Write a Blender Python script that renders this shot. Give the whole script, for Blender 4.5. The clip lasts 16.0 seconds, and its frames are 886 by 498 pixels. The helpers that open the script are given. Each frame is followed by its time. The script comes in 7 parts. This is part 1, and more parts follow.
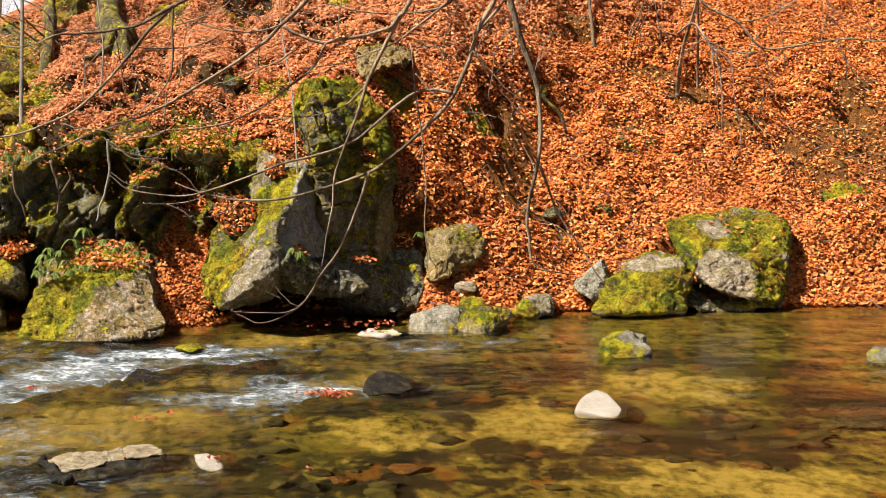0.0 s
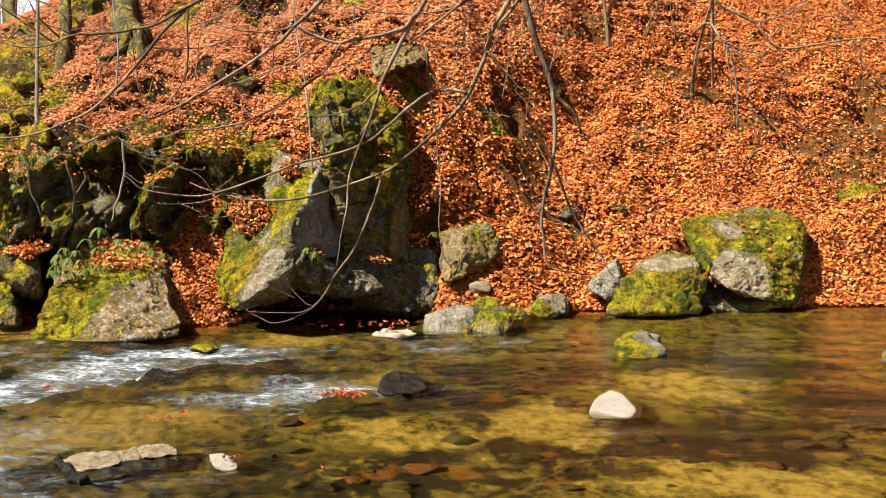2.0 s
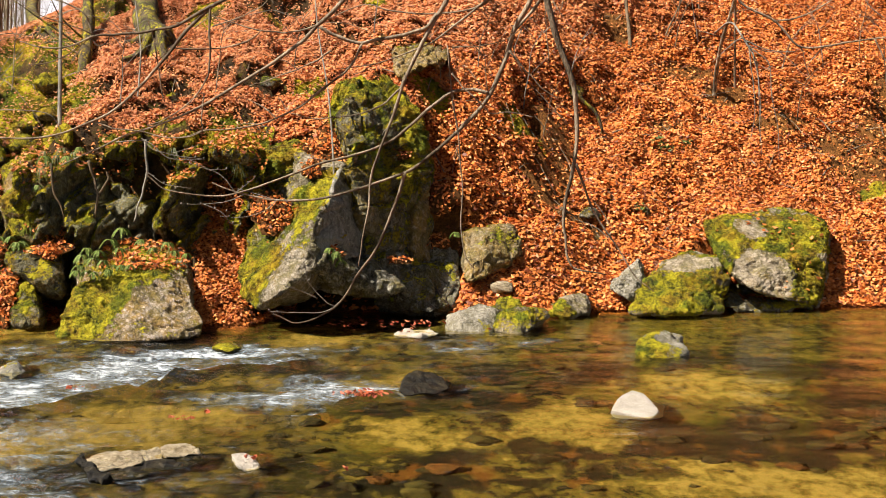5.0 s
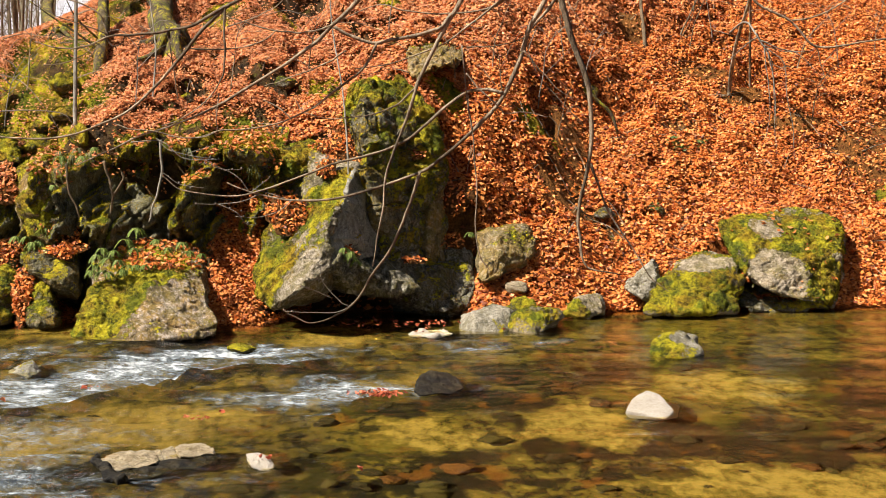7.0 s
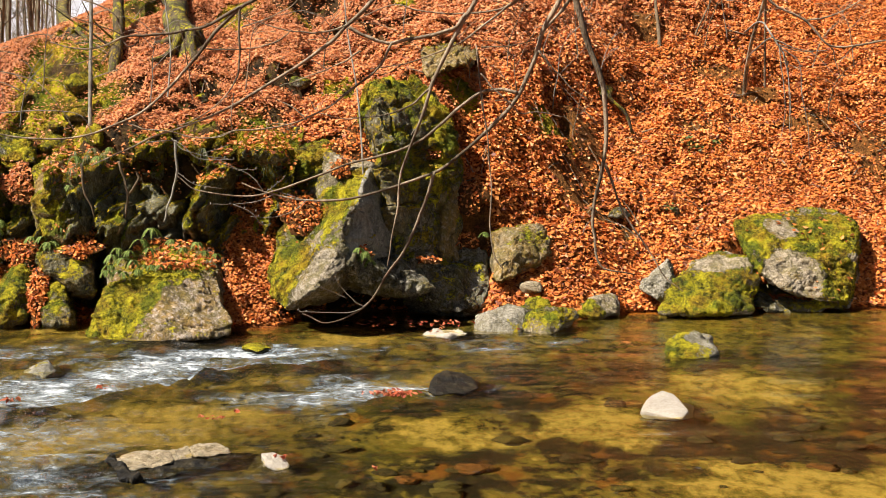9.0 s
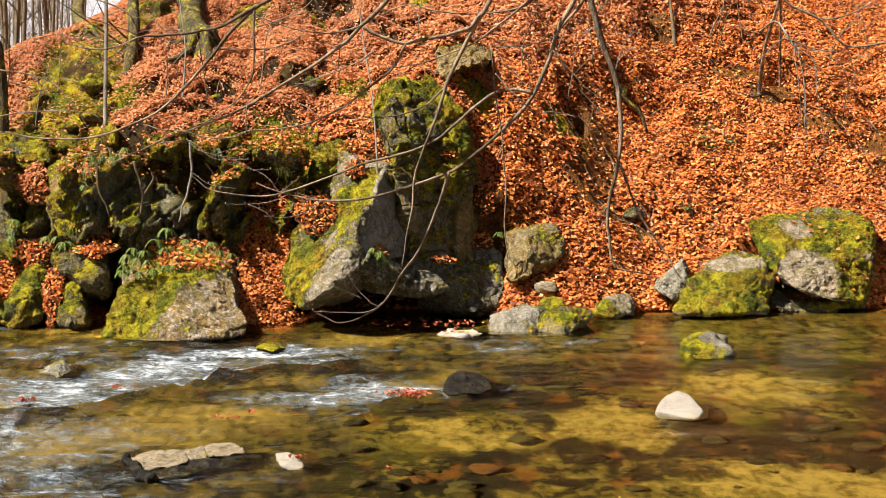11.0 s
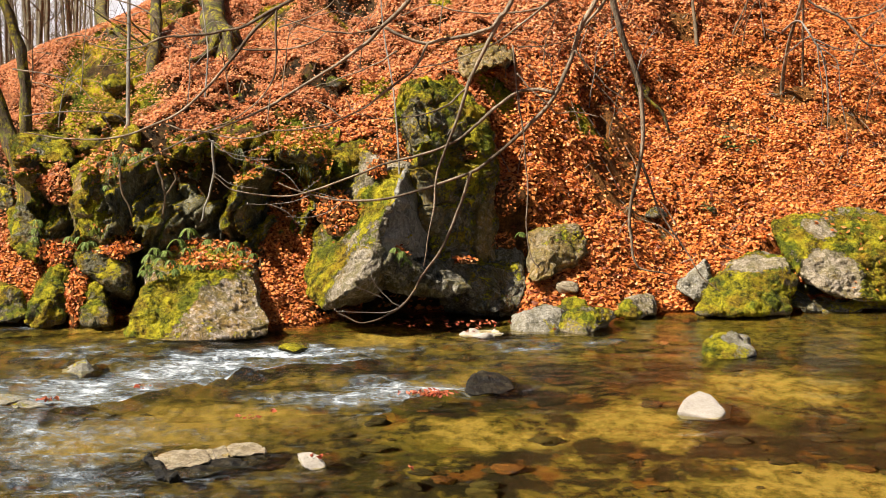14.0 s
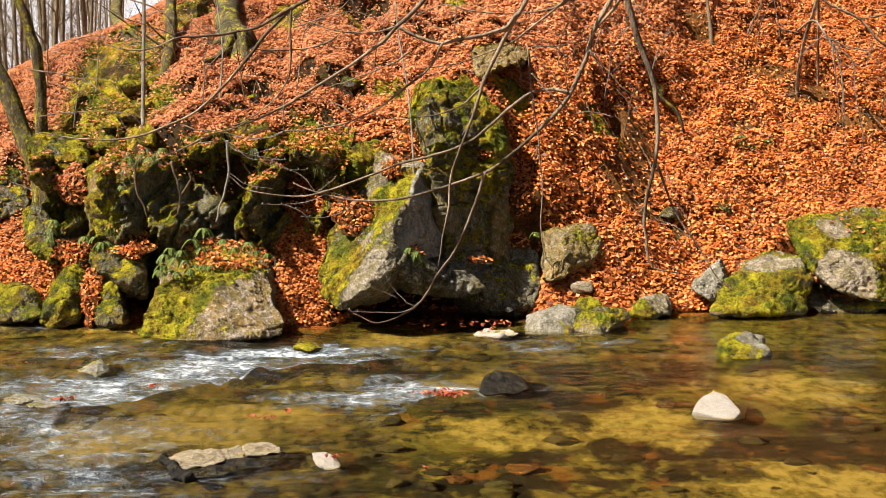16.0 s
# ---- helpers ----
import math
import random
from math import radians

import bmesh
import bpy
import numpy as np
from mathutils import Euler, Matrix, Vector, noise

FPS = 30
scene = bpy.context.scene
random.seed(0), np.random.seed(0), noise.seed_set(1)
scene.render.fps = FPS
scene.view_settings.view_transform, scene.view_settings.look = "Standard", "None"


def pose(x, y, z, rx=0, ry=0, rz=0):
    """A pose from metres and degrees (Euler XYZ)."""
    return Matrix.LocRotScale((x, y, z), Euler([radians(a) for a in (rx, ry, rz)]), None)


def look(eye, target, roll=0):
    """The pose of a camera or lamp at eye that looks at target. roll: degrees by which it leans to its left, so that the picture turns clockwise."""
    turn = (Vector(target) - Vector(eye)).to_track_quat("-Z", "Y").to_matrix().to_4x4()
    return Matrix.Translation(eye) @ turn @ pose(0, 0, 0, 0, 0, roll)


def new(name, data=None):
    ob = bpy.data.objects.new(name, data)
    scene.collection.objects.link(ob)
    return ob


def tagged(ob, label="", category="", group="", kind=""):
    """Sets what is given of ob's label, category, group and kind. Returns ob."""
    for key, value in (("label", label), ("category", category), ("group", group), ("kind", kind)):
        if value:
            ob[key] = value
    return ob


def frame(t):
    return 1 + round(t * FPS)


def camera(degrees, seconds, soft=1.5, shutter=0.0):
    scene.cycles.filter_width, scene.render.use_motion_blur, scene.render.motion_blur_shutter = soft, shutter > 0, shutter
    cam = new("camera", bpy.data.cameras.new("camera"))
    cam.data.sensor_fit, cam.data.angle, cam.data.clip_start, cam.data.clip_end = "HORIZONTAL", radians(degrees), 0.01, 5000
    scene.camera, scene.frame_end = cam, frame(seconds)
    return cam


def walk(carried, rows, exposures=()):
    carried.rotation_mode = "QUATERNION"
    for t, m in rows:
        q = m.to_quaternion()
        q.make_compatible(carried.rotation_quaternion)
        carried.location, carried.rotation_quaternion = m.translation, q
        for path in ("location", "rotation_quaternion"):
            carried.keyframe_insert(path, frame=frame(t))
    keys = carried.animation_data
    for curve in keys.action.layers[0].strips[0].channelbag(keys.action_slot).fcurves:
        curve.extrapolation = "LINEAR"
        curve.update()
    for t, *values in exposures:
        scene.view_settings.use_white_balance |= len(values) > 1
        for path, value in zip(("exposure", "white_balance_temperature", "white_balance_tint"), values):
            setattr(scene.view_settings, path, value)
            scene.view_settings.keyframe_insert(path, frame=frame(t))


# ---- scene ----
LENS, EYE_Z, DIP = 30.0, 2.2, 5.155
RATE = 0.2515  # degrees of turn a second
cam = camera(LENS, 16.0, 0.85)
TIMES = [0, 2, 4, 6, 8, 10, 12, 14, 16]
walk(cam, [(t, pose(0, 0, EYE_Z, 90 - DIP, 0, 0) @ pose(0, 0, 0, 0, (8 - t) * -RATE, 0)) for t in TIMES])

# ---- light ----
SUN_ELEV, SUN_AZ = 52.0, -112.0  # azimuth from +y towards +x: from the left, a little behind the eye
world = bpy.data.worlds.new("sky")
scene.world = world
world.use_nodes = True
sky = world.node_tree.nodes.new("ShaderNodeTexSky")
sky.sky_type, sky.sun_disc = "NISHITA", False
sky.sun_elevation, sky.sun_rotation = radians(SUN_ELEV), radians(SUN_AZ)
sky.air_density, sky.dust_density, sky.ozone_density = 0.8, 2.2, 0.6
back = world.node_tree.nodes["Background"]
back.inputs["Strength"].default_value = 0.036
world.node_tree.links.new(sky.outputs["Color"], back.inputs["Color"])
sun = new("sun", bpy.data.lights.new("sun", "SUN"))
sun.data.energy, sun.data.angle, sun.data.color = 7.0, radians(0.55), (1.0, 0.94, 0.86)
a, e = radians(SUN_AZ), radians(SUN_ELEV)
sun.matrix_world = look((30 * math.sin(a) * math.cos(e), 30 * math.cos(a) * math.cos(e), 30 * math.sin(e)), (0, 0, 0))
scene.view_settings.exposure = 0.8


# ---- materials ----
class Mat:
    """A node material, built up step by step."""

    def __init__(self, name, rough=0.8, spec=0.3):
        self.m = bpy.data.materials.new(name)
        self.m.use_nodes = True
        self.t = self.m.node_tree
        self.b = self.t.nodes["Principled BSDF"]
        self.b.inputs["Roughness"].default_value = rough
        self.b.inputs["Specular IOR Level"].default_value = spec
        self.co = self.node("ShaderNodeTexCoord").outputs["Object"]
        self.geo = self.node("ShaderNodeNewGeometry")

    def node(self, kind, **sets):
        n = self.t.nodes.new(kind)
        for k, v in sets.items():
            if k in n.inputs:
                self.put(n.inputs[k], v)
        return n

    def put(self, sock, v):
        if isinstance(v, bpy.types.NodeSocket):
            self.t.links.new(v, sock)
        elif v is not None:
            sock.default_value = v if not isinstance(v, tuple) or len(v) != 3 or sock.type != "RGBA" else (*v, 1)

    def scaled(self, sx, sy, sz):
        n = self.node("ShaderNodeMapping", Vector=self.co)
        n.inputs["Scale"].default_value = (sx, sy, sz)
        return n.outputs[0]

    def noise(self, scale, detail=4.0, rough=0.6, co=None, distort=0.0):
        n = self.node("ShaderNodeTexNoise", Vector=co or self.co, Scale=scale, Detail=detail, Roughness=rough, Distortion=distort)
        return n.outputs["Fac"]

    def voronoi(self, scale, co=None, feature="F1"):
        n = self.node("ShaderNodeTexVoronoi", Vector=co or self.co, Scale=scale)
        n.feature = feature
        return n

    def math(self, op, a, b=0.5, c=0.5):
        n = self.t.nodes.new("ShaderNodeMath")
        n.operation = op
        for i, v in enumerate((a, b, c)):
            self.put(n.inputs[i], v)
        return n.outputs[0]

    def ramp(self, fac, *stops):
        n = self.node("ShaderNodeValToRGB", Fac=fac)
        el = n.color_ramp.elements
        while len(el) < len(stops):
            el.new(0.5)
        for s, (p, c) in zip(el, stops):
            s.position, s.color = p, (*c, 1) if isinstance(c, tuple) else (c, c, c, 1)
        return n.outputs["Color"]

    def mix(self, fac, a, b, blend="MIX"):
        n = self.t.nodes.new("ShaderNodeMix")
        n.data_type, n.blend_type = "RGBA", blend
        self.put(n.inputs[0], fac)
        self.put(n.inputs[6], a)
        self.put(n.inputs[7], b)
        return n.outputs[2]

    def attr(self, name):
        n = self.t.nodes.new("ShaderNodeAttribute")
        n.attribute_name = name
        return n.outputs["Fac"]

    def normal_z(self):
        return self.node("ShaderNodeSeparateXYZ", Vector=self.geo.outputs["Normal"]).outputs["Z"]

    def bump(self, height, strength=0.5, distance=0.02):
        n = self.node("ShaderNodeBump", Height=height, Strength=strength, Distance=distance)
        if self.b.inputs["Normal"].is_linked:
            self.put(n.inputs["Normal"], self.b.inputs["Normal"].links[0].from_socket)
        self.t.links.new(n.outputs[0], self.b.inputs["Normal"])

    def colour(self, v):
        self.put(self.b.inputs["Base Color"], v)
        return self

    def rough(self, v):
        self.put(self.b.inputs["Roughness"], v)
        return self


MOSS = ((0.375, (0.008, 0.011, 0.0015)), (0.44, (0.058, 0.058, 0.003)), (0.505, (0.23, 0.2, 0.007)), (0.61, (0.56, 0.47, 0.016)))


def moss_colour(M):
    """Cushions of moss: dark between, yellow-green on the tips, with ochre and fresh green patches."""
    f = M.math("ADD", M.math("MULTIPLY", M.noise(6, 5, 0.7), 0.5), M.math("ADD", M.math("MULTIPLY", M.noise(34, 4, 0.65), 0.36), M.math("MULTIPLY", M.noise(130, 3, 0.7), 0.2)))
    col = M.ramp(f, *MOSS)
    old = M.ramp(M.noise(3.1, 6, 0.7), (0.47, 0.0), (0.57, 1.0))
    col = M.mix(M.math("MULTIPLY", old, 0.75), col, M.ramp(f, (0.4, (0.03, 0.018, 0.002)), (0.5, (0.16, 0.085, 0.006)), (0.62, (0.42, 0.25, 0.014))))
    fresh = M.ramp(M.noise(3.2, 6, 0.7), (0.42, 1.0), (0.5, 0.0))
    return M.mix(M.math("MULTIPLY", fresh, 0.75), col, M.ramp(f, (0.42, (0.006, 0.014, 0.002)), (0.64, (0.13, 0.19, 0.008))))


GROWTH = {}


def rock_mat(name, dark, mid, pale, moss=0.5, ochre=0.3, streak=0.4, wet=0.85, wash=0.5, cracks=0.5, algae=0.6):
    """Weathered stone: grain, lichen blotches, ochre staining, dark seepage, and moss where the mesh says it grows."""
    M = Mat(name, 0.85, 0.25)
    GROWTH[name] = moss
    grain = M.math("ADD", M.math("MULTIPLY", M.noise(5, 7, 0.72), 0.45), M.math("MULTIPLY", M.noise(55, 6, 0.75), 0.55))
    stone = M.ramp(grain, (0.36, dark), (0.48, mid), (0.64, pale))
    rust = M.ramp(M.noise(40, 6, 0.7), (0.35, (0.11, 0.06, 0.009)), (0.65, (0.42, 0.25, 0.045)))
    stone = M.mix(M.math("MULTIPLY", M.ramp(M.noise(4.2, 8, 0.75), (1 - ochre - 0.06, 0.0), (1 - ochre + 0.05, 1.0)), 0.8), stone, rust)
    seep = M.noise(7, 8, 0.75, M.scaled(2.2, 2.2, 0.45))
    stone = M.mix(M.math("MULTIPLY", M.ramp(seep, (0.53, 0.0), (0.58, 1.0)), streak), stone, dark)
    film = M.ramp(M.noise(5.5, 9, 0.78), (0.44, 0.0), (0.56, 1.0))
    stone = M.mix(M.math("MULTIPLY", film, algae), stone, M.ramp(M.noise(60, 4, 0.7), (0.35, (0.03, 0.03, 0.005)), (0.65, (0.2, 0.155, 0.022))))
    runs = M.noise(9, 8, 0.75, M.scaled(1.6, 1.6, 0.3))
    stone = M.mix(M.math("MULTIPLY", M.ramp(runs, (0.56, 0.0), (0.62, 1.0)), 0.55 * wash + 0.15), stone, pale)
    lich = M.ramp(M.noise(17, 8, 0.78), (0.54, 0.0), (0.575, 1.0))
    stone = M.mix(M.math("MULTIPLY", lich, wash), stone, pale)
    pits = M.ramp(M.noise(100, 4, 0.75), (0.53, 0.0), (0.58, 1.0))
    stone = M.mix(M.math("MULTIPLY", pits, 0.4), stone, dark)
    bend = M.mix(0.5, M.co, M.node("ShaderNodeTexNoise", Vector=M.co, Scale=3.0, Detail=5.0).outputs["Color"], "ADD")
    crack = M.ramp(M.voronoi(2.2, bend, "DISTANCE_TO_EDGE").outputs["Distance"], (0.0, 0.0), (0.02, 1.0))
    stone = M.mix(M.math("MULTIPLY", M.math("SUBTRACT", 1.0, crack), cracks), stone, (0.012, 0.011, 0.008))
    want = M.math("ADD", M.attr("growth"), M.math("ADD", M.math("MULTIPLY", M.math("SUBTRACT", M.noise(6, 10, 0.8), 0.5), 3.8), M.math("MULTIPLY", M.math("SUBTRACT", M.noise(75, 4, 0.7), 0.5), 0.8)))
    cover = M.ramp(want, (0.44, 0.0), (0.62, 1.0))
    M.colour(M.mix(cover, stone, moss_colour(M)))
    M.bump(crack, cracks, 0.02)
    M.bump(M.noise(40, 9, 0.75), 0.8, 0.03)
    M.bump(M.math("MULTIPLY", M.noise(110, 4, 0.75), M.math("ADD", cover, 0.3)), 0.9, 0.03)
    M.rough(M.math("ADD", M.math("MULTIPLY", cover, 0.1), wet))
    return M.m


# Part of the outcrop's shade is put into rock_dark's and rock_moss's dark tones.
rock_dark = rock_mat("dark_mossy_rock", (0.01, 0.009, 0.006), (0.075, 0.064, 0.042), (0.4, 0.36, 0.28), 0.68, 0.4, 0.6)
rock_wall = rock_mat("recess_rock", (0.018, 0.017, 0.009), (0.12, 0.11, 0.065), (0.36, 0.33, 0.23), 0.5, 0.38, 0.5)
rock_big = rock_mat("outcrop_rock", (0.05, 0.038, 0.02), (0.2, 0.16, 0.1), (0.52, 0.44, 0.34), 0.66, 0.42, 0.5)
rock_ochre = rock_mat("ochre_rock", (0.07, 0.045, 0.02), (0.22, 0.16, 0.09), (0.62, 0.52, 0.45), 0.5, 0.52, 0.4)
rock_moss = rock_mat("mossy_rock", (0.014, 0.013, 0.008), (0.085, 0.076, 0.046), (0.36, 0.32, 0.22), 0.78, 0.45, 0.4)
rock_half = rock_mat("half_mossy_rock", (0.08, 0.06, 0.032), (0.28, 0.22, 0.14), (0.55, 0.45, 0.33), 0.64, 0.4, 0.3)
rock_grey = rock_mat("grey_rock", (0.06, 0.05, 0.032), (0.22, 0.19, 0.135), (0.5, 0.45, 0.36), 0.36, 0.25, 0.3, algae=0.3)
rock_bare = rock_mat("bare_rock", (0.13, 0.09, 0.045), (0.34, 0.26, 0.16), (0.5, 0.42, 0.29), 0.05, 0.35, 0.1, algae=0.25)
rock_pale = rock_mat("pale_stone", (0.3, 0.25, 0.19), (0.43, 0.37, 0.295), (0.53, 0.47, 0.39), -0.5, 0.1, 0.05, wash=0.2, cracks=0.03, algae=0.05)
rock_rust = rock_mat("rust_rock", (0.06, 0.04, 0.018), (0.25, 0.185, 0.1), (0.45, 0.36, 0.24), 0.5, 0.55, 0.35)
rock_slab = rock_mat("slab_rock", (0.09, 0.08, 0.06), (0.25, 0.225, 0.175), (0.52, 0.48, 0.4), 0.2, 0.12, 0.4, wash=0.4, algae=0.25)


def wet_mat():
    M = Mat("wet_stone", 0.55, 0.2)
    M.colour(M.ramp(M.noise(14, 8, 0.75), (0.4, (0.004, 0.003, 0.002)), (0.5, (0.012, 0.009, 0.004)), (0.62, (0.04, 0.03, 0.014))))
    M.bump(M.noise(30, 8, 0.75), 0.7, 0.03)
    return M.m


def ground_mat():
    """One sheet: leaf litter and soil on the slopes, moss and bare earth where the masks say, sand in the river."""
    M = Mat("forest_floor", 0.9, 0.15)
    litter = M.ramp(M.noise(38, 6, 0.7), (0.4, (0.04, 0.012, 0.003)), (0.52, (0.34, 0.1, 0.018)), (0.64, (0.74, 0.25, 0.05)))
    litter = M.mix(M.ramp(M.noise(5, 5), (0.52, 0.0), (0.72, 1.0)), litter, (0.13, 0.04, 0.01))
    soil = M.ramp(M.math("ADD", M.math("MULTIPLY", M.noise(9, 7, 0.7), 0.5), M.math("MULTIPLY", M.noise(60, 5, 0.75), 0.5)), (0.38, (0.04, 0.016, 0.004)), (0.5, (0.17, 0.068, 0.014)), (0.62, (0.38, 0.15, 0.035)))
    col = M.mix(M.attr("earth"), litter, soil)
    mossy = M.ramp(M.math("ADD", M.attr("moss"), M.math("MULTIPLY", M.math("SUBTRACT", M.noise(6, 6, 0.7), 0.5), 1.6)), (0.42, 0.0), (0.6, 1.0))
    col = M.mix(mossy, col, moss_colour(M))
    stone = M.ramp(M.noise(9, 7, 0.7), (0.35, (0.02, 0.014, 0.007)), (0.55, (0.09, 0.05, 0.018)), (0.7, (0.12, 0.12, 0.012)))
    col = M.mix(M.attr("stone"), col, stone)
    broad, fine = M.noise(3.0, 6, 0.68, M.scaled(1.2, 0.85, 1)), M.noise(8.5, 8, 0.7, M.scaled(1.2, 0.62, 1))
    tone = M.math("ADD", M.math("ADD", M.math("MULTIPLY", broad, 0.32), M.math("MULTIPLY", fine, 0.68)), M.math("MULTIPLY", M.math("SUBTRACT", M.attr("clear"), M.attr("weed")), 0.12))
    sand = M.ramp(M.math("SUBTRACT", tone, 0.012), (0.40, (0.007, 0.005, 0.0012)), (0.46, (0.024, 0.018, 0.003)), (0.49, (0.09, 0.067, 0.01)), (0.545, (0.135, 0.096, 0.016)), (0.66, (0.34, 0.24, 0.066)))
    amber = M.ramp(M.noise(3.7, 5, 0.65, M.scaled(1, 0.5, 1)), (0.56, 0.0), (0.64, 1.0))
    sand = M.mix(M.math("MULTIPLY", amber, M.math("MULTIPLY_ADD", M.attr("clear"), -0.45, 0.55)), sand, (0.2, 0.07, 0.008))
    green = M.ramp(M.noise(2.1, 5, 0.65, M.scaled(1, 0.6, 1)), (0.52, 0.0), (0.64, 1.0))
    sand = M.mix(M.math("MULTIPLY", green, M.math("MULTIPLY_ADD", M.attr("clear"), -0.35, 0.4)), sand, (0.10, 0.09, 0.008))
    col = M.mix(M.attr("bed"), col, sand)
    M.colour(col)
    M.bump(M.noise(45, 7, 0.75), 1.0, 0.06)
    return M.m


def leaf_mat(name, *stops, fallen=True):
    """Thin leaves: each of its own tone, letting a little light through."""
    M = Mat(name, 0.55, 0.3)
    col = M.ramp(M.geo.outputs["Random Per Island"], *stops)
    if fallen:
        col = M.mix(M.math("MULTIPLY", M.ramp(M.noise(1.1, 5, 0.7), (0.45, 0.0), (0.65, 1.0)), 0.4), col, (0.3, 0.07, 0.018))
        col = M.mix(M.math("MULTIPLY", M.noise(60, 3), 0.25), col, (0.16, 0.04, 0.01))
        # Paler, pinker litter up and left, with distance haze put into its colour.
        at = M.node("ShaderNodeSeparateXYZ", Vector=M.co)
        haze_pale = M.math("MULTIPLY_ADD", M.math("SUBTRACT", at.outputs["Z"], M.math("MULTIPLY", at.outputs["X"], 0.3)), 0.4, -0.8)
        col = M.mix(M.math("MINIMUM", M.math("MAXIMUM", haze_pale, 0.0), 0.5), col, (0.62, 0.30, 0.15))
    M.colour(col)
    thin = M.node("ShaderNodeBsdfTranslucent", Color=col).outputs[0]
    mix = M.node("ShaderNodeMixShader")
    M.put(mix.inputs[0], 0.22)
    M.put(mix.inputs[1], M.b.outputs[0])
    M.put(mix.inputs[2], thin)
    M.put(M.t.nodes["Material Output"].inputs["Surface"], mix.outputs[0])
    return M.m


def plain_soil():
    M = Mat("soil", 0.95, 0.1)
    M.colour(M.ramp(M.noise(30, 6, 0.7), (0.3, (0.03, 0.012, 0.004)), (0.7, (0.16, 0.07, 0.02))))
    M.bump(M.noise(40, 6, 0.7), 0.8, 0.03)
    return M.m


soil_mat = plain_soil()
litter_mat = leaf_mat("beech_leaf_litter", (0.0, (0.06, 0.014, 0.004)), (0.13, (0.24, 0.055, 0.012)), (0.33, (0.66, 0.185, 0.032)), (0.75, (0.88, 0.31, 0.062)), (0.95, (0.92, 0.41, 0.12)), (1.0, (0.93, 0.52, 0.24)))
red_leaf_mat = leaf_mat("red_leaves", (0.0, (0.16, 0.025, 0.012)), (0.6, (0.38, 0.07, 0.025)), (1.0, (0.6, 0.2, 0.08)))


def tufts_mat():
    M = Mat("moss_tufts", 0.8, 0.15)
    tone = M.ramp(M.geo.outputs["Random Per Island"], (0.0, (0.5, 0.5, 0.45)), (1.0, (1.2, 1.15, 1.1)))
    M.colour(M.mix(1.0, moss_colour(M), tone, "MULTIPLY"))
    return M.m


tuft_mat = tufts_mat()


def bark_mat(name, low, high, moss=0.0):
    M = Mat(name, 0.85, 0.2)
    col = M.ramp(M.noise(18, 6, 0.7, M.scaled(1, 1, 0.35)), (0.3, low), (0.7, high))
    col = M.mix(M.math("MULTIPLY", M.ramp(M.noise(4, 5, 0.7), (0.45, 0.0), (0.6, 1.0)), 0.75), col, low)
    if moss:
        cover = M.math("MULTIPLY", M.ramp(M.noise(14, 8, 0.78, M.scaled(1, 1, 0.6)), (0.76 - 0.5 * moss, 0.0), (0.88 - 0.5 * moss, 1.0)), 0.8)
        col = M.mix(cover, col, moss_colour(M))
    M.colour(col)
    M.bump(M.noise(30, 6, 0.7, M.scaled(1, 1, 0.3)), 0.9, 0.03)
    return M.m


bark_dark = bark_mat("dark_bark", (0.05, 0.034, 0.018), (0.5, 0.39, 0.26))
bark_pale = bark_mat("pale_bark", (0.14, 0.12, 0.09), (0.34, 0.30, 0.24))
bark_brown = bark_mat("brown_bark", (0.08, 0.055, 0.03), (0.24, 0.17, 0.10))
bark_moss = bark_mat("mossy_bark", (0.03, 0.022, 0.012), (0.14, 0.1, 0.058), 0.57)
bark_far = bark_mat("far_bark", (0.1, 0.085, 0.05), (0.28, 0.24, 0.155), 0.3)
fern_mat = leaf_mat("fern_green", (0.0, (0.06, 0.095, 0.012)), (0.6, (0.15, 0.2, 0.03)), (1.0, (0.3, 0.34, 0.07)), fallen=False)
grass_mat = leaf_mat("dry_green_grass", (0.0, (0.04, 0.055, 0.012)), (1.0, (0.2, 0.2, 0.05)), fallen=False)


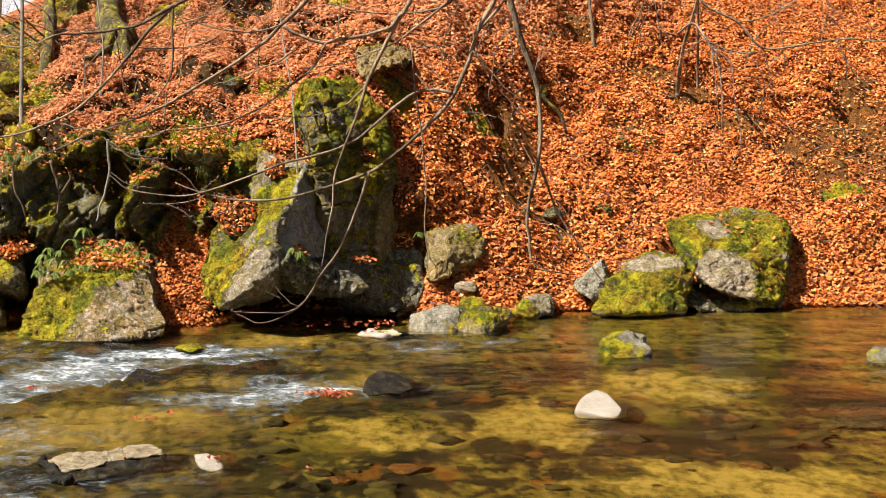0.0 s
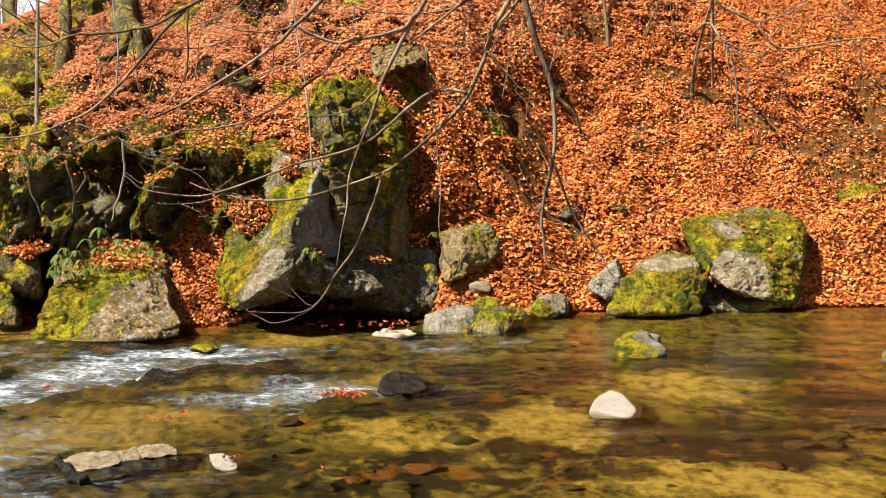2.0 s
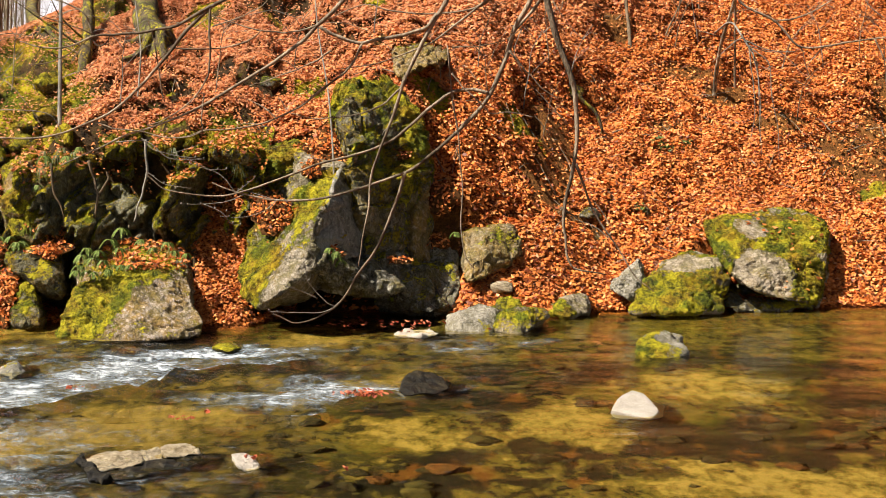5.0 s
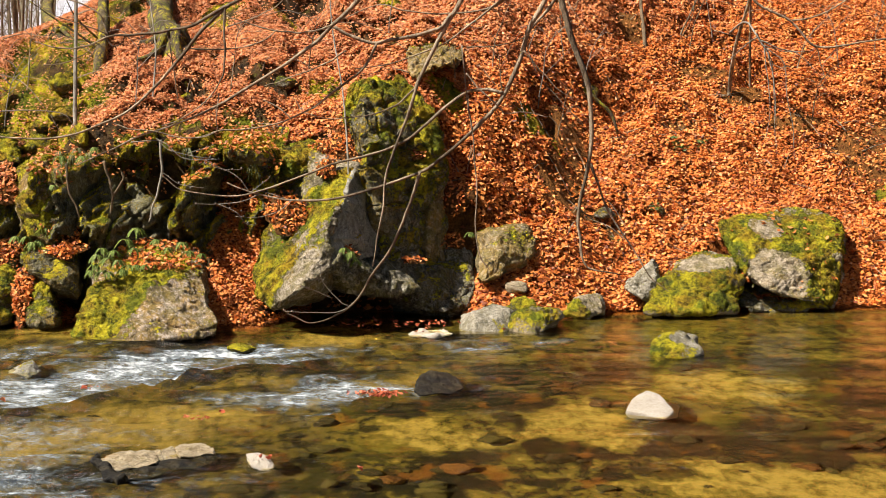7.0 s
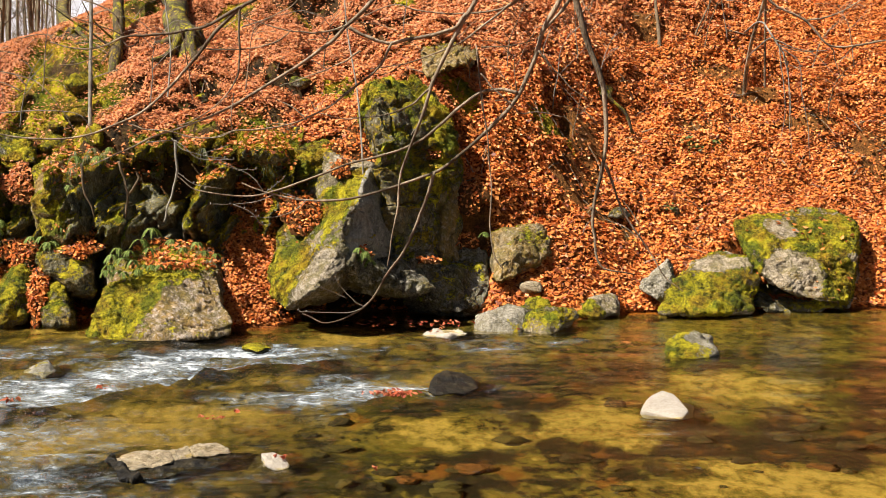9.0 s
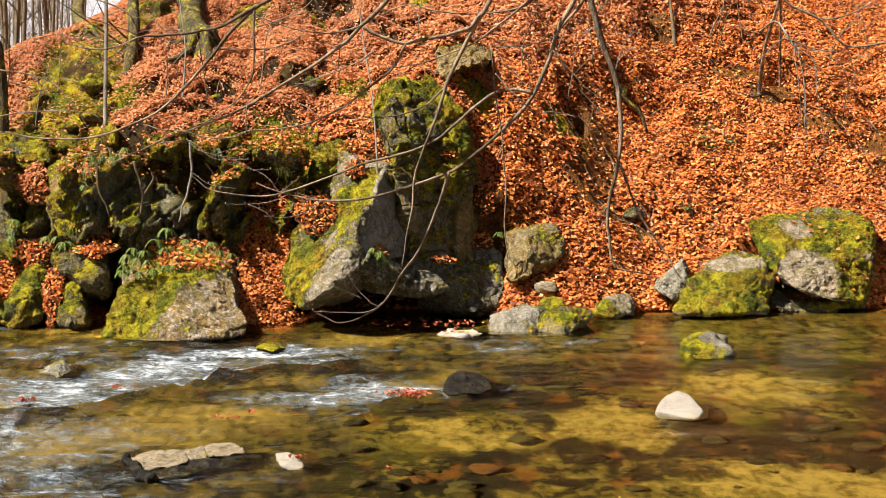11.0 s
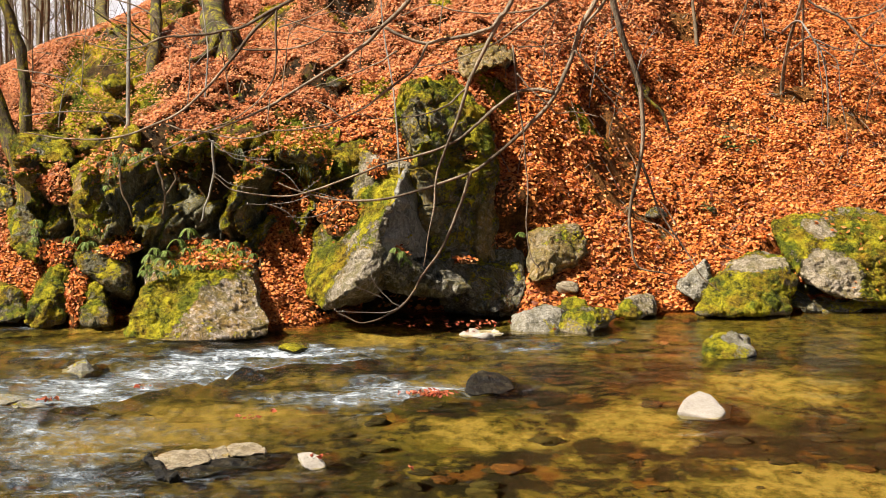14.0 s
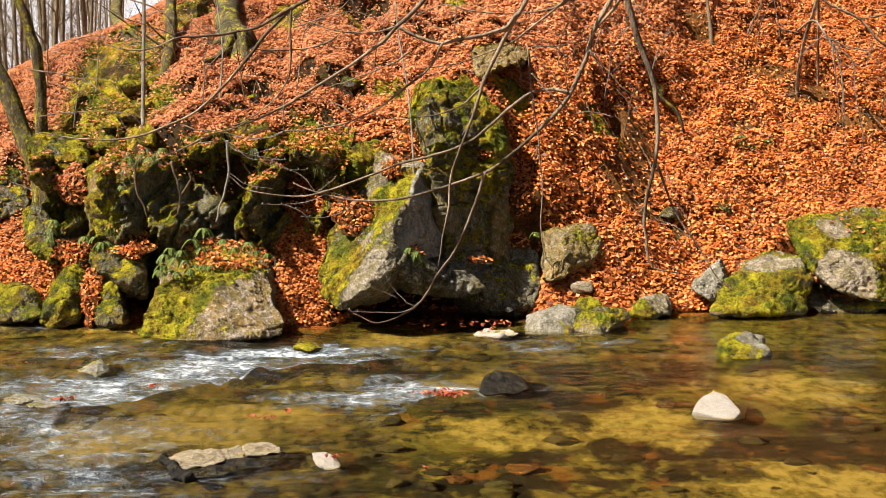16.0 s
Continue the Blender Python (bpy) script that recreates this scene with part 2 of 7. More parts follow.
def water_mat():
    """Clear shallow water: tinted see-through, mirror gloss by Fresnel on ripples, white water where it breaks, sky
    sheen painted in with it.
    """
    M = Mat("stream_water")
    t = M.t
    flow = M.scaled(0.9, 0.9, 1)
    rough = M.attr("rough")
    big = M.noise(2.6, 4, 0.6, flow, 0.6)
    fine = M.noise(11, 5, 0.65, flow, 0.8)
    h = M.math("ADD", M.math("MULTIPLY", big, M.math("ADD", M.math("MULTIPLY", rough, 1.5), 0.025)), M.math("MULTIPLY", fine, M.math("ADD", M.math("MULTIPLY", rough, 1.1), 0.034)))
    h = M.math("ADD", h, M.math("MULTIPLY", M.noise(30, 5, 0.65, M.scaled(0.5, 0.9, 1), 0.5), M.math("MULTIPLY", rough, 0.7)))
    bump = M.node("ShaderNodeBump", Height=h, Strength=0.9, Distance=0.12).outputs[0]
    soft = M.node("ShaderNodeBump", Height=h, Strength=0.07, Distance=0.12).outputs[0]
    clear = M.node("ShaderNodeBsdfRefraction", Color=(0.94, 0.87, 0.52), Roughness=0.0, IOR=1.33, Normal=soft).outputs[0]
    gloss = M.node("ShaderNodeBsdfGlossy", Color=(1.0, 1.0, 1.0), Roughness=0.04, Normal=bump).outputs[0]
    fres = M.node("ShaderNodeFresnel", IOR=1.33, Normal=bump).outputs[0]
    mix = M.node("ShaderNodeMixShader")
    M.put(mix.inputs[0], M.math("ADD", M.math("MULTIPLY", M.math("POWER", fres, 3.0), 3.2), M.math("MULTIPLY", fres, M.math("MULTIPLY", rough, 0.8))))
    M.put(mix.inputs[1], clear)
    M.put(mix.inputs[2], gloss)
    lace = M.noise(5, 6, 0.62, M.scaled(0.7, 0.9, 1), 0.5)
    thin = M.noise(24, 6, 0.72, M.scaled(0.55, 0.9, 1), 0.4)
    # Foam, plus grey streaks over the riffle painted for the sky's reflection.
    whiteness = M.math("ADD", M.math("ADD", M.attr("foam_sheen"), M.math("MULTIPLY", rough, 0.2)), M.math("ADD", M.math("MULTIPLY", M.math("SUBTRACT", lace, 0.5), 1.5), M.math("MULTIPLY", M.math("SUBTRACT", thin, 0.5), 1.5)))
    foam_sheen = M.ramp(whiteness, (0.34, 0.0), (1.25, 1.0))
    white = M.node("ShaderNodeBsdfDiffuse", Color=M.ramp(whiteness, (0.35, (0.14, 0.17, 0.18)), (0.85, (0.36, 0.4, 0.42)), (1.2, (0.72, 0.75, 0.76))), Normal=bump).outputs[0]
    mix2 = M.node("ShaderNodeMixShader")
    M.put(mix2.inputs[0], M.math("MULTIPLY", foam_sheen, 0.85))
    M.put(mix2.inputs[1], mix.outputs[0])
    M.put(mix2.inputs[2], white)
    t.links.new(mix2.outputs[0], t.nodes["Material Output"].inputs["Surface"])
    return M.m


# -- terrain --
def _hash(ix, iy, iz, seed):
    h = (ix * 374761393 + iy * 668265263 + iz * 1274126177 + seed * 974634373) & 0x7FFFFFFF
    h = ((h ^ (h >> 13)) * 1103515245) & 0x7FFFFFFF
    h = ((h ^ (h >> 15)) * 69069 + 12345) & 0x7FFFFFFF
    return (h ^ (h >> 11)) % 65536 / 32767.5 - 1.0


def vnoise(x, y, z, seed=0):
    """Smooth value noise, -1 to 1, on arrays."""
    x, y, z = np.broadcast_arrays(np.asarray(x, float), np.asarray(y, float), np.asarray(z, float))
    fx, fy, fz = np.floor(x), np.floor(y), np.floor(z)
    ix, iy, iz = fx.astype(np.int64), fy.astype(np.int64), fz.astype(np.int64)
    u, v, w = x - fx, y - fy, z - fz
    u, v, w = (c * c * (3 - 2 * c) for c in (u, v, w))
    out = 0
    for dx in (0, 1):
        for dy in (0, 1):
            for dz in (0, 1):
                k = (u if dx else 1 - u) * (v if dy else 1 - v) * (w if dz else 1 - w)
                out = out + k * _hash(ix + dx, iy + dy, iz + dz, seed)
    return out


def fbm(x, y, z=0.0, octaves=4, seed=0, gain=0.5):
    out, amp = 0, 1.0
    for k in range(octaves):
        out = out + amp * vnoise(x * 2.03**k, y * 2.03**k, z * 2.03**k, seed + k)
        amp *= gain
    return out


def step(a, b, x):
    t = np.clip((x - a) / (b - a), 0, 1)
    return t * t * (3 - 2 * t)


def blob(x, y, cx, cy, rx, ry):
    """1 at the middle of an ellipse, 0 outside."""
    return np.clip(1.0 - ((x - cx) / rx) ** 2 - ((y - cy) / ry) ** 2, 0, 1)


# hollows in the slope: x, y, radius, depth
PITS = [(1.2, 19.0, 0.2, 0.3), (3.95, 20.9, 0.28, 0.25), (0.1, 19.0, 0.28, 0.3), (0.95, 18.1, 0.3, 0.12), (-1.4, 18.6, 0.3, 0.1), (2.4, 20.0, 0.25, 0.1), (4.7, 19.6, 0.3, 0.12), (4.3, 20.6, 0.3, 0.1), (-2.6, 18.2, 0.25, 0.1), (1.6, 18.3, 0.25, 0.1), (2.9, 18.9, 0.22, 0.1), (3.4, 19.6, 0.25, 0.08), (-0.2, 17.9, 0.2, 0.15), (3.4, 17.75, 0.45, 0.6), (3.82, 20.75, 0.2, 0.22), (2.51, 21.6, 0.22, 0.25), (-2.2, 18.5, 0.2, 0.2), (4.86, 21.9, 0.25, 0.22), (2.13, 19.95, 0.14, 0.14), (2.55, 19.0, 0.14, 0.12), (1.42, 19.4, 0.25, 0.3), (4.97, 20.5, 0.2, 0.2), (0.4, 17.85, 0.18, 0.2), (-2.55, 18.95, 0.14, 0.15), (0.172, 17.95, 0.26, 0.35), (0.321, 17.76, 0.2, 0.3), (-0.04, 17.55, 0.2, 0.3), (1.2, 19.13, 0.2, 0.32), (-1.76, 18.28, 0.24, 0.25), (-1.92, 18.29, 0.18, 0.2), (-1.5, 19.85, 0.22, 0.22), (-1.76, 19.79, 0.15, 0.2), (-2.69, 18.28, 0.2, 0.22), (-2.85, 18.13, 0.14, 0.2), (4.03, 21.13, 0.2, 0.25), (1.96, 19.93, 0.2, 0.25), (2.5, 21.11, 0.16, 0.2), (4.21, 20.25, 0.2, 0.2), (5.73, 20.43, 0.2, 0.22), (1.12, 17.77, 0.25, 0.25), (1.99, 18.21, 0.2, 0.22), (4.35, 21.71, 0.18, 0.2), (3.21, 21.55, 0.14, 0.18)]


def waterline(x):
    return np.interp(x, [-60, -5, -3.5, -2.2, -1.7, -1.3, 0.1, 0.45, 1.2, 1.8, 4.1, 5.3, 60], [16.4, 16.3, 16.2, 15.85, 15.95, 17.2, 17.1, 16.4, 16.6, 17.0, 17.35, 17.4, 17.5])


def ground_z(x, y):
    """Height of the ground: near bank, riverbed, outcrop and hillside."""
    x, y = np.asarray(x, float), np.asarray(y, float)
    t = y - waterline(x)
    right = np.where(t < 5, 0.76 * t - 0.022 * t * t, 3.25 + 0.54 * (t - 5))
    s_y = np.maximum(y - 16.2, 0)
    cliff = 1.62 * step(1.0, 1.3, s_y) + 0.6 * np.maximum(s_y - 0.95, 0)
    gully = np.interp(t, [0, 1.05, 1.5, 2.0, 3, 30], [0, 0.9, 1.5, 2.1, 2.85, 17.5])
    c = 1 - step(0.0, 1, (x + 0.15) / (0.75 + 0.9 * np.maximum(t - 0.7, 0)))
    g = np.maximum(step(-2.5, -2.2, x) * (1 - step(-1.8, -1.55, x)), 1 - step(-4.9, -3.6, x))
    hill = right * (1 - c) + (cliff * (1 - g) + gully * g) * c
    wob = fbm(x * 0.9, y * 0.9, 0, 3, 5) * 0.10 + fbm(x * 2.6, y * 2.6, 0, 4, 9) * 0.085 + fbm(x * 6.5, y * 6.5, 0, 3, 13) * 0.045
    # low steps in the slope, where leaves have drifted against roots and stones
    ph = y * 2.1 + 1.6 * fbm(x * 0.7, y * 0.9, 0, 3, 41) + 0.35 * fbm(x * 3.0, y * 3.0, 0, 2, 43)
    saw = ph - np.floor(ph)
    ledge = np.clip(fbm(x * 1.1, y * 1.1, 0, 3, 47) * 1.6 + 0.35, 0, 1) * (step(0.0, 0.22, saw) - saw)
    wob = wob + 0.13 * ledge * step(16.9, 17.6, y)
    hill = hill + wob * step(0.1, 0.8, t)
    for px, py, pr, pd in PITS:
        hill = hill - pd * blob(x, y, px, py, pr, pr * 0.8) ** 0.7
    crest = np.clip(2.55 + 0.62 * (x + 5.6), 1.0, 14) - 0.07 * (y - 20)
    low = hill - crest
    k = 0.5
    hill = 0.5 * (hill + crest - np.sqrt(low * low + k * k * 0.12))
    far = 0.6 + 0.03 * np.clip(y - 25, 0, 120) + 0.2 * fbm(x * 0.15, y * 0.15, 0, 3, 21)
    hill = np.where(y > 21, np.maximum(hill, np.minimum(far, 5)), hill)
    bed = -0.24 + 0.05 * fbm(x * 0.7, y * 1.1, 0, 4, 31)
    near = step(7.2, 3.0, y) * 0.95
    bed = bed + near
    rise = step(-1.0, 0.0, t)
    return np.where(t > 0, np.maximum(hill, 0.0) - 0.0, bed * (1 - rise) - 0.02 * rise)
# -- end terrain --


# ---- mesh helpers ----
def mesh_from(name, verts, faces, smooth=True):
    """A mesh from numpy arrays; faces: (n, 3) or (n, 4) indices."""
    verts, faces = np.asarray(verts, np.float32), np.asarray(faces, np.int32)
    me = bpy.data.meshes.new(name)
    n, k = faces.shape
    me.vertices.add(len(verts))
    me.vertices.foreach_set("co", verts.ravel())
    me.loops.add(n * k)
    me.loops.foreach_set("vertex_index", faces.ravel())
    me.polygons.add(n)
    me.polygons.foreach_set("loop_start", np.arange(0, n * k, k, dtype=np.int32))
    me.polygons.foreach_set("loop_total", np.full(n, k, np.int32))
    me.polygons.foreach_set("use_smooth", np.full(n, smooth))
    me.update(calc_edges=True)
    me.validate()
    return me


def thing(name, me, material, label, category, group="", kind="", parent=None):
    ob = new(name, me)
    if me and material:
        me.materials.append(material)
    if parent:
        ob.parent = parent
    if label or category:
        tagged(ob, label, category, group, kind)
    return ob


def part(name, me, material, parent, label=""):
    ob = new(name, me)
    if material and not me.materials:
        me.materials.append(material)
    ob.parent = parent
    return tagged(ob, label)


def attribute(me, name, values):
    me.attributes.new(name, "FLOAT", "POINT").data.foreach_set("value", np.asarray(values, np.float32))


def grid(xs, ys, zfun):
    X, Y = np.meshgrid(xs, ys)
    Z = zfun(X, Y)
    nx, ny = len(xs), len(ys)
    i = np.arange(nx * ny).reshape(ny, nx)
    faces = np.stack([i[:-1, :-1], i[:-1, 1:], i[1:, 1:], i[1:, :-1]], -1).reshape(-1, 4)
    return np.stack([X, Y, Z], -1).reshape(-1, 3), faces


def split_triangles(V, T):
    """Each triangle into four; shared edges stay shared."""
    e = np.sort(np.concatenate([T[:, [0, 1]], T[:, [1, 2]], T[:, [2, 0]]]), axis=1)
    ue, inv = np.unique(e, axis=0, return_inverse=True)
    inv = inv.reshape(-1)
    mid = (V[ue[:, 0]] + V[ue[:, 1]]) / 2
    n, m = len(V), len(T)
    a, b, c = n + inv[:m], n + inv[m : 2 * m], n + inv[2 * m :]
    T2 = np.concatenate([np.stack([T[:, 0], a, c], 1), np.stack([a, T[:, 1], b], 1), np.stack([c, b, T[:, 2]], 1), np.stack([a, b, c], 1)])
    return np.concatenate([V, mid]), T2


def relax(V, T, times, amount=0.5):
    e = np.unique(np.sort(np.concatenate([T[:, [0, 1]], T[:, [1, 2]], T[:, [2, 0]]]), axis=1), axis=0)
    for _ in range(times):
        s, n = np.zeros_like(V), np.zeros(len(V))
        np.add.at(s, e[:, 0], V[e[:, 1]])
        np.add.at(s, e[:, 1], V[e[:, 0]])
        np.add.at(n, e[:, 0], 1)
        np.add.at(n, e[:, 1], 1)
        V = V + amount * (s / n[:, None] - V)
    return V


def vertex_normals(V, T):
    f = np.cross(V[T[:, 1]] - V[T[:, 0]], V[T[:, 2]] - V[T[:, 0]])
    N = np.zeros_like(V)
    for k in range(3):
        np.add.at(N, T[:, k], f)
    return N / np.maximum(np.linalg.norm(N, axis=1), 1e-9)[:, None]


def rock_shape(corners, seed, edge=0.05, lumps=0.05, rounds=2, grit=1.0):
    """A stone: the hull of some corners, its edges worn round, its faces broken by coarse and fine relief."""
    bm = bmesh.new()
    for c in corners:
        bm.verts.new(c)
    out = bmesh.ops.convex_hull(bm, input=bm.verts[:])
    bmesh.ops.delete(bm, geom=list({g for g in out["geom_interior"] + out["geom_unused"] if isinstance(g, bmesh.types.BMVert)}), context="VERTS")
    bmesh.ops.triangulate(bm, faces=bm.faces[:])
    bmesh.ops.recalc_face_normals(bm, faces=bm.faces[:])
    bm.verts.index_update()
    V = np.array([v.co[:] for v in bm.verts])
    T = np.array([[v.index for v in f.verts] for f in bm.faces])
    bm.free()
    size = np.ptp(V, axis=0).max()
    # even out the triangles: split by longest edges
    for level in range(7):
        L = np.linalg.norm(V[T[:, 0]] - V[T[:, 1]], axis=1).mean()
        if level == 3:
            V = relax(V, T, rounds, 0.5)
        if L < edge and level >= 3:
            break
        V, T = split_triangles(V, T)
    V = relax(V, T, 1, 0.3)
    # edges wander instead of running straight
    for k, (f, amount) in enumerate(((3.0 / size, 0.035 * size), (9.0 / size, 0.014 * size))):
        bend = np.stack([fbm(V[:, 0] * f, V[:, 1] * f, V[:, 2] * f, 2, seed + 500 + 10 * k + c) for c in range(3)], -1)
        V = V + min(1.0, grit) * amount * bend
    N = vertex_normals(V, T)
    g = np.random.default_rng(seed)
    warp = V + 0.06 * size * np.stack([fbm(V[:, 0] * 4 / size, V[:, 1] * 4 / size, V[:, 2] * 4 / size, 3, seed + k) for k in (1, 2, 3)], -1)
    d = 0
    # broken faces: every cell of the surface is a chip with its own depth and slant, large chips and small
    for m, deep, slope in ((22, 0.42, 3.0), (150, 0.12, 1.6)):
        own = V[g.integers(0, len(V), m)]
        cell = np.empty(len(V), int)
        for k in range(0, len(V), 20000):
            cell[k : k + 20000] = np.argmin(((warp[k : k + 20000, None] - own[None]) ** 2 * np.array([1, 1, 1.5])).sum(-1), axis=1)
        slant = g.normal(0, 0.22, (m, 3))
        d = d + lumps * 0.9 * (g.uniform(-1, 1, m)[cell] * size * deep + slope * ((V - own[cell]) * slant[cell]).sum(-1))
    s = 1.6 / size
    big = fbm(V[:, 0] * s * 1.7, V[:, 1] * s * 1.7, V[:, 2] * s * 1.7, 3, seed)
    crack = np.abs(fbm(V[:, 0] * 2.2, V[:, 1] * 2.2, V[:, 2] * 3.1, 3, seed + 40))
    small = fbm(V[:, 0] * 9, V[:, 1] * 9, V[:, 2] * 9, 4, seed + 80, 0.7)
    ridge = 0.5 - np.abs(fbm(V[:, 0] * 5, V[:, 1] * 5, V[:, 2] * 7, 3, seed + 60, 0.6))
    d = d + lumps * 0.6 * size * big - 0.6 * lumps * size * np.exp(-(crack * 13) ** 2) + 0.015 * grit * small * min(1.0, size) + 0.012 * grit * ridge * min(1.0, size)
    return V + N * d[:, None], T


ROCKS = {}


def rock(name, corners, material, label, seed, category="rock", group="", edge=0.022, lumps=0.035, rounds=1, spots=(), tufts=5000, parent=None, grit=1.0):
    """One stone with the moss that grows on it. spots: (place, radius, amount) where moss is thicker or missing."""
    V, T = rock_shape(corners, seed, edge, lumps, rounds, grit)
    N = vertex_normals(V, T)
    level = GROWTH.get(material.name, -1)
    grow = 0.5 * N[:, 2] - 0.28 * N[:, 0] + 0.06 + 0.5 * fbm(V[:, 0] * 1.9, V[:, 1] * 1.9, V[:, 2] * 1.9, 3, seed + 9) + 1.5 * level - 0.75
    for p, radius, amount in spots:
        d2 = ((V - np.array(p)) ** 2).sum(1) / radius**2
        grow += amount * np.clip(1.4 - d2, 0, 1)
    cushion = 0.55 + fbm(V[:, 0] * 15, V[:, 1] * 15, V[:, 2] * 15, 3, seed + 31, 0.6)
    V = V + N * (0.012 * np.clip((grow - 0.3) * 1.6, 0, 1) * np.clip(cushion, 0, 1.2) * grit)[:, None]
    ob = part(name, mesh_from(name, V, T), material, parent) if parent else thing(name, mesh_from(name, V, T), material, label, category, group)
    attribute(ob.data, "growth", grow)
    ROCKS[label] = (V, T)
    if level > 0.2 and tufts:
        moss_tufts(ob, V, T, N, grow, tufts, seed)
    return ob


def moss_tufts(ob, V, T, N, grow, per_m2, seed):
    """Fine shoots standing out of the moss, joined into one part of the stone."""
    g = np.random.default_rng(seed)
    a, b, c = V[T[:, 0]], V[T[:, 1]], V[T[:, 2]]
    area = np.linalg.norm(np.cross(b - a, c - a), axis=1) / 2
    w = area * step(0.42, 0.7, grow[T].mean(1)) * (a[:, 1] < a[:, 1].min() + 1.6)
    k = int(w.sum() * per_m2)
    if k < 20:
        return
    i = g.choice(len(T), k, p=w / w.sum())
    r = g.uniform(0, 1, (k, 2))
    r = np.where(r.sum(1, keepdims=True) > 1, 1 - r, r)
    P = a[i] + r[:, :1] * (b[i] - a[i]) + r[:, 1:] * (c[i] - a[i])
    V2, T2 = blades(P, N[T[i, 0]], g)
    tagged(part("moss", mesh_from("moss", V2, T2, False), tuft_mat, ob, "tufts of yellow-green moss"), kind="stuff")


def pebble(name, at, size, material, label, seed, category="stone", group="", turn=0.0, lumps=0.06, flat=0.0):
    """A small worn stone: sunk a little way into what it lies on."""
    r = random.Random(seed)
    pts = []
    for k in range(14):
        th, ph = r.uniform(0, 2 * math.pi), math.acos(r.uniform(-1, 1))
        x, y, z = math.sin(ph) * math.cos(th), math.sin(ph) * math.sin(th), math.cos(ph)
        if flat:
            z = max(-flat, min(flat, z * 1.6))
        c, s = math.cos(turn), math.sin(turn)
        x, y = x * size[0] / 2, y * size[1] / 2
        pts.append((at[0] + c * x - s * y, at[1] + s * x + c * y, at[2] + z * size[2] / 2))
    return rock(name, pts, material, label, seed, category, group, edge=max(size) / 14, lumps=lumps, rounds=3)


def spline(points, n):
    """Points of a smooth curve through the given ones, with no loops where their spacing is uneven."""
    P = np.asarray(points, float)
    P = np.concatenate([[2 * P[0] - P[1]], P, [2 * P[-1] - P[-2]]])
    k = np.concatenate([[0], np.cumsum(np.sqrt(np.maximum(np.linalg.norm(np.diff(P, axis=0), axis=1), 1e-4)))])
    out = []
    for i in range(1, len(P) - 2):
        p0, p1, p2, p3 = P[i - 1 : i + 3]
        t0, t1, t2, t3 = k[i - 1 : i + 3]
        for t in np.linspace(t1, t2, n, endpoint=False):
            a1 = (t1 - t) / (t1 - t0) * p0 + (t - t0) / (t1 - t0) * p1
            a2 = (t2 - t) / (t2 - t1) * p1 + (t - t1) / (t2 - t1) * p2
            a3 = (t3 - t) / (t3 - t2) * p2 + (t - t2) / (t3 - t2) * p3
            b1 = (t2 - t) / (t2 - t0) * a1 + (t - t0) / (t2 - t0) * a2
            b2 = (t3 - t) / (t3 - t1) * a2 + (t - t1) / (t3 - t1) * a3
            out.append((t2 - t) / (t2 - t1) * b1 + (t - t1) / (t2 - t1) * b2)
    out.append(P[-2])
    return np.array(out)


def tube(points, r0, r1, sides=7, n=6, seed=0, wobble=0.0, flare=0.0):
    """A tapering limb along a smooth curve, closed at the ends. flare: widening at the start."""
    C = spline(points, n)
    m = len(C)
    s = np.linspace(0, 1, m)
    if wobble:
        for k in range(3):
            C[:, k] += wobble * fbm(s * m * 0.16, k * 7.1, seed * 1.3, 2, seed) * np.minimum(1, s * 6)
    r = r0 + (r1 - r0) * s**0.8
    r = r * (1 + flare * np.exp(-s * 9)) * (1 + 0.12 * vnoise(s * m * 0.7, seed, 0.5, seed))
    D = np.gradient(C, axis=0)
    D /= np.maximum(np.linalg.norm(D, axis=1), 1e-9)[:, None]
    up = np.array([0.13, 0.97, 0.21])
    A = np.cross(D, up)
    A /= np.maximum(np.linalg.norm(A, axis=1), 1e-9)[:, None]
    B = np.cross(D, A)
    th = np.linspace(0, 2 * np.pi, sides, endpoint=False)
    ring = A[:, None] * np.cos(th)[None, :, None] + B[:, None] * np.sin(th)[None, :, None]
    ragged = 1 + 0.10 * vnoise(np.arange(m)[:, None] * 0.5, np.arange(sides)[None] * 1.7, seed * 0.7, seed)
    V = (C[:, None] + ring * (r[:, None] * ragged)[:, :, None]).reshape(-1, 3)
    i = np.arange(m * sides).reshape(m, sides)
    j = np.roll(i, -1, axis=1)
    T = np.concatenate([np.stack([i[:-1], j[:-1], j[1:]], -1).reshape(-1, 3), np.stack([i[:-1], j[1:], i[1:]], -1).reshape(-1, 3)])
    V = np.concatenate([V, C[:1], C[-1:]])
    cap0 = np.stack([j[0], i[0], np.full(sides, len(V) - 2)], -1)
    cap1 = np.stack([i[-1], j[-1], np.full(sides, len(V) - 1)], -1)
    return V, np.concatenate([T, cap0, cap1])


def merge(shapes):
    V, T, n = [], [], 0
    for v, t in shapes:
        V.append(v)
        T.append(t + n)
        n += len(v)
    return np.concatenate(V), np.concatenate(T)


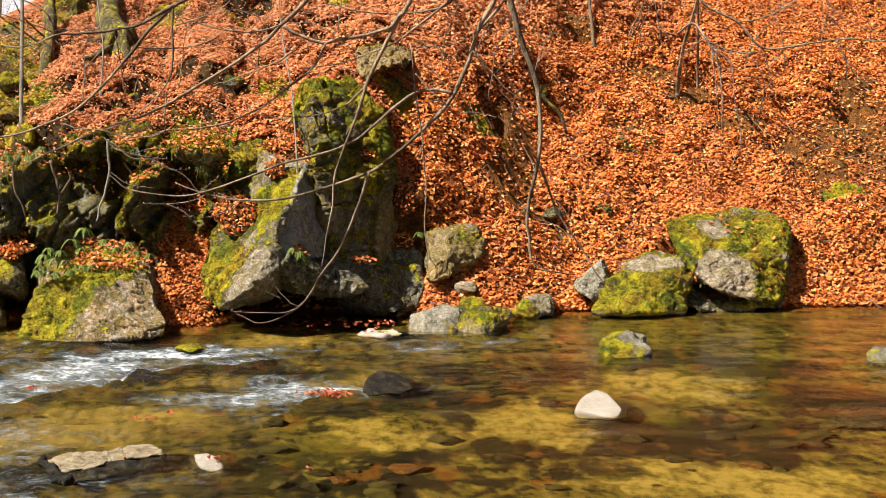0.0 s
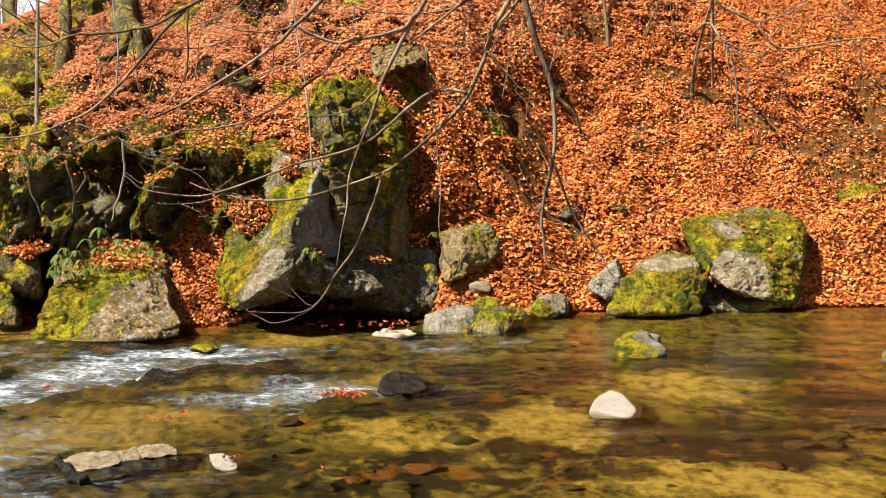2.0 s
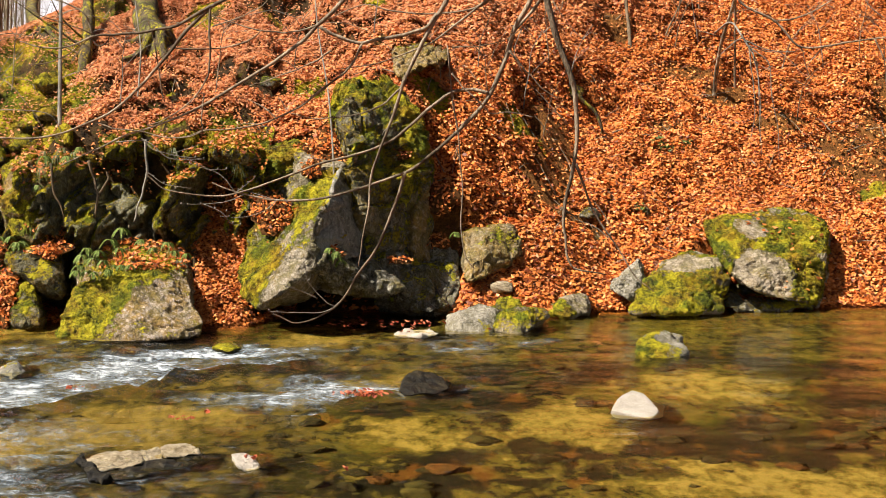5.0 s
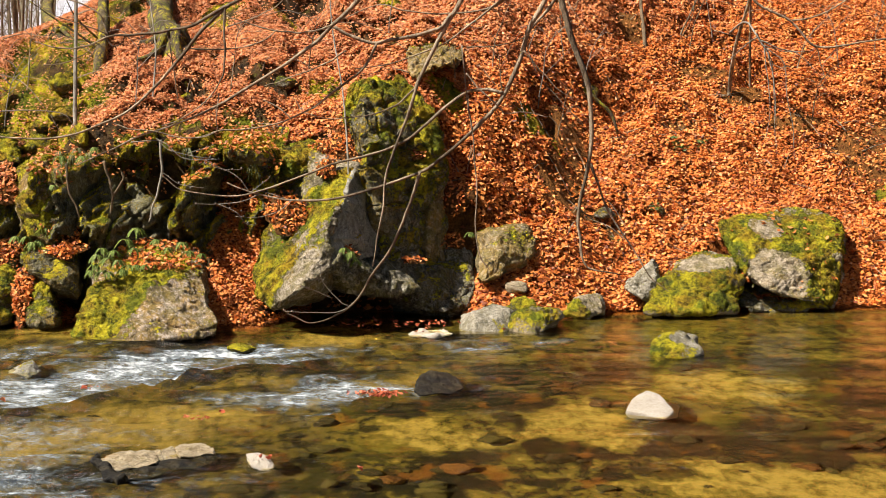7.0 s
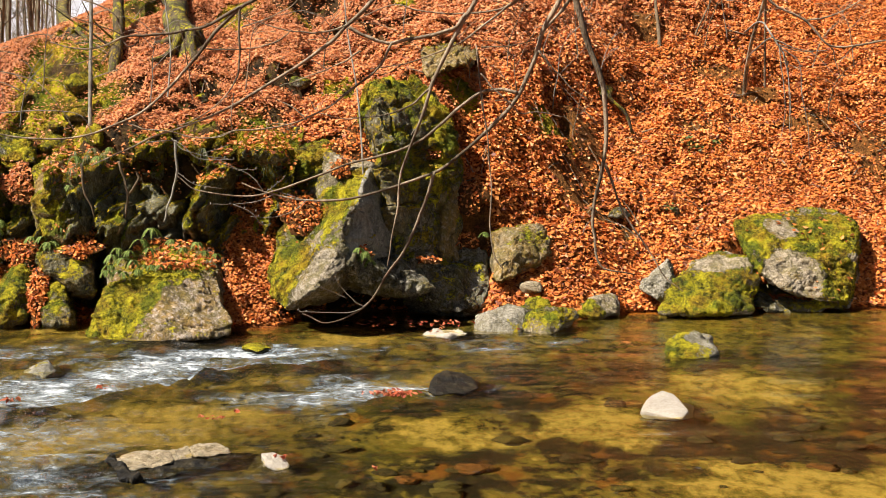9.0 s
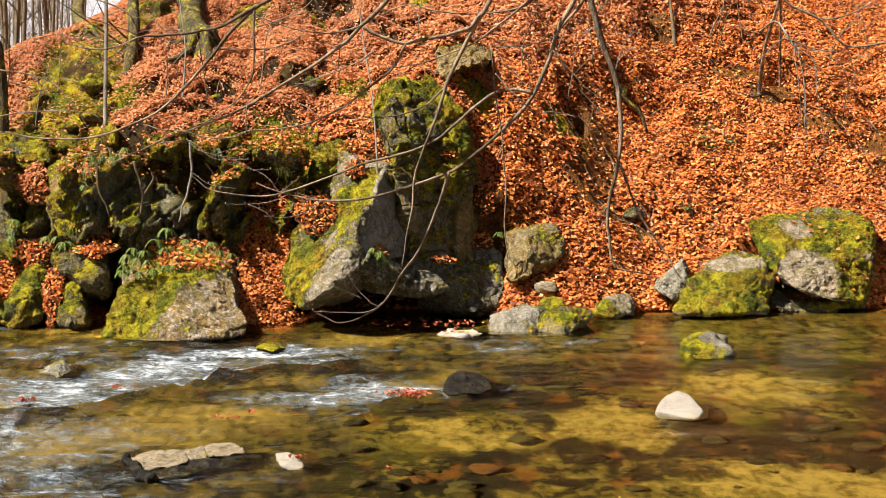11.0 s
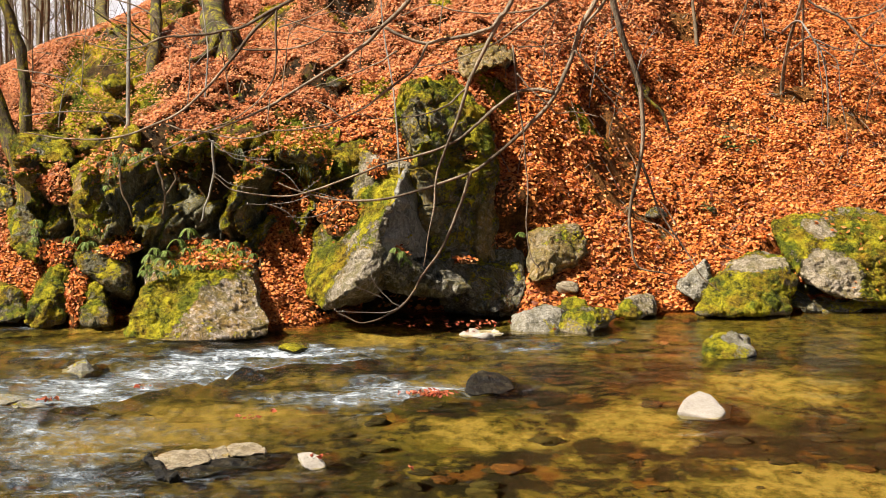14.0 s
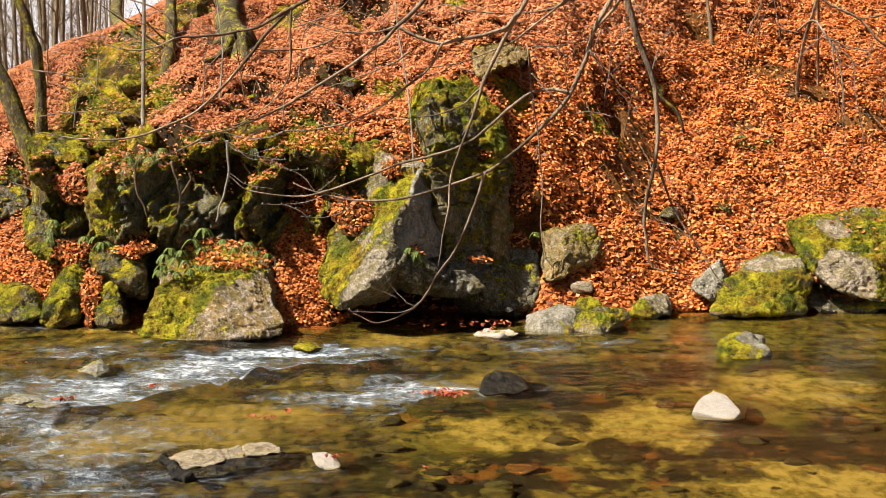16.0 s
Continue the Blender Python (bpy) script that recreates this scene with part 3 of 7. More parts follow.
def leaves(points, normals, rng, size=(0.04, 0.066), tilt=0.45, lift=0.02, scale=None, simple=False):
    """Fallen leaves lying on a surface: pointed ovals, folded and curled, each an island of its own."""
    n = len(points)
    N = normals * 0.7 + np.array([0, 0, 0.45]) + rng.normal(0, tilt, (n, 3)) * np.array([1, 1, 0.5])
    N /= np.linalg.norm(N, axis=1)[:, None]
    A = np.cross(N, rng.normal(0, 1, (n, 3)))
    A /= np.linalg.norm(A, axis=1)[:, None]
    B = np.cross(N, A)
    L = (rng.uniform(*size, n) * (1 if scale is None else scale))[:, None]
    Wd = L * rng.uniform(0.38, 0.75, n)[:, None]
    fold = rng.uniform(-0.25, 0.35, n)[:, None] * Wd
    curl = rng.uniform(-0.3, 0.35, n)[:, None] * L
    C = points + normals * (rng.uniform(0.002, 1, n)[:, None] * lift + 0.004)
    if simple:
        rows = [C - A * L / 2 + curl * N, C - A * L * 0.05 + B * Wd * 0.6 + fold * N, C + A * L / 2 + curl * N, C + A * L * 0.1 - B * Wd * 0.6 + fold * N]
        T = (np.arange(n)[:, None, None] * 4 + np.array([[0, 1, 2], [0, 2, 3]])[None]).reshape(-1, 3)
        return np.stack(rows, 1).reshape(-1, 3), T
    rows = [C - A * L / 2 + curl * N, C - A * L * 0.12 + B * Wd / 2 + fold * N, C + A * L * 0.25 + B * Wd * 0.38 + fold * N, C + A * L / 2 + curl * N, C + A * L * 0.25 - B * Wd * 0.38 + fold * N, C - A * L * 0.12 - B * Wd / 2 + fold * N]
    V = np.stack(rows, 1).reshape(-1, 3)
    base = np.array([[0, 1, 2], [0, 2, 3], [0, 3, 4], [0, 4, 5]])
    T = (np.arange(n)[:, None, None] * 6 + base[None]).reshape(-1, 3)
    return V, T


def blades(points, normals, g, size=(0.006, 0.014)):
    """Moss shoots: slim upright slivers, one triangle each."""
    n = len(points)
    D = normals + g.normal(0, 0.45, (n, 3))
    D /= np.linalg.norm(D, axis=1)[:, None]
    A = np.cross(D, g.normal(0, 1, (n, 3)))
    A /= np.linalg.norm(A, axis=1)[:, None]
    L = g.uniform(*size, n)[:, None]
    V = np.stack([points - A * L * 0.4 - normals * 0.003, points + A * L * 0.4 - normals * 0.003, points + D * L], 1).reshape(-1, 3)
    return V, np.arange(3 * n).reshape(-1, 3)


def ground_normals(x, y, h=0.06):
    gx = (ground_z(x + h, y) - ground_z(x - h, y)) / (2 * h)
    gy = (ground_z(x, y + h) - ground_z(x, y - h)) / (2 * h)
    N = np.stack([-gx, -gy, np.ones_like(gx)], -1)
    return N / np.linalg.norm(N, axis=1)[:, None]


# ---- ground: one sheet from the riverbed to the horizon ----
def earth_mask(x, y):
    """Bare soil among the leaves."""
    w = 0
    for cx, cy, rx, ry in EARTH:
        w = np.maximum(w, blob(x, y, cx, cy, rx, ry))
    n = fbm(x * 3.1, y * 3.1, 0, 3, 61)
    return np.clip(w * 2.2 + n * 0.7 * (w > 0), 0, 1)


def moss_mask(x, y):
    w = 0
    for cx, cy, rx, ry in MOSSY:
        w = np.maximum(w, blob(x, y, cx, cy, rx, ry))
    return np.clip(w * 1.5, 0, 1)


def spot(p, rx, ry):
    return (p[0], p[1], rx, ry)


EARTH = [spot((5.6, 19.7, 1.7), 0.75, 0.8), spot((1.477, 18.72, 1.481), 0.32, 0.75), spot((1.406, 18.18, 1.16), 0.35, 0.3), spot((5.291, 19.34, 1.515), 0.6, 0.7), spot((5.979, 19.9, 1.825), 0.55, 1.4), spot((5.092, 19.74, 1.722), 0.4, 0.3), spot((3.815, 20.54, 2.34), 0.3, 0.25), spot((2.498, 21.3, 3.21), 0.35, 0.3), spot((3.31, 20.9, 2.605), 0.35, 0.2), spot((1.842, 18.16, 0.899), 0.2, 0.2), spot((0.214, 17.36, 0.692), 0.2, 0.2), spot((4.343, 20.04, 2.032), 0.4, 0.25), spot((2.957, 19.9, 1.95), 0.3, 0.2)]
MOSSY = [spot((-4.35, 18.5, 2.193), 0.75, 1.7), spot((-4.45, 17.7, 1.761), 0.9, 1.0), spot((-3.9, 18.1, 2.0), 0.5, 0.5), spot((1.0, 18.62, 1.789), 0.2, 0.25), spot((1.2, 18.8, 1.897), 0.26, 0.2), spot((-1.201, 18.2, 2.306), 0.3, 0.3), spot((-2.512, 19.82, 3.219), 0.35, 0.3), spot((-3.743, 19.94, 3.207), 0.4, 0.4), spot((5.26, 18.84, 1.136), 0.35, 0.2), spot((-0.567, 19.92, 3.38), 0.2, 0.2), spot((-2.002, 17.56, 1.655), 0.5, 0.4), spot((-2.715, 17.54, 1.891), 0.3, 0.2), spot((-1.76, 19.68, 3.213), 0.2, 0.2), spot((0.1, 18.42, 2.249), 0.3, 0.25)]
SAND = [spot((-1.001, 9.615, 0), 0.35, 0.25), spot((-1.438, 9.228, 0), 0.4, 0.25), spot((-2.076, 11.37, 0), 0.5, 0.4), spot((-0.409, 9.752, 0), 0.25, 0.25), spot((-2.209, 10.99, 0), 0.5, 0.5), spot((-1.817, 10.71, 0), 0.35, 0.3), spot((0.953, 10.89, 0), 0.3, 0.35), spot((2.081, 9.213, 0), 0.9, 0.35), spot((-0.911, 15.34, 0), 0.5, 0.5), spot((2.447, 12.43, 0), 0.6, 0.5), spot((-1.916, 11.43, 0), 0.7, 0.6), spot((-2.771, 10.74, 0), 0.6, 0.6), spot((-1.49, 9.444, 0), 0.5, 0.4), spot((-1.407, 12.96, 0), 0.4, 0.4), spot((0.978, 11.03, 0), 0.5, 0.8), spot((-0.95, 14.96, 0), 0.5, 0.5), spot((-2.099, 10.93, 0), 0.8, 0.7), spot((2.138, 9.234, 0), 1.1, 0.7), spot((0.06, 10.84, 0), 0.6, 0.6), spot((1.998, 12.96, 0), 0.6, 0.7), spot((-3.498, 15.51, 0), 0.6, 0.4), spot((-0.369, 12.7, 0), 0.4, 0.4)]
# Dark bed patches, weed and stones; the first four only darken sandy bed.
WEED = [spot((2.472, 13.8, 0), 0.5, 0.6), spot((3.264, 13.5, 0), 0.5, 0.6), spot((3.333, 12.18, 0), 0.5, 0.5), spot((2.07, 13.36, 0), 0.4, 0.5), spot((2.405, 11.21, 0), 0.4, 0.35), spot((0.98, 12.45, 0), 0.3, 0.4), spot((1.794, 10.37, 0), 0.6, 0.5), spot((1.967, 9.954, 0), 0.3, 0.3), spot((1.492, 13.17, 0), 0.5, 0.5), spot((0.679, 11.7, 0), 0.3, 0.4), spot((0.961, 9.965, 0), 0.3, 0.25), spot((0.095, 9.974, 0), 0.3, 0.3), spot((2.602, 10.72, 0), 0.3, 0.4), spot((0.385, 9.441, 0), 0.35, 0.25), spot((1.24, 9.432, 0), 0.3, 0.25), spot((-0.14, 9.447, 0), 0.35, 0.25), spot((-0.613, 9.59, 0), 1.0, 0.6), spot((0.053, 9.444, 0), 0.5, 0.4), spot((0.9, 10.13, 0), 0.4, 0.5), spot((1.3, 9.444, 0), 0.4, 0.3), spot((2.166, 10.3, 0), 0.6, 0.6), spot((0.988, 13.24, 0), 0.7, 0.7), spot((0.402, 12.09, 0), 0.4, 0.6), spot((-0.258, 11.64, 0), 0.6, 0.5), spot((-1.299, 13.24, 0), 1.0, 0.5), spot((0.367, 11.03, 0), 0.35, 0.4), spot((2.779, 10.74, 0), 0.4, 0.5), spot((1.922, 10.74, 0), 0.5, 0.5), spot((3.459, 11.54, 0), 0.6, 0.7), spot((0.163, 10.22, 0), 0.3, 0.3), spot((-1.145, 9.303, 0), 0.5, 0.4), spot((2.7, 13.82, 0), 0.6, 0.4), spot((-2.246, 9.739, 0), 0.4, 0.3), spot((-1.468, 9.303, 0), 0.7, 0.5), spot((-2.264, 14.45, 0), 0.9, 0.6)]

fine_x, fine_y = np.arange(-6.6, 6.9, 0.05), np.arange(15.2, 24.2, 0.05)
xs = np.concatenate([[-600, -300, -150, -80, -50, -35, -25, -18, -14, -11, -9, -8, -7.2], fine_x, [7.1, 7.6, 8.4, 10, 13, 17, 23, 32, 45, 70, 120, 250, 600]])
ys = np.concatenate([[-600, -200, -60, -20, -8, -2, 1, 3, 4, 5, 6, 7], np.arange(7.4, 15.2, 0.1), fine_y, [24.5, 25, 26, 27.5, 29, 31, 34, 38, 43, 50, 60, 75, 95, 120, 160, 230, 350, 600]])
V, Q = grid(xs, ys, ground_z)
me = mesh_from("ground", V, Q)
gx, gy = V[:, 0], V[:, 1]
t_bank = gy - waterline(gx)
h = 0.05
steep = np.hypot(ground_z(gx + h, gy) - ground_z(gx - h, gy), ground_z(gx, gy + h) - ground_z(gx, gy - h)) / (2 * h)
attribute(me, "bed", (1 - step(-0.25, 0.02, t_bank)) * step(5.0, 6.2, gy))
attribute(me, "earth", earth_mask(gx, gy))
attribute(me, "moss", moss_mask(gx, gy))
attribute(me, "stone", step(1.1, 1.7, steep) * (t_bank > 0) * step(-0.1, -0.5, gx))
bx, by = gx + 0.16 * fbm(gx * 2.4, gy * 1.4, 0, 4, 501), gy - 0.25 + 0.3 * fbm(gx * 2.4, gy * 1.4, 0, 4, 505)
sandy = 0
for cx, cy, rx, ry in SAND:
    sandy = np.maximum(sandy, blob(bx, by, cx, cy, rx, ry))
attribute(me, "clear", np.clip(sandy * 1.6, 0, 1))
weedy = 0
for cx, cy, rx, ry in WEED:
    weedy = np.maximum(weedy, blob(bx, by, cx, cy, rx, ry))
attribute(me, "weed", np.clip(weedy * 1.6, 0, 1))
thing("ground", me, ground_mat(), "leaf-covered woodland slope falling to a sandy riverbed", "ground", kind="structure")

# ---- water ----
# White-water patches; the far-left ones paint in a grey reflection of sky.
FOAM_SHEEN = [(*spot((-1.658, 14.38, 0), 0.8, 0.5), 0.8), (*spot((-2.468, 13.38, 0), 0.6, 0.7), 0.7), (*spot((-2.204, 14.06, 0), 0.9, 0.6), 0.45), (*spot((-0.835, 12.45, 0), 0.35, 0.8), 0.55), (*spot((-1.272, 12.09, 0), 0.45, 0.6), 0.45), (*spot((-0.363, 12.5, 0), 0.5, 0.3), 0.5), (*spot((0.284, 14.72, 0), 0.5, 0.45), 0.28), (*spot((1.063, 14.96, 0), 0.35, 0.3), 0.28), (*spot((-3.61, 14.45, 0), 0.9, 0.8), 0.35), (*spot((-4.626, 15.9, 0), 0.7, 0.6), 0.5), (*spot((-2.342, 9.303, 0), 0.9, 0.8), 0.4), (*spot((-2.825, 10.39, 0), 0.9, 0.9), 0.4), (*spot((-2.773, 12.45, 0), 0.8, 0.8), 0.5), (*spot((-3.634, 12.45, 0), 0.8, 1.0), 0.5), (*spot((-3.3, 11.2, 0), 0.8, 0.8), 0.45)]
# lips over which the water drops: along x, the plan's y of the edge; weight along it
LIPS = [([(-3.1, 11.43), (-2.68, 11.84), (-2.21, 12.45), (-1.86, 13.32), (-1.33, 13.55), (-0.878, 13.82), (-0.414, 14.29)], (0.2, 0.6, 1.0, 0.9, 1.0, 0.9, 0.1)), ([(-1.38, 11.58), (-0.941, 11.37), (-0.719, 11.29), (-0.595, 11.93), (-0.355, 12.21), (-0.168, 12.45)], (0.1, 0.5, 0.8, 0.7, 0.7, 0.2)), ([(-0.216, 14.25), (0.228, 14.38), (0.581, 14.52), (1.1, 14.72), (1.3, 14.75)], (0.0, 0.12, 0.08, 0.12, 0.0))]


def lip_distance(x, y, lip):
    """How far behind a lip a place lies, and the lip's weight there."""
    pts, weight = lip
    px = [p[0] for p in pts]
    return y - np.interp(x, px, [p[1] for p in pts]) + 0.06 * fbm(x * 1.6, 0, 0, 2, 401), np.interp(x, px, weight, 0, 0)


RIFFLE = [spot((-2.26, 13.52, 0), 3.4, 2.2), spot((-0.824, 12.96, 0), 2.0, 1.5), spot((-2.872, 10.56, 0), 2.2, 1.8), spot((0.337, 14.79, 0), 1.3, 0.6), spot((-2.081, 9.444, 0), 1.6, 0.9)]


def lips(x, y):
    z = 0
    for lip in LIPS:
        d, w = lip_distance(x, y, lip)
        z = z + w * (0.05 * np.exp(-(((d + 0.12) / 0.16) ** 2)) - 0.03 * np.exp(-(((d - 0.15) / 0.15) ** 2)))
    return z


def water_z(x, y):
    r = 0
    for cx, cy, rx, ry in RIFFLE:
        r = np.maximum(r, blob(x, y, cx, cy, rx, ry))
    return r * (0.035 * fbm(x * 1.6, y * 4.0, 0, 3, 71) + 0.012 * fbm(x * 6, y * 9, 0, 2, 75)) + 0.006 * fbm(x * 1.5, y * 3, 0, 2, 77) + lips(x, y)


xs = np.concatenate([[-300, -100, -40, -20, -12, -9, -7.5], np.arange(-6.6, 6.9, 0.05), [7.5, 9, 12, 20, 40, 100, 300]])
ys = np.concatenate([[4.2, 6, 7.5], np.arange(8.4, 17.7, 0.05)])
V, Q = grid(xs, ys, water_z)
me = mesh_from("water", V, Q)
gx, gy = V[:, 0], V[:, 1]
foam_sheen = rif = 0
wx, wy = gx + 0.14 * fbm(gx * 2.2, gy * 1.6, 0, 3, 101), gy + 0.22 * fbm(gx * 2.2, gy * 1.6, 0, 3, 103)
for cx, cy, rx, ry, weight in FOAM_SHEEN:
    foam_sheen = foam_sheen + weight * blob(wx, wy, cx, cy, rx * 1.1, ry * 1.1)
for lip in LIPS:
    d, w = lip_distance(gx, gy, lip)
    foam_sheen = foam_sheen * (1 - 0.9 * (w > 0.15) * step(0.02, -0.05, d) * step(-0.9, -0.3, d)) + 1.15 * w * step(-0.02, 0.06, d) * np.exp(-np.maximum(d, 0) / 0.28)
for cx, cy, rx, ry in RIFFLE:
    rif = np.maximum(rif, blob(gx, gy, cx, cy, rx, ry))
attribute(me, "foam_sheen", np.clip(foam_sheen, 0, 1.2) * 0.8)
attribute(me, "rough", np.clip(rif * 1.5, 0, 1))
water = thing("water", me, water_mat(), "clear shallow stream breaking white over stones", "water", kind="structure")
water.visible_shadow = False  # daylight passes through to the bed

# ---- the outcrop on the far bank ----
rock("boulder", [(-3.29, 15.3, 0.014), (-3.3, 15.6, 0.364), (-3.35, 16, 0.54), (-2.82, 15, 0.006), (-2.81, 15.15, 0.206), (-2.73, 15.4, 0.388), (-2.67, 15.75, 0.566), (-2.62, 15.9, 0.628), (-2.33, 15.05, 0.052), (-2.04, 15.25, 0.024), (-2.04, 15.35, 0.127), (-2.27, 15.95, 0.523), (-2.39, 16.05, 0.602), (-3.32, 16.4, 0.641), (-2.88, 16.5, 0.717), (-2.38, 16.6, 0.679), (-3.42, 16.5, -0.203), (-2.21, 16.5, -0.201), (-3.6, 16.9, 0.623), (-2.38, 17, 0.672)], rock_ochre, "ochre and grey boulder with mossy flanks at the water's edge", 3, rounds=0, lumps=0.018, spots=[((-2.42, 15.3, 0.347), 0.32, -0.9), ((-2.69, 15.2, 0.306), 0.16, -0.8), ((-2.33, 15.6, 0.473), 0.2, -0.5), ((-3.14, 15.45, 0.274), 0.4, 0.75), ((-3, 15.6, 0.473), 0.3, 0.7), ((-2.56, 15.2, 0.041), 0.18, 0.7), ((-2.78, 16.2, 0.66), 0.5, 0.5), ((-3.03, 15.4, 0.415), 0.09, -1.2), ((-2.22, 15.4, 0.067), 0.15, 0.4)])
outcrop = thing("outcrop", None, None, "tall mossy rock outcrop with a dark undercut foot", "rock")
rock("block", [(-1.54, 15.6, 0.171), (-1.73, 15.95, 0.313), (-1.83, 16.3, 0.566), (-1.72, 16.6, 0.937), (-1.6, 16.95, 1.29), (-1.45, 17.2, 1.57), (-0.802, 16.55, 1.51), (-0.9, 15.95, 1.21), (-0.995, 15.7, 1), (-1.04, 15.55, 0.803), (-0.963, 15.5, 0.657), (-1.31, 15.4, 0.336), (-1.47, 15.5, 0.205), (-1.4, 16.4, 0.112), (-0.941, 16.4, 0.358), (-1.59, 17.3, 0.406), (-0.823, 17.6, 1.52), (-0.998, 17.4, 0.275)], rock_big, "outcrop buttress", 7, lumps=0.022, rounds=0, parent=outcrop, spots=[((-1.24, 15.5, 0.593), 0.26, -1.3), ((-1.45, 15.5, 0.243), 0.2, -1.2), ((-1.66, 16, 0.541), 0.35, 0.7), ((-1.09, 16.2, 1.25), 0.35, 0.7), ((-0.913, 16.5, 1.45), 0.2, 0.6), ((-1.47, 16.7, 1.22), 0.2, -0.4), ((-1.35, 15.9, 0.881), 0.15, -0.5)])
rock("block", [(-0.788, 16.5, 1.51), (-0.899, 15.93, 1.21), (-0.991, 15.72, 1), (-0.953, 15.6, 0.701), (-0.532, 16.35, 0.719), (-0.49, 16.9, 1.23), (-0.665, 16.95, 1.43), (-0.763, 17.6, 1.46), (-0.521, 17.5, 0.627), (-0.963, 16.8, 0.574)], rock_slab, "outcrop slab", 8, lumps=0.014, rounds=0, parent=outcrop, tufts=0)
rock("block", [(-0.864, 17, 1.71), (-0.837, 17.2, 2.04), (-0.755, 17.5, 2.34), (-0.579, 17.6, 2.43), (-0.297, 17.9, 2.38), (-0.137, 17.7, 2.06), (-0.005, 17.3, 1.66), (0.072, 17.3, 1.43), (0.078, 17.2, 0.891), (-0.693, 16.85, 2.16), (-0.684, 16.6, 1.79), (-0.688, 16.4, 1.45), (-0.493, 16.6, 1.25), (-0.087, 17.1, 0.752), (-0.488, 16.4, 0.783), (0.085, 18.8, 1.41), (-0.815, 18.9, 2.31), (-0.955, 18.4, 1.43), (-0.043, 18.4, 0.61)], rock_moss, "outcrop crown", 9, lumps=0.055, rounds=0, parent=outcrop, spots=[((-0.75, 17.5, 2.2), 0.5, 0.6), ((-0.3, 17.0, 1.4), 0.7, 0.3)])
rock("block", [(-0.478, 16.45, 0.948), (-0.098, 17.1, 1.31), (0.06, 17.25, 1.36), (0.089, 17.1, 0.486), (0.107, 17.1, -0.046), (-0.497, 16.3, 0.651), (-0.209, 16.5, 0.375), (-0.097, 16.8, -0.007), (-0.524, 17.6, 0.74), (0.083, 18.3, 0.681), (-0.042, 18, -0.227)], rock_dark, "outcrop flank", 10, lumps=0.055, rounds=0, parent=outcrop, spots=[((-0.271, 16.9, 0.914), 0.5, 0.3), ((-0.208, 16.5, 0.489), 0.25, -0.8)])
rock("block", [(-1.07, 15.75, 0.578), (-0.953, 15.5, 0.668), (-0.883, 15.6, 0.744), (-0.513, 16.3, 0.707), (-0.527, 15.85, 0.546), (-0.205, 16.25, 0.527), (-0.138, 16.2, 0.353), (-0.476, 15.95, 0.353), (-0.831, 15.9, 0.375), (-0.947, 16.5, 0.261), (-0.214, 16.9, 0.185), (-0.512, 17.2, 0.654), (-0.963, 16.8, 0.632)], rock_dark, "outcrop lip", 6, lumps=0.05, rounds=0, parent=outcrop, tufts=0, spots=[((-0.638, 15.9, 0.551), 0.7, -0.9)])
rock("rock", [(-0.488, 16.35, 0.392), (-0.237, 16.5, 0.546), (-0.096, 16.6, 0.479), (0.105, 16.8, 0.517), (0.367, 16.95, 0.443), (0.374, 16.7, 0.123), (0.075, 16.5, 0.09), (-0.21, 16.6, 0.106), (-0.505, 16.9, 0.097), (-0.517, 17.3, -0.073), (0.317, 17.3, -0.102), (0.323, 17.7, 0.426), (-0.525, 17.6, 0.375)], rock_dark, "dark fractured rock under the outcrop", 11, rounds=0, lumps=0.05, spots=[((-0.095, 16.4, 0.387), 0.9, -0.55)])
rock("rock", [(0.399, 17.1, 0.828), (0.576, 17.15, 0.883), (0.956, 17.35, 0.885), (1.05, 17.2, 0.749), (1.01, 17.05, 0.627), (0.699, 16.85, 0.593), (0.648, 16.7, 0.4), (0.51, 16.65, 0.348), (0.393, 16.8, 0.389), (0.685, 16.95, 0.822), (0.448, 17.9, 0.807), (1.13, 18, 0.799), (1.09, 17.8, 0.417), (0.437, 17.4, 0.216)], rock_rust, "square-edged ochre rock half sunk in leaves", 12, rounds=0, lumps=0.02, spots=[((0.655, 16.9, 0.739), 0.6, -0.35), ((0.925, 17.1, 0.781), 0.2, 0.4)])
rock("rock", [(-4.48, 15.85, 0.045), (-4.42, 15.9, 0.217), (-4.33, 16.05, 0.45), (-4.22, 16.3, 0.644), (-4.14, 16.35, 0.628), (-4.12, 16.15, 0.411), (-4.16, 15.95, 0.266), (-4.12, 15.85, 0.046), (-4.29, 15.7, 0.033), (-4.23, 15.9, 0.328), (-4.64, 16.8, 0.222), (-4.33, 17, 0.495), (-4.36, 16.8, -0.131)], rock_moss, "mossy leaning rock at the stream's edge", 19)
rock("rock", [(-4, 15.85, 0.024), (-3.99, 15.95, 0.211), (-3.95, 16.1, 0.372), (-3.83, 16.1, 0.406), (-3.75, 15.9, 0.245), (-3.64, 15.8, 0.12), (-3.62, 15.75, 0.032), (-3.79, 15.65, 0.04), (-4, 16.8, 0.34), (-4.17, 16.8, 0.31), (-3.82, 16.6, -0.102), (-4.19, 16.6, -0.103)], rock_moss, "small mossy rock at the stream's edge", 20)
rock("rock", [(-4.85, 15.95, 0.07), (-4.85, 16.1, 0.276), (-4.73, 16.2, 0.371), (-4.59, 16.15, 0.326), (-4.48, 15.9, 0.105), (-4.65, 15.8, 0.052), (-5.1, 16, 0.046), (-5.28, 16.4, 0.268), (-4.88, 17, 0.317), (-5.47, 17, 0.316), (-4.77, 16.8, -0.102), (-5.42, 16.8, -0.103)], rock_moss, "dark mossy rock at the stream's edge", 21)
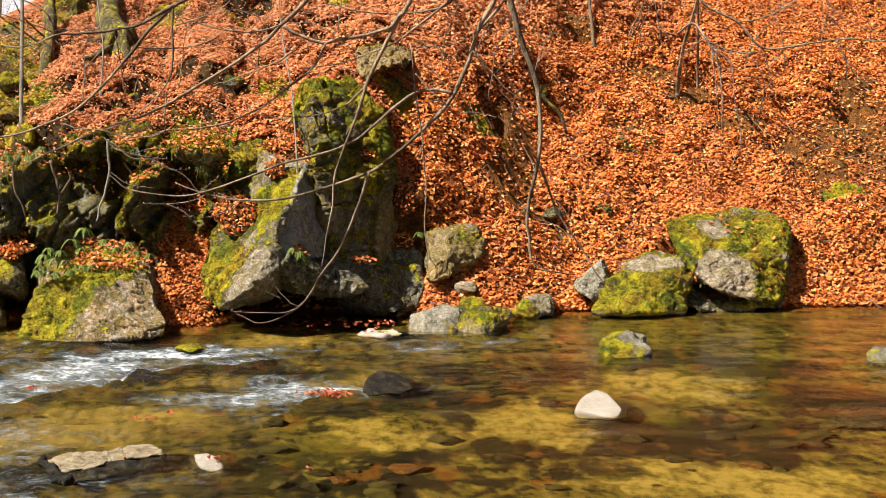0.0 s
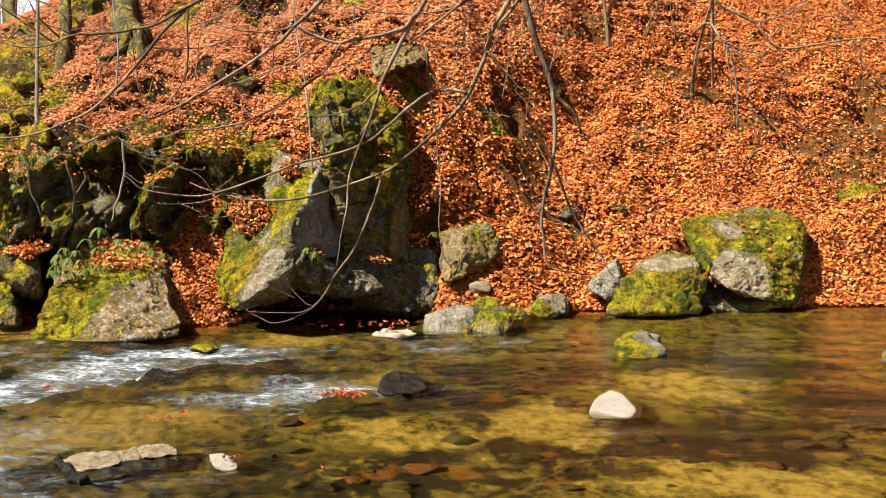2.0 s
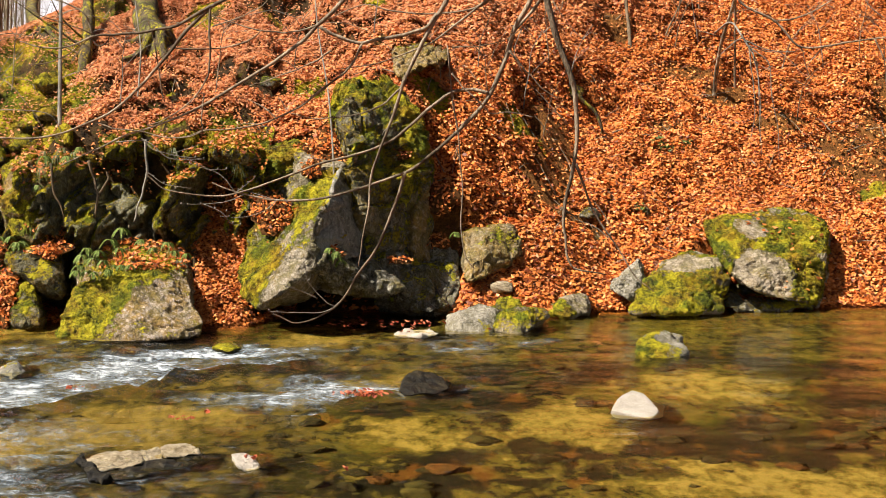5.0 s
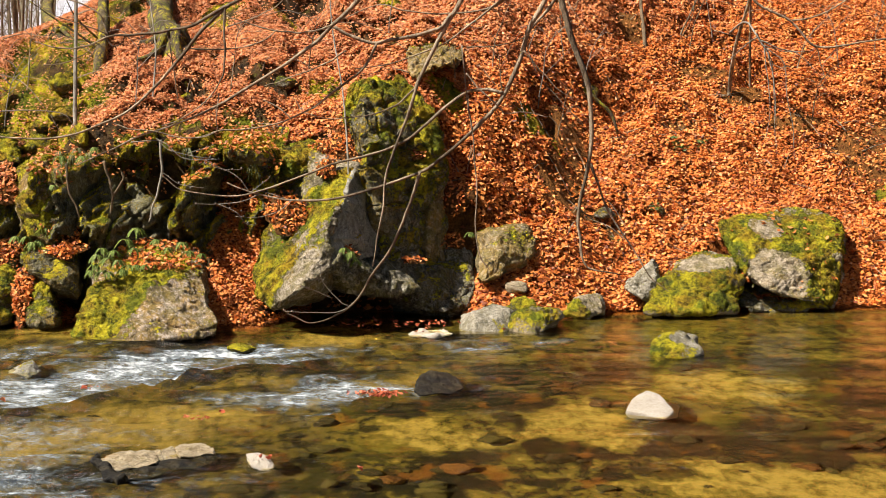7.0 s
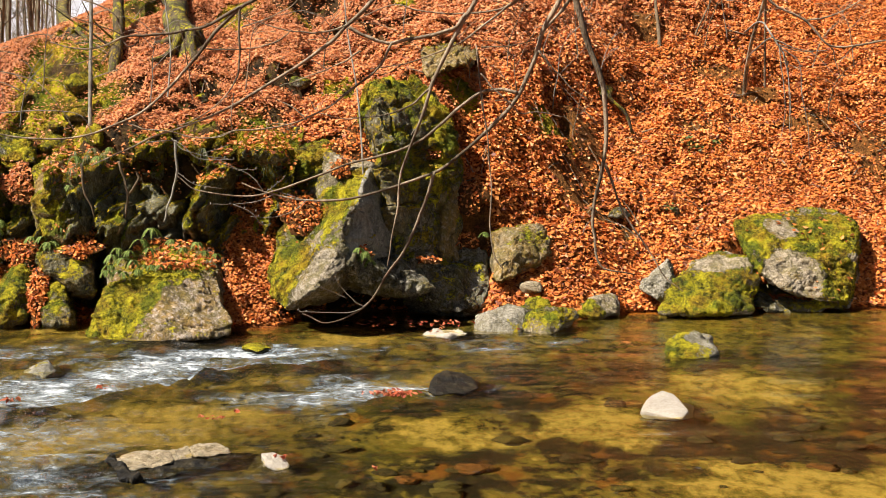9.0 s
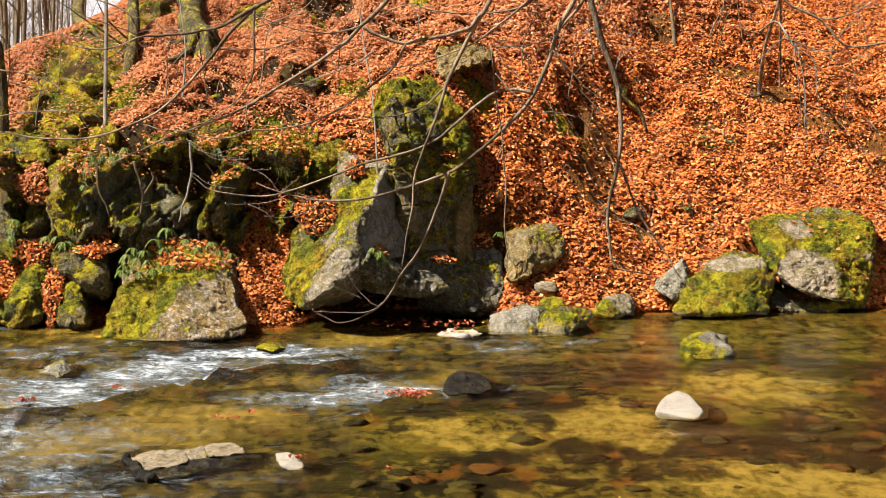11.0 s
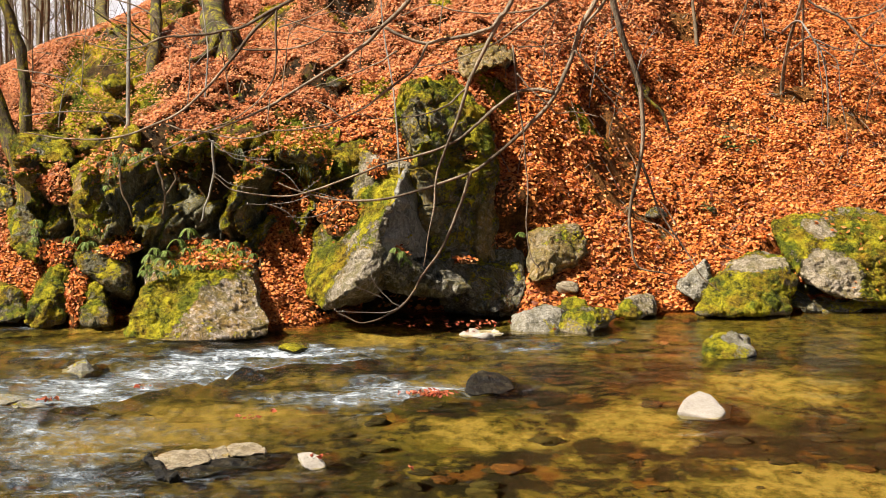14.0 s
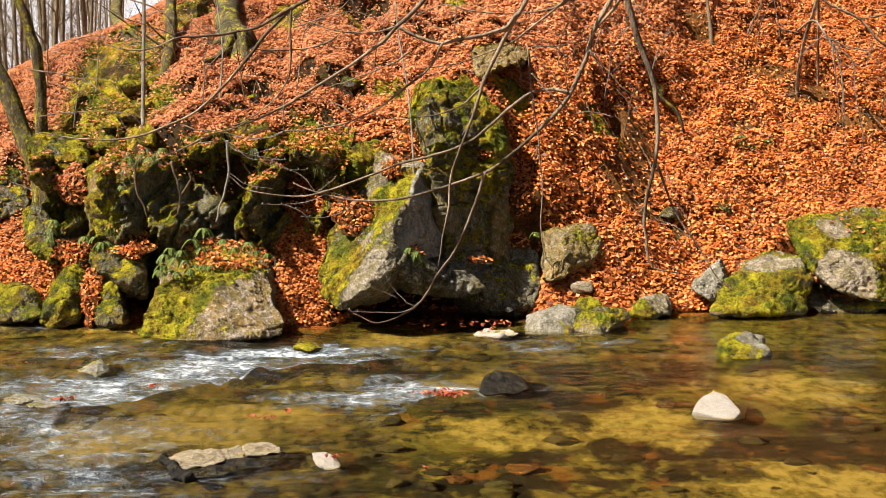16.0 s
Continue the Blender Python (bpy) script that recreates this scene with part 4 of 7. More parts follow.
rock("rock", [(-4.8, 16.5, 0.717), (-4.83, 16.7, 0.989), (-4.78, 16.9, 1.14), (-4.61, 16.8, 1.01), (-4.5, 16.5, 0.717), (-4.49, 16.4, 0.555), (-4.7, 16.4, 0.641), (-5.03, 17.4, 1.06), (-4.73, 17.4, 0.999), (-4.68, 17.1, 0.544)], rock_moss, "moss mound at the foot of leaning trunks", 22)
rock("rock", [(-5.618, 17.6, 1.403), (-5.194, 17.8, 1.455), (-5.029, 17.4, 1.055), (-5.538, 17.3, 0.883), (-5.904, 18.5, 1.426), (-5.335, 18.5, 1.426), (-5.265, 18.2, 0.815), (-5.83, 18.2, 0.689)], rock_dark, "dark bare rock face behind leaning trunks", 23)
rock("rock", [(-0.314, 19.3, 2.898), (0.106, 19.5, 2.931), (0.361, 19, 2.746), (0.322, 18.6, 2.609), (0.037, 18.2, 2.502), (-0.24, 18.1, 2.427), (-0.305, 18.35, 2.604), (-0.336, 20.2, 2.958), (0.384, 20.2, 2.876), (0.373, 19.6, 2.677), (-0.287, 19.2, 2.57)], rock_rust, "grey rock slab jutting from the leafy slope", 24, spots=[((0.006, 18.7, 2.687), 1.2, -0.45)])

rock("rock", [(0.048, 17.1, 0.663), (0.37, 17.1, 0.634), (0.393, 16.8, 0.343), (0.304, 16.6, 0.106), (0.105, 16.7, 0.065), (0.076, 16.8, 0.343), (0.08, 17.7, 0.609), (0.444, 17.7, 0.548), (0.376, 17.3, -0.042)], rock_dark, "fractured brown rock beside the outcrop", 26, rounds=0, lumps=0.045, spots=[((0.219, 16.7, 0.411), 1.0, -0.6)])
rock("rock", [(-0.122, 17.15, 1.38), (-0.04, 17.3, 1.48), (0.066, 17.3, 1.44), (0.101, 17.2, 1.01), (0.089, 17.05, 0.55), (-0.097, 16.75, 0.464), (-0.144, 16.9, 0.798), (-0.063, 16.95, 1.03), (0.081, 18, 1.39), (-0.134, 18, 1.26), (0.068, 17.6, 0.254)], rock_rust, "upright ochre rib of rock at the outcrop's edge", 27, rounds=0, lumps=0.03, spots=[((-0.04, 17.2, 0.95), 0.7, -0.35)])
rock("rock", [(-1.648, 17, 1.709), (-1.315, 17.2, 1.744), (-1.126, 17, 1.546), (-1.401, 16.8, 1.439), (-1.679, 16.7, 1.387), (-1.734, 17.9, 1.756), (-1.124, 17.9, 1.756), (-1.161, 17.5, 1.348), (-1.75, 17.4, 1.234)], rock_moss, "mossy shoulder of rock under leaves", 30)
rock("rock", [(0.858, 18.5, 1.867), (1.122, 18.7, 1.895), (1.131, 18.3, 1.653), (0.938, 18.2, 1.594), (0.89, 19.2, 1.854), (1.218, 19.2, 1.854), (1.2, 18.9, 1.538)], rock_moss, "mossy rock in the leafy slope", 302)

rock("rock", [(-4.212, 16.75, 1.499), (-4.044, 16.7, 1.569), (-3.8, 16.75, 1.499), (-3.646, 16.55, 1.281), (-3.633, 16.4, 0.839), (-3.857, 16.2, 0.8), (-4.023, 16.2, 0.828), (-4.132, 16.4, 1.177), (-3.882, 16.35, 1.292), (-4.314, 17.2, 1.48), (-3.785, 17.2, 1.48), (-3.756, 17, 0.731), (-4.281, 17, 0.731)], rock_rust, "ochre mossy rib standing out of the crag", 61, lumps=0.04, spots=[((-3.987, 16.3, 1.015), 0.4, 0.5), ((-4.082, 16.6, 1.335), 0.14, -0.6)])
rock("rock", [(-4.08, 16.15, 0.693), (-3.941, 16.2, 0.772), (-3.691, 16.2, 0.744), (-3.506, 16.1, 0.586), (-3.462, 16, 0.32), (-3.642, 15.95, 0.408), (-3.925, 16, 0.541), (-4.231, 16.8, 0.69), (-3.655, 16.8, 0.69), (-3.621, 16.6, 0.192), (-4.134, 16.6, 0.249)], rock_moss, "mossy overhanging rock in the crag", 62, lumps=0.04)
rock("rock", [(-4.964, 17.2, 1.773), (-4.743, 17.3, 1.859), (-4.424, 17.2, 1.773), (-4.291, 17, 1.546), (-4.538, 16.95, 1.577), (-4.843, 17, 1.546), (-5.124, 17.8, 1.819), (-4.517, 17.8, 1.819), (-4.449, 17.5, 1.468), (-5.047, 17.5, 1.468)], rock_moss, "mossy rock at the top of the crag", 63)

# bosses and hollows of the crag: place, half-width, half-height, how far it stands out
BOSSES = [((-3.863, 16.5, 1.171), 0.34, 0.62, 0.5), ((-3.71, 16.5, 0.375), 0.26, 0.34, 0.32), ((-3.376, 16.5, 0.944), 0.17, 0.5, 0.42), ((-2.554, 16.5, 1.103), 0.18, 0.34, 0.42), ((-3.014, 16.5, 1.312), 0.5, 0.45, -0.85), ((-2.083, 16.5, 1.227), 0.3, 0.38, -0.6), ((-3.006, 16.5, 1.78), 0.6, 0.14, 0.7), ((-1.993, 16.5, 1.723), 0.34, 0.17, 0.55), ((-2.528, 16.5, 1.723), 0.25, 0.15, 0.35), ((-4.21, 16.5, 0.831), 0.2, 0.3, 0.1), ((-3.648, 16.5, 0.032), 0.13, 0.2, -0.25), ((-2.905, 16.5, 1.029), 0.3, 0.1, 0.3), ((-4.307, 16.5, 1.509), 0.3, 0.3, -0.3)]


def crag():
    """The craggy face behind the boulders: bosses and dark hollows, split by upright fissures into blocks."""
    xs, zs = np.arange(-4.75, -1.55, 0.019), np.arange(-0.35, 1.92, 0.019)
    X, Z = np.meshgrid(xs, zs)
    g = np.random.default_rng(77)
    wx, wz = X + 0.09 * fbm(X * 2.5, Z * 2.5, 0, 3, 301), Z + 0.12 * fbm(X * 2.5, Z * 2.5, 0, 3, 305)
    Y = 16.85 + 0.25 * step(-4.3, -4.75, X)
    for (cx, cy, cz), rx, rz, amount in BOSSES:
        Y = Y - amount * blob(wx, wz, cx, cz, rx, rz) ** 0.65
    cells = []
    for m, tilt, off in ((46, 0.6, 0.15), (420, 0.65, 0.05), (1500, 0.6, 0.014)):
        cx, cz = g.uniform(-4.8, -1.5, m), g.uniform(-0.4, 1.95, m)
        cell = np.argmin(((wx[..., None] - cx) * 1.6) ** 2 + (wz[..., None] - cz) ** 2, axis=-1)
        o, sx, sz = g.uniform(-off, off, m), g.normal(0, tilt, m), g.normal(0, tilt, m)
        Y = Y + 1.15 * o[cell] + sx[cell] * (X - cx[cell]) + sz[cell] * (Z - cz[cell])
        cells.append(cell)
    split = np.abs(fbm(X * 2.6, Z * 0.9, 0, 3, 321))
    Y = Y + 0.16 * np.exp(-((split * 9) ** 2)) + 0.05 * fbm(X * 7, Z * 7, 0, 4, 311, 0.7)
    Y = Y + 1.1 * step(1.52, 1.92, Z + 0.12 * fbm(X * 1.5, 0, 0, 2, 331))
    V = np.stack([X, Y, Z], -1).reshape(-1, 3)
    i = np.arange(X.size).reshape(X.shape)
    F = np.stack([i[:-1, :-1], i[:-1, 1:], i[1:, 1:], i[1:, :-1]], -1).reshape(-1, 4)
    owner = cells[0][:-1, :-1].ravel()
    T = np.concatenate([F[:, [0, 1, 2]], F[:, [0, 2, 3]]])
    N = vertex_normals(V, T)
    grow = 0.55 * N[:, 2] - 0.35 * N[:, 0] + 0.55 * fbm(V[:, 0] * 1.7, V[:, 1] * 1.7, V[:, 2] * 1.7, 3, 9) + 0.42 + 0.3 * step(1.2, 1.6, V[:, 2]) + 0.25 * step(-3.6, -3.9, V[:, 0]) - 0.16
    root = thing("crag", None, None, "dark mossy crag broken into upright blocks", "crag")
    for k in range(46):
        f = F[owner == k]
        if len(f) < 3:
            continue
        used, inv = np.unique(f, return_inverse=True)
        ob = part("block", mesh_from("block", V[used], inv.reshape(-1, 4)), rock_wall, root)
        attribute(ob.data, "growth", grow[used])
    ROCKS["crag"] = (V, T)
    moss_tufts(root, V, T, N, grow, 13000, 77)


crag()

# right-hand boulders
rock("boulder", [(3.05, 17.7, 0.928), (3.12, 17.5, 0.821), (3.19, 17.25, 0.578), (3.28, 17.05, 0.36), (3.41, 16.98, 0.22), (3.82, 17, 0.092), (4.11, 17.05, 0.086), (4.2, 17.15, 0.181), (4.31, 17.5, 0.627), (4.33, 17.8, 0.847), (4.19, 18.1, 0.987), (3.87, 18.15, 1.03), (3.43, 17.95, 0.941), (3.72, 17.42, 0.695), (3.96, 17.25, 0.5), (3.33, 18.6, 0.657), (4.62, 18.9, 0.764), (4.03, 18.9, 0.972), (4.44, 18.2, -0.101), (3.6, 18, 0.207)], rock_half, "large boulder with bright green moss over bare grey stone", 31, lumps=0.012, rounds=1, spots=[((3.6, 17.1, 0.426), 0.3, -1.7), ((3.39, 17.1, 0.366), 0.16, -0.8), ((3.54, 17.6, 0.862), 0.2, -0.9), ((4.01, 17.5, 0.749), 0.5, 0.7), ((4.07, 17.2, 0.295), 0.3, 0.8), ((3.19, 17.5, 0.809), 0.25, 0.4), ((4.28, 17.4, 0.576), 0.1, -1)])
rock("boulder", [(2.14, 16.65, 0.056), (2.21, 16.8, 0.224), (2.31, 16.95, 0.354), (2.5, 17.15, 0.492), (2.8, 17.35, 0.575), (3.1, 17.4, 0.582), (3.17, 17.25, 0.47), (3.2, 17.1, 0.307), (3.14, 16.85, 0.053), (2.68, 16.55, 0.046), (2.34, 16.55, 0.046), (2.69, 16.95, 0.324), (2.96, 17, 0.377), (2.38, 17.7, 0.118), (2.91, 18, 0.52), (3.34, 17.9, 0.467), (3.29, 17.6, -0.092), (2.29, 17.5, -0.077)], rock_half, "rounded boulder with mossy face at the water's edge", 32, lumps=0.015, rounds=1, spots=[((2.78, 17.2, 0.535), 0.2, -1.0), ((3.03, 17.25, 0.542), 0.14, -0.7), ((2.54, 16.75, 0.23), 0.4, 0.7), ((3.02, 17, 0.259), 0.3, 0.6)])
# Dark rock at the left end; the rest puts the gap's black shade in.
rock("rock", [(3.15, 17.05, 0.045), (3.23, 17.2, 0.176), (3.44, 17.2, 0.128), (3.88, 17.25, 0.049), (4.17, 17.2, 0.007), (3.66, 17.05, 0.003), (3.28, 16.95, 0.016), (3.33, 17.9, 0.218), (4.33, 17.9, 0.03), (3.77, 17.6, -0.117)], rock_dark, "dark rock filling the shaded gap beneath a boulder", 39)
rock("rock", [(1.964, 17, 0.261), (2.268, 17.2, 0.524), (2.28, 17.1, 0.427), (2.128, 16.9, 0.155), (2.317, 17, 0.143), (2.01, 17.4, 0.276), (2.363, 17.6, 0.466), (2.372, 17.4, 0.035)], rock_grey, "flat grey stone leaning on a boulder", 33)
rock("rock", [(0.206, 15.75, -0.022), (0.359, 15.8, 0.179), (0.525, 15.9, 0.232), (0.701, 15.9, 0.177), (0.784, 15.8, 0.042), (0.624, 15.6, -0.034), (0.355, 15.6, -0.034), (0.258, 16.3, 0.058), (0.763, 16.3, 0.115), (0.783, 16.1, -0.083)], rock_grey, "grey speckled stone at the water's edge", 34, edge=0.03, spots=[((0.546, 15.7, 0.028), 0.14, 0.9), ((0.411, 15.7, 0.137), 0.25, -0.8)])
rock("rock", [(0.683, 16.4, 0.102), (0.8, 16.5, 0.221), (0.971, 16.5, 0.192), (1.022, 16.4, 0.074), (0.704, 16.9, 0.097), (1.024, 16.9, 0.126), (1.006, 16.6, -0.01), (0.692, 16.6, -0.01)], rock_moss, "moss-covered stone in the leaves", 35, edge=0.03)
rock("rock", [(0.691, 15.65, -0.03), (0.792, 15.75, 0.131), (0.988, 15.85, 0.2), (1.186, 15.95, 0.16), (1.269, 15.95, 0.104), (1.091, 15.75, 0.049), (0.887, 15.5, -0.036), (0.764, 16.3, 0.058), (1.276, 16.4, 0.074), (1.199, 16.1, -0.027)], rock_half, "grey stone with a mossy crown at the water's edge", 36, edge=0.03, spots=[((1.012, 15.8, 0.152), 0.22, 0.7), ((0.785, 15.6, -0.012), 0.15, -0.5)])
rock("rock", [(1.296, 16.5, 0.061), (1.405, 16.6, 0.163), (1.566, 16.8, 0.226), (1.7, 16.8, 0.168), (1.704, 16.6, 0.048), (1.483, 16.5, 0.021), (1.389, 17.1, 0.072), (1.752, 17.2, 0.119), (1.723, 16.9, -0.02)], rock_half, "rounded grey and green stone at the water's edge", 37, edge=0.03, spots=[((1.586, 16.7, 0.18), 0.16, -1), ((1.397, 16.5, 0.101), 0.2, 0.6)])
rock("rock", [(0.695, 16.7, 0.324), (0.814, 16.8, 0.359), (0.93, 16.8, 0.342), (0.925, 16.7, 0.255), (0.724, 16.7, 0.238), (0.707, 17, 0.32), (0.941, 17, 0.32), (0.942, 17, 0.202)], rock_bare, "small pale stone among leaves", 38, edge=0.03)

# stones in the stream
rock("stone", [(1.858, 14.13, 0.059), (1.943, 14.23, 0.157), (2.129, 14.33, 0.173), (2.253, 14.33, 0.128), (2.3, 14.18, 0.016), (2.209, 14.03, -0.044), (1.96, 13.98, -0.05), (1.966, 14.58, 0.082), (2.326, 14.63, 0.075), (2.331, 14.48, -0.156), (1.942, 14.38, -0.14)], rock_grey, "mossy stone standing in shallow water", 41, "stone", "stones in the stream", 0.022, spots=[((1.902, 14.1, 0.044), 0.2, 1.0), ((2.224, 14.3, 0.122), 0.2, -0.3)])
rock("stone", [(1.33, 11.45, 0.034), (1.38, 11.62, 0.067), (1.46, 11.78, 0.083), (1.54, 11.9, 0.095), (1.62, 11.9, 0.074), (1.66, 11.75, 0.04), (1.68, 11.5, 0.018), (1.6, 11.3, -0.008), (1.35, 11.5, -0.028), (1.62, 11.36, -0.067), (1.7, 11.55, -0.052), (1.36, 11.6, -0.128), (1.71, 11.5, -0.155), (1.58, 11.4, -0.167), (1.37, 11.5, -0.168), (1.81, 12.1, -0.269), (1.43, 12.1, -0.228), (1.59, 12.1, 0.026)], rock_pale, "smooth pale stone standing clear of the water", 42, "stone", "stones in the stream", 0.012, 0.003, 1, grit=0.15)
rock("stone", [(-3.436, 13.15, -0.041), (-3.336, 13.25, 0.067), (-3.282, 13.35, 0.088), (-3.209, 13.35, 0.028), (-3.166, 13.2, -0.031), (-3.241, 12.95, -0.043), (-3.508, 13.65, -0.021), (-3.281, 13.65, -0.021), (-3.252, 13.55, -0.194), (-3.533, 13.55, -0.194)], rock_slab, "grey stone standing in the riffle", 43, "stone", "stones in the stream", 0.025)
rock("stone", [(-1.84, 14.5, 0.005), (-1.8, 14.6, 0.036), (-1.72, 14.7, 0.042), (-1.64, 14.65, 0.029), (-1.58, 14.5, 0), (-1.7, 14.35, 0.003), (-1.81, 14.7, -0.066), (-1.61, 14.7, -0.066)], rock_dark, "small mossy stone in the white water", 467, "stone", "stones in the stream", 0.016, 0.03, 1)
rock("stone", [(-0.26, 15.4, 0.006), (-0.156, 15.6, 0.02), (0.087, 15.7, 0.012), (0.166, 15.5, -0.009), (-0.021, 15.2, 0.002), (-0.234, 15.4, -0.037), (0.138, 15.4, -0.064), (-0.132, 15.9, -0.11)], rock_pale, "flat pale stone just above the water", 44, "stone", "stones in the stream", 0.03)
rock("stone", [(-0.175, 12.3, 0.02), (-0.152, 12.5, 0.063), (-0.11, 12.7, 0.086), (-0.032, 12.85, 0.088), (0.083, 12.85, 0.065), (0.188, 12.75, 0.028), (0.232, 12.5, 0), (0.1, 12.2, 0.011), (-0.089, 12.1, 0.012), (-0.159, 12.7, -0.109), (0.242, 13, -0.142), (0.04, 13.2, -0.039)], wet_mat(), "dark wet stone with water sliding over it", 45, "stone", "stones in the stream", 0.016, 0.01, 3, grit=0.4)
rock("stone", [(-2.02, 9.8, 0.054), (-1.95, 10.05, 0.029), (-1.77, 10.1, 0.022), (-1.69, 9.95, 0.023), (-1.69, 9.8, 0.021), (-1.88, 9.65, 0.026), (-1.96, 9.7, 0.001), (-1.96, 10.1, -0.09), (-1.75, 10.2, -0.097)], rock_bare, "tan flat stone lying in the shallows", 46, "stone", "stones in the stream", 0.012, 0.03, 0)
rock("stone", [(-1.78, 10.05, 0.036), (-1.73, 10.2, 0.019), (-1.64, 10.25, 0.012), (-1.59, 10.1, 0.012), (-1.6, 9.95, 0.006), (-1.71, 9.85, 0.017), (-1.77, 10.1, -0.067), (-1.63, 10.3, -0.09)], rock_bare, "broken tan slab lying in the shallows", 461, "stone", "stones in the stream", 0.012, 0.025, 0)
rock("stone", [(-1.63, 10.2, 0.034), (-1.61, 10.35, 0.017), (-1.47, 10.4, 0.007), (-1.38, 10.2, 0.01), (-1.4, 10.1, 0.009), (-1.55, 9.95, 0.024), (-1.59, 10.1, -0.024), (-1.4, 10.3, -0.052)], rock_bare, "pale flat slab lying in the shallows", 462, "stone", "stones in the stream", 0.012, 0.02, 0)
rock("stone", [(-2.07, 9.8, 0.061), (-2.07, 9.9, 0.053), (-1.99, 9.72, 0.065), (-1.8, 9.45, 0.031), (-1.75, 9.35, 0.014), (-1.81, 9.3, -0.001), (-1.92, 9.45, 0.007), (-2.01, 9.65, 0.018), (-2.03, 9.9, -0.115), (-1.84, 9.8, -0.091)], wet_mat(), "dark wet wedge of rock under a pale slab", 463, "stone", "stones in the stream", 0.012, 0.05, 0)
# Dark mass under the slabs: wet rock, with their shade put into its colour.
rock("stone", [(-1.93, 9.75, -0.011), (-1.67, 9.85, 0.013), (-1.38, 10.1, -0.001), (-1.33, 10, -0.036), (-1.49, 9.75, -0.029), (-1.69, 9.55, -0.019), (-1.81, 9.5, -0.004), (-1.91, 10, -0.138), (-1.38, 10.4, -0.155), (-1.75, 10.3, -0.079)], wet_mat(), "dark ledge of wet rock and shade under the pale slabs", 464, "stone", "stones in the stream", 0.014, 0.012, 1, grit=0.5)
rock("stone", [(-3.67, 11.9, 0.007), (-3.65, 12.2, -0.013), (-3.48, 12.2, -0.017), (-3.38, 12, -0.006), (-3.48, 11.75, 0.015), (-3.68, 12, -0.066), (-3.46, 12.2, -0.095)], rock_grey, "flat grey stone just clear of the riffle", 465, "stone", "stones in the stream", 0.014, 0.02, 1)
rock("stone", [(-3.43, 11.7, 0.02), (-3.41, 11.95, 0.003), (-3.25, 11.9, 0), (-3.16, 11.7, 0.008), (-3.24, 11.5, 0.029), (-3.43, 11.8, -0.053), (-3.23, 11.9, -0.071)], rock_grey, "flat pale-grey stone just clear of the riffle", 466, "stone", "stones in the stream", 0.014, 0.02, 1)
rock("stone", [(-1.173, 10, 0.026), (-1.101, 10.1, 0.015), (-1.02, 10, 0.019), (-0.973, 9.8, -0.014), (-1.024, 9.7, -0.018), (-1.091, 9.7, 0.026), (-1.16, 10, -0.059), (-1.031, 10.1, -0.081)], rock_pale, "small pale stone with a red leaf", 47, "stone", "stones in the stream", 0.02)
rock("stone", [(4.102, 13.8, 0.041), (4.232, 14, 0.078), (4.407, 14.1, 0.078), (4.523, 14, 0.02), (4.334, 13.7, -0.02), (4.097, 13.7, -0.01), (4.275, 14.3, -0.027), (4.571, 14.3, -0.027), (4.425, 14.3, -0.127)], rock_grey, "pale stone at the water's surface", 48, "stone", "stones in the stream", 0.03)
rock("stone", [(3.043, 11.1, -0.034), (3.278, 11.6, -0.024), (3.508, 11.7, -0.035), (3.64, 11.6, -0.061), (3.456, 11, -0.072), (3.113, 11, -0.091), (3.504, 12.1, -0.171), (3.798, 12.1, -0.201)], wet_mat(), "dark wet stone at the water's surface", 49, "stone", "stones in the stream", 0.03)

# ---- fallen leaves ----
rng = np.random.default_rng(4)


def leaf_density(x, y):
    t = y - waterline(x)
    n = ground_normals(x, y)
    flat = 1 - 0.9 * step(0.6, 0.45, n[:, 2]) * (x < -0.3)
    flat = flat * (1 - 0.3 * step(0.6, 0.4, n[:, 2]) * (x > -0.3))
    d = flat * (1 - 0.9 * earth_mask(x, y)) * (1 - 0.95 * moss_mask(x, y)) * (t > 0.02)
    patch = fbm(x * 1.3, y * 1.3, 0, 3, 91)
    bare = step(0.45, 0.75, fbm(x * 2.1, y * 1.6, 0, 4, 95, 0.6))
    return d * np.clip(1.0 + 0.5 * patch, 0.25, 1) * (1 - 0.55 * bare)


def scatter_ground(n, x0, x1, y0, y1):
    x, y = rng.uniform(x0, x1, n), rng.uniform(y0, y1, n)
    keep = rng.uniform(0, 1, n) < leaf_density(x, y)
    x, y = x[keep], y[keep]
    return np.stack([x, y, ground_z(x, y)], -1), ground_normals(x, y)


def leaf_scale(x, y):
    """Leaf size: large by the water, shrunk up the slope and leftward for distance."""
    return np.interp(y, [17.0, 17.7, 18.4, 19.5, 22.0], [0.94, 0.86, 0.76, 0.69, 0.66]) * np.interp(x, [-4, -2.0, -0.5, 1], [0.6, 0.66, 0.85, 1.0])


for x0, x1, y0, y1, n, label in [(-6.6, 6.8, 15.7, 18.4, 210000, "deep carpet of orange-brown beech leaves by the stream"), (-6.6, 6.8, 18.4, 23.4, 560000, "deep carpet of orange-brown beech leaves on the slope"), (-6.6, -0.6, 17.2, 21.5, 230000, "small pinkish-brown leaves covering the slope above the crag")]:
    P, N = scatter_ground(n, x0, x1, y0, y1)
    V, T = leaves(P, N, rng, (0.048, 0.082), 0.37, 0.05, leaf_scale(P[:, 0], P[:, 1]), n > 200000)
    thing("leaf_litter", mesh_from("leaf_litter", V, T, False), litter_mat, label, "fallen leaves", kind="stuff")


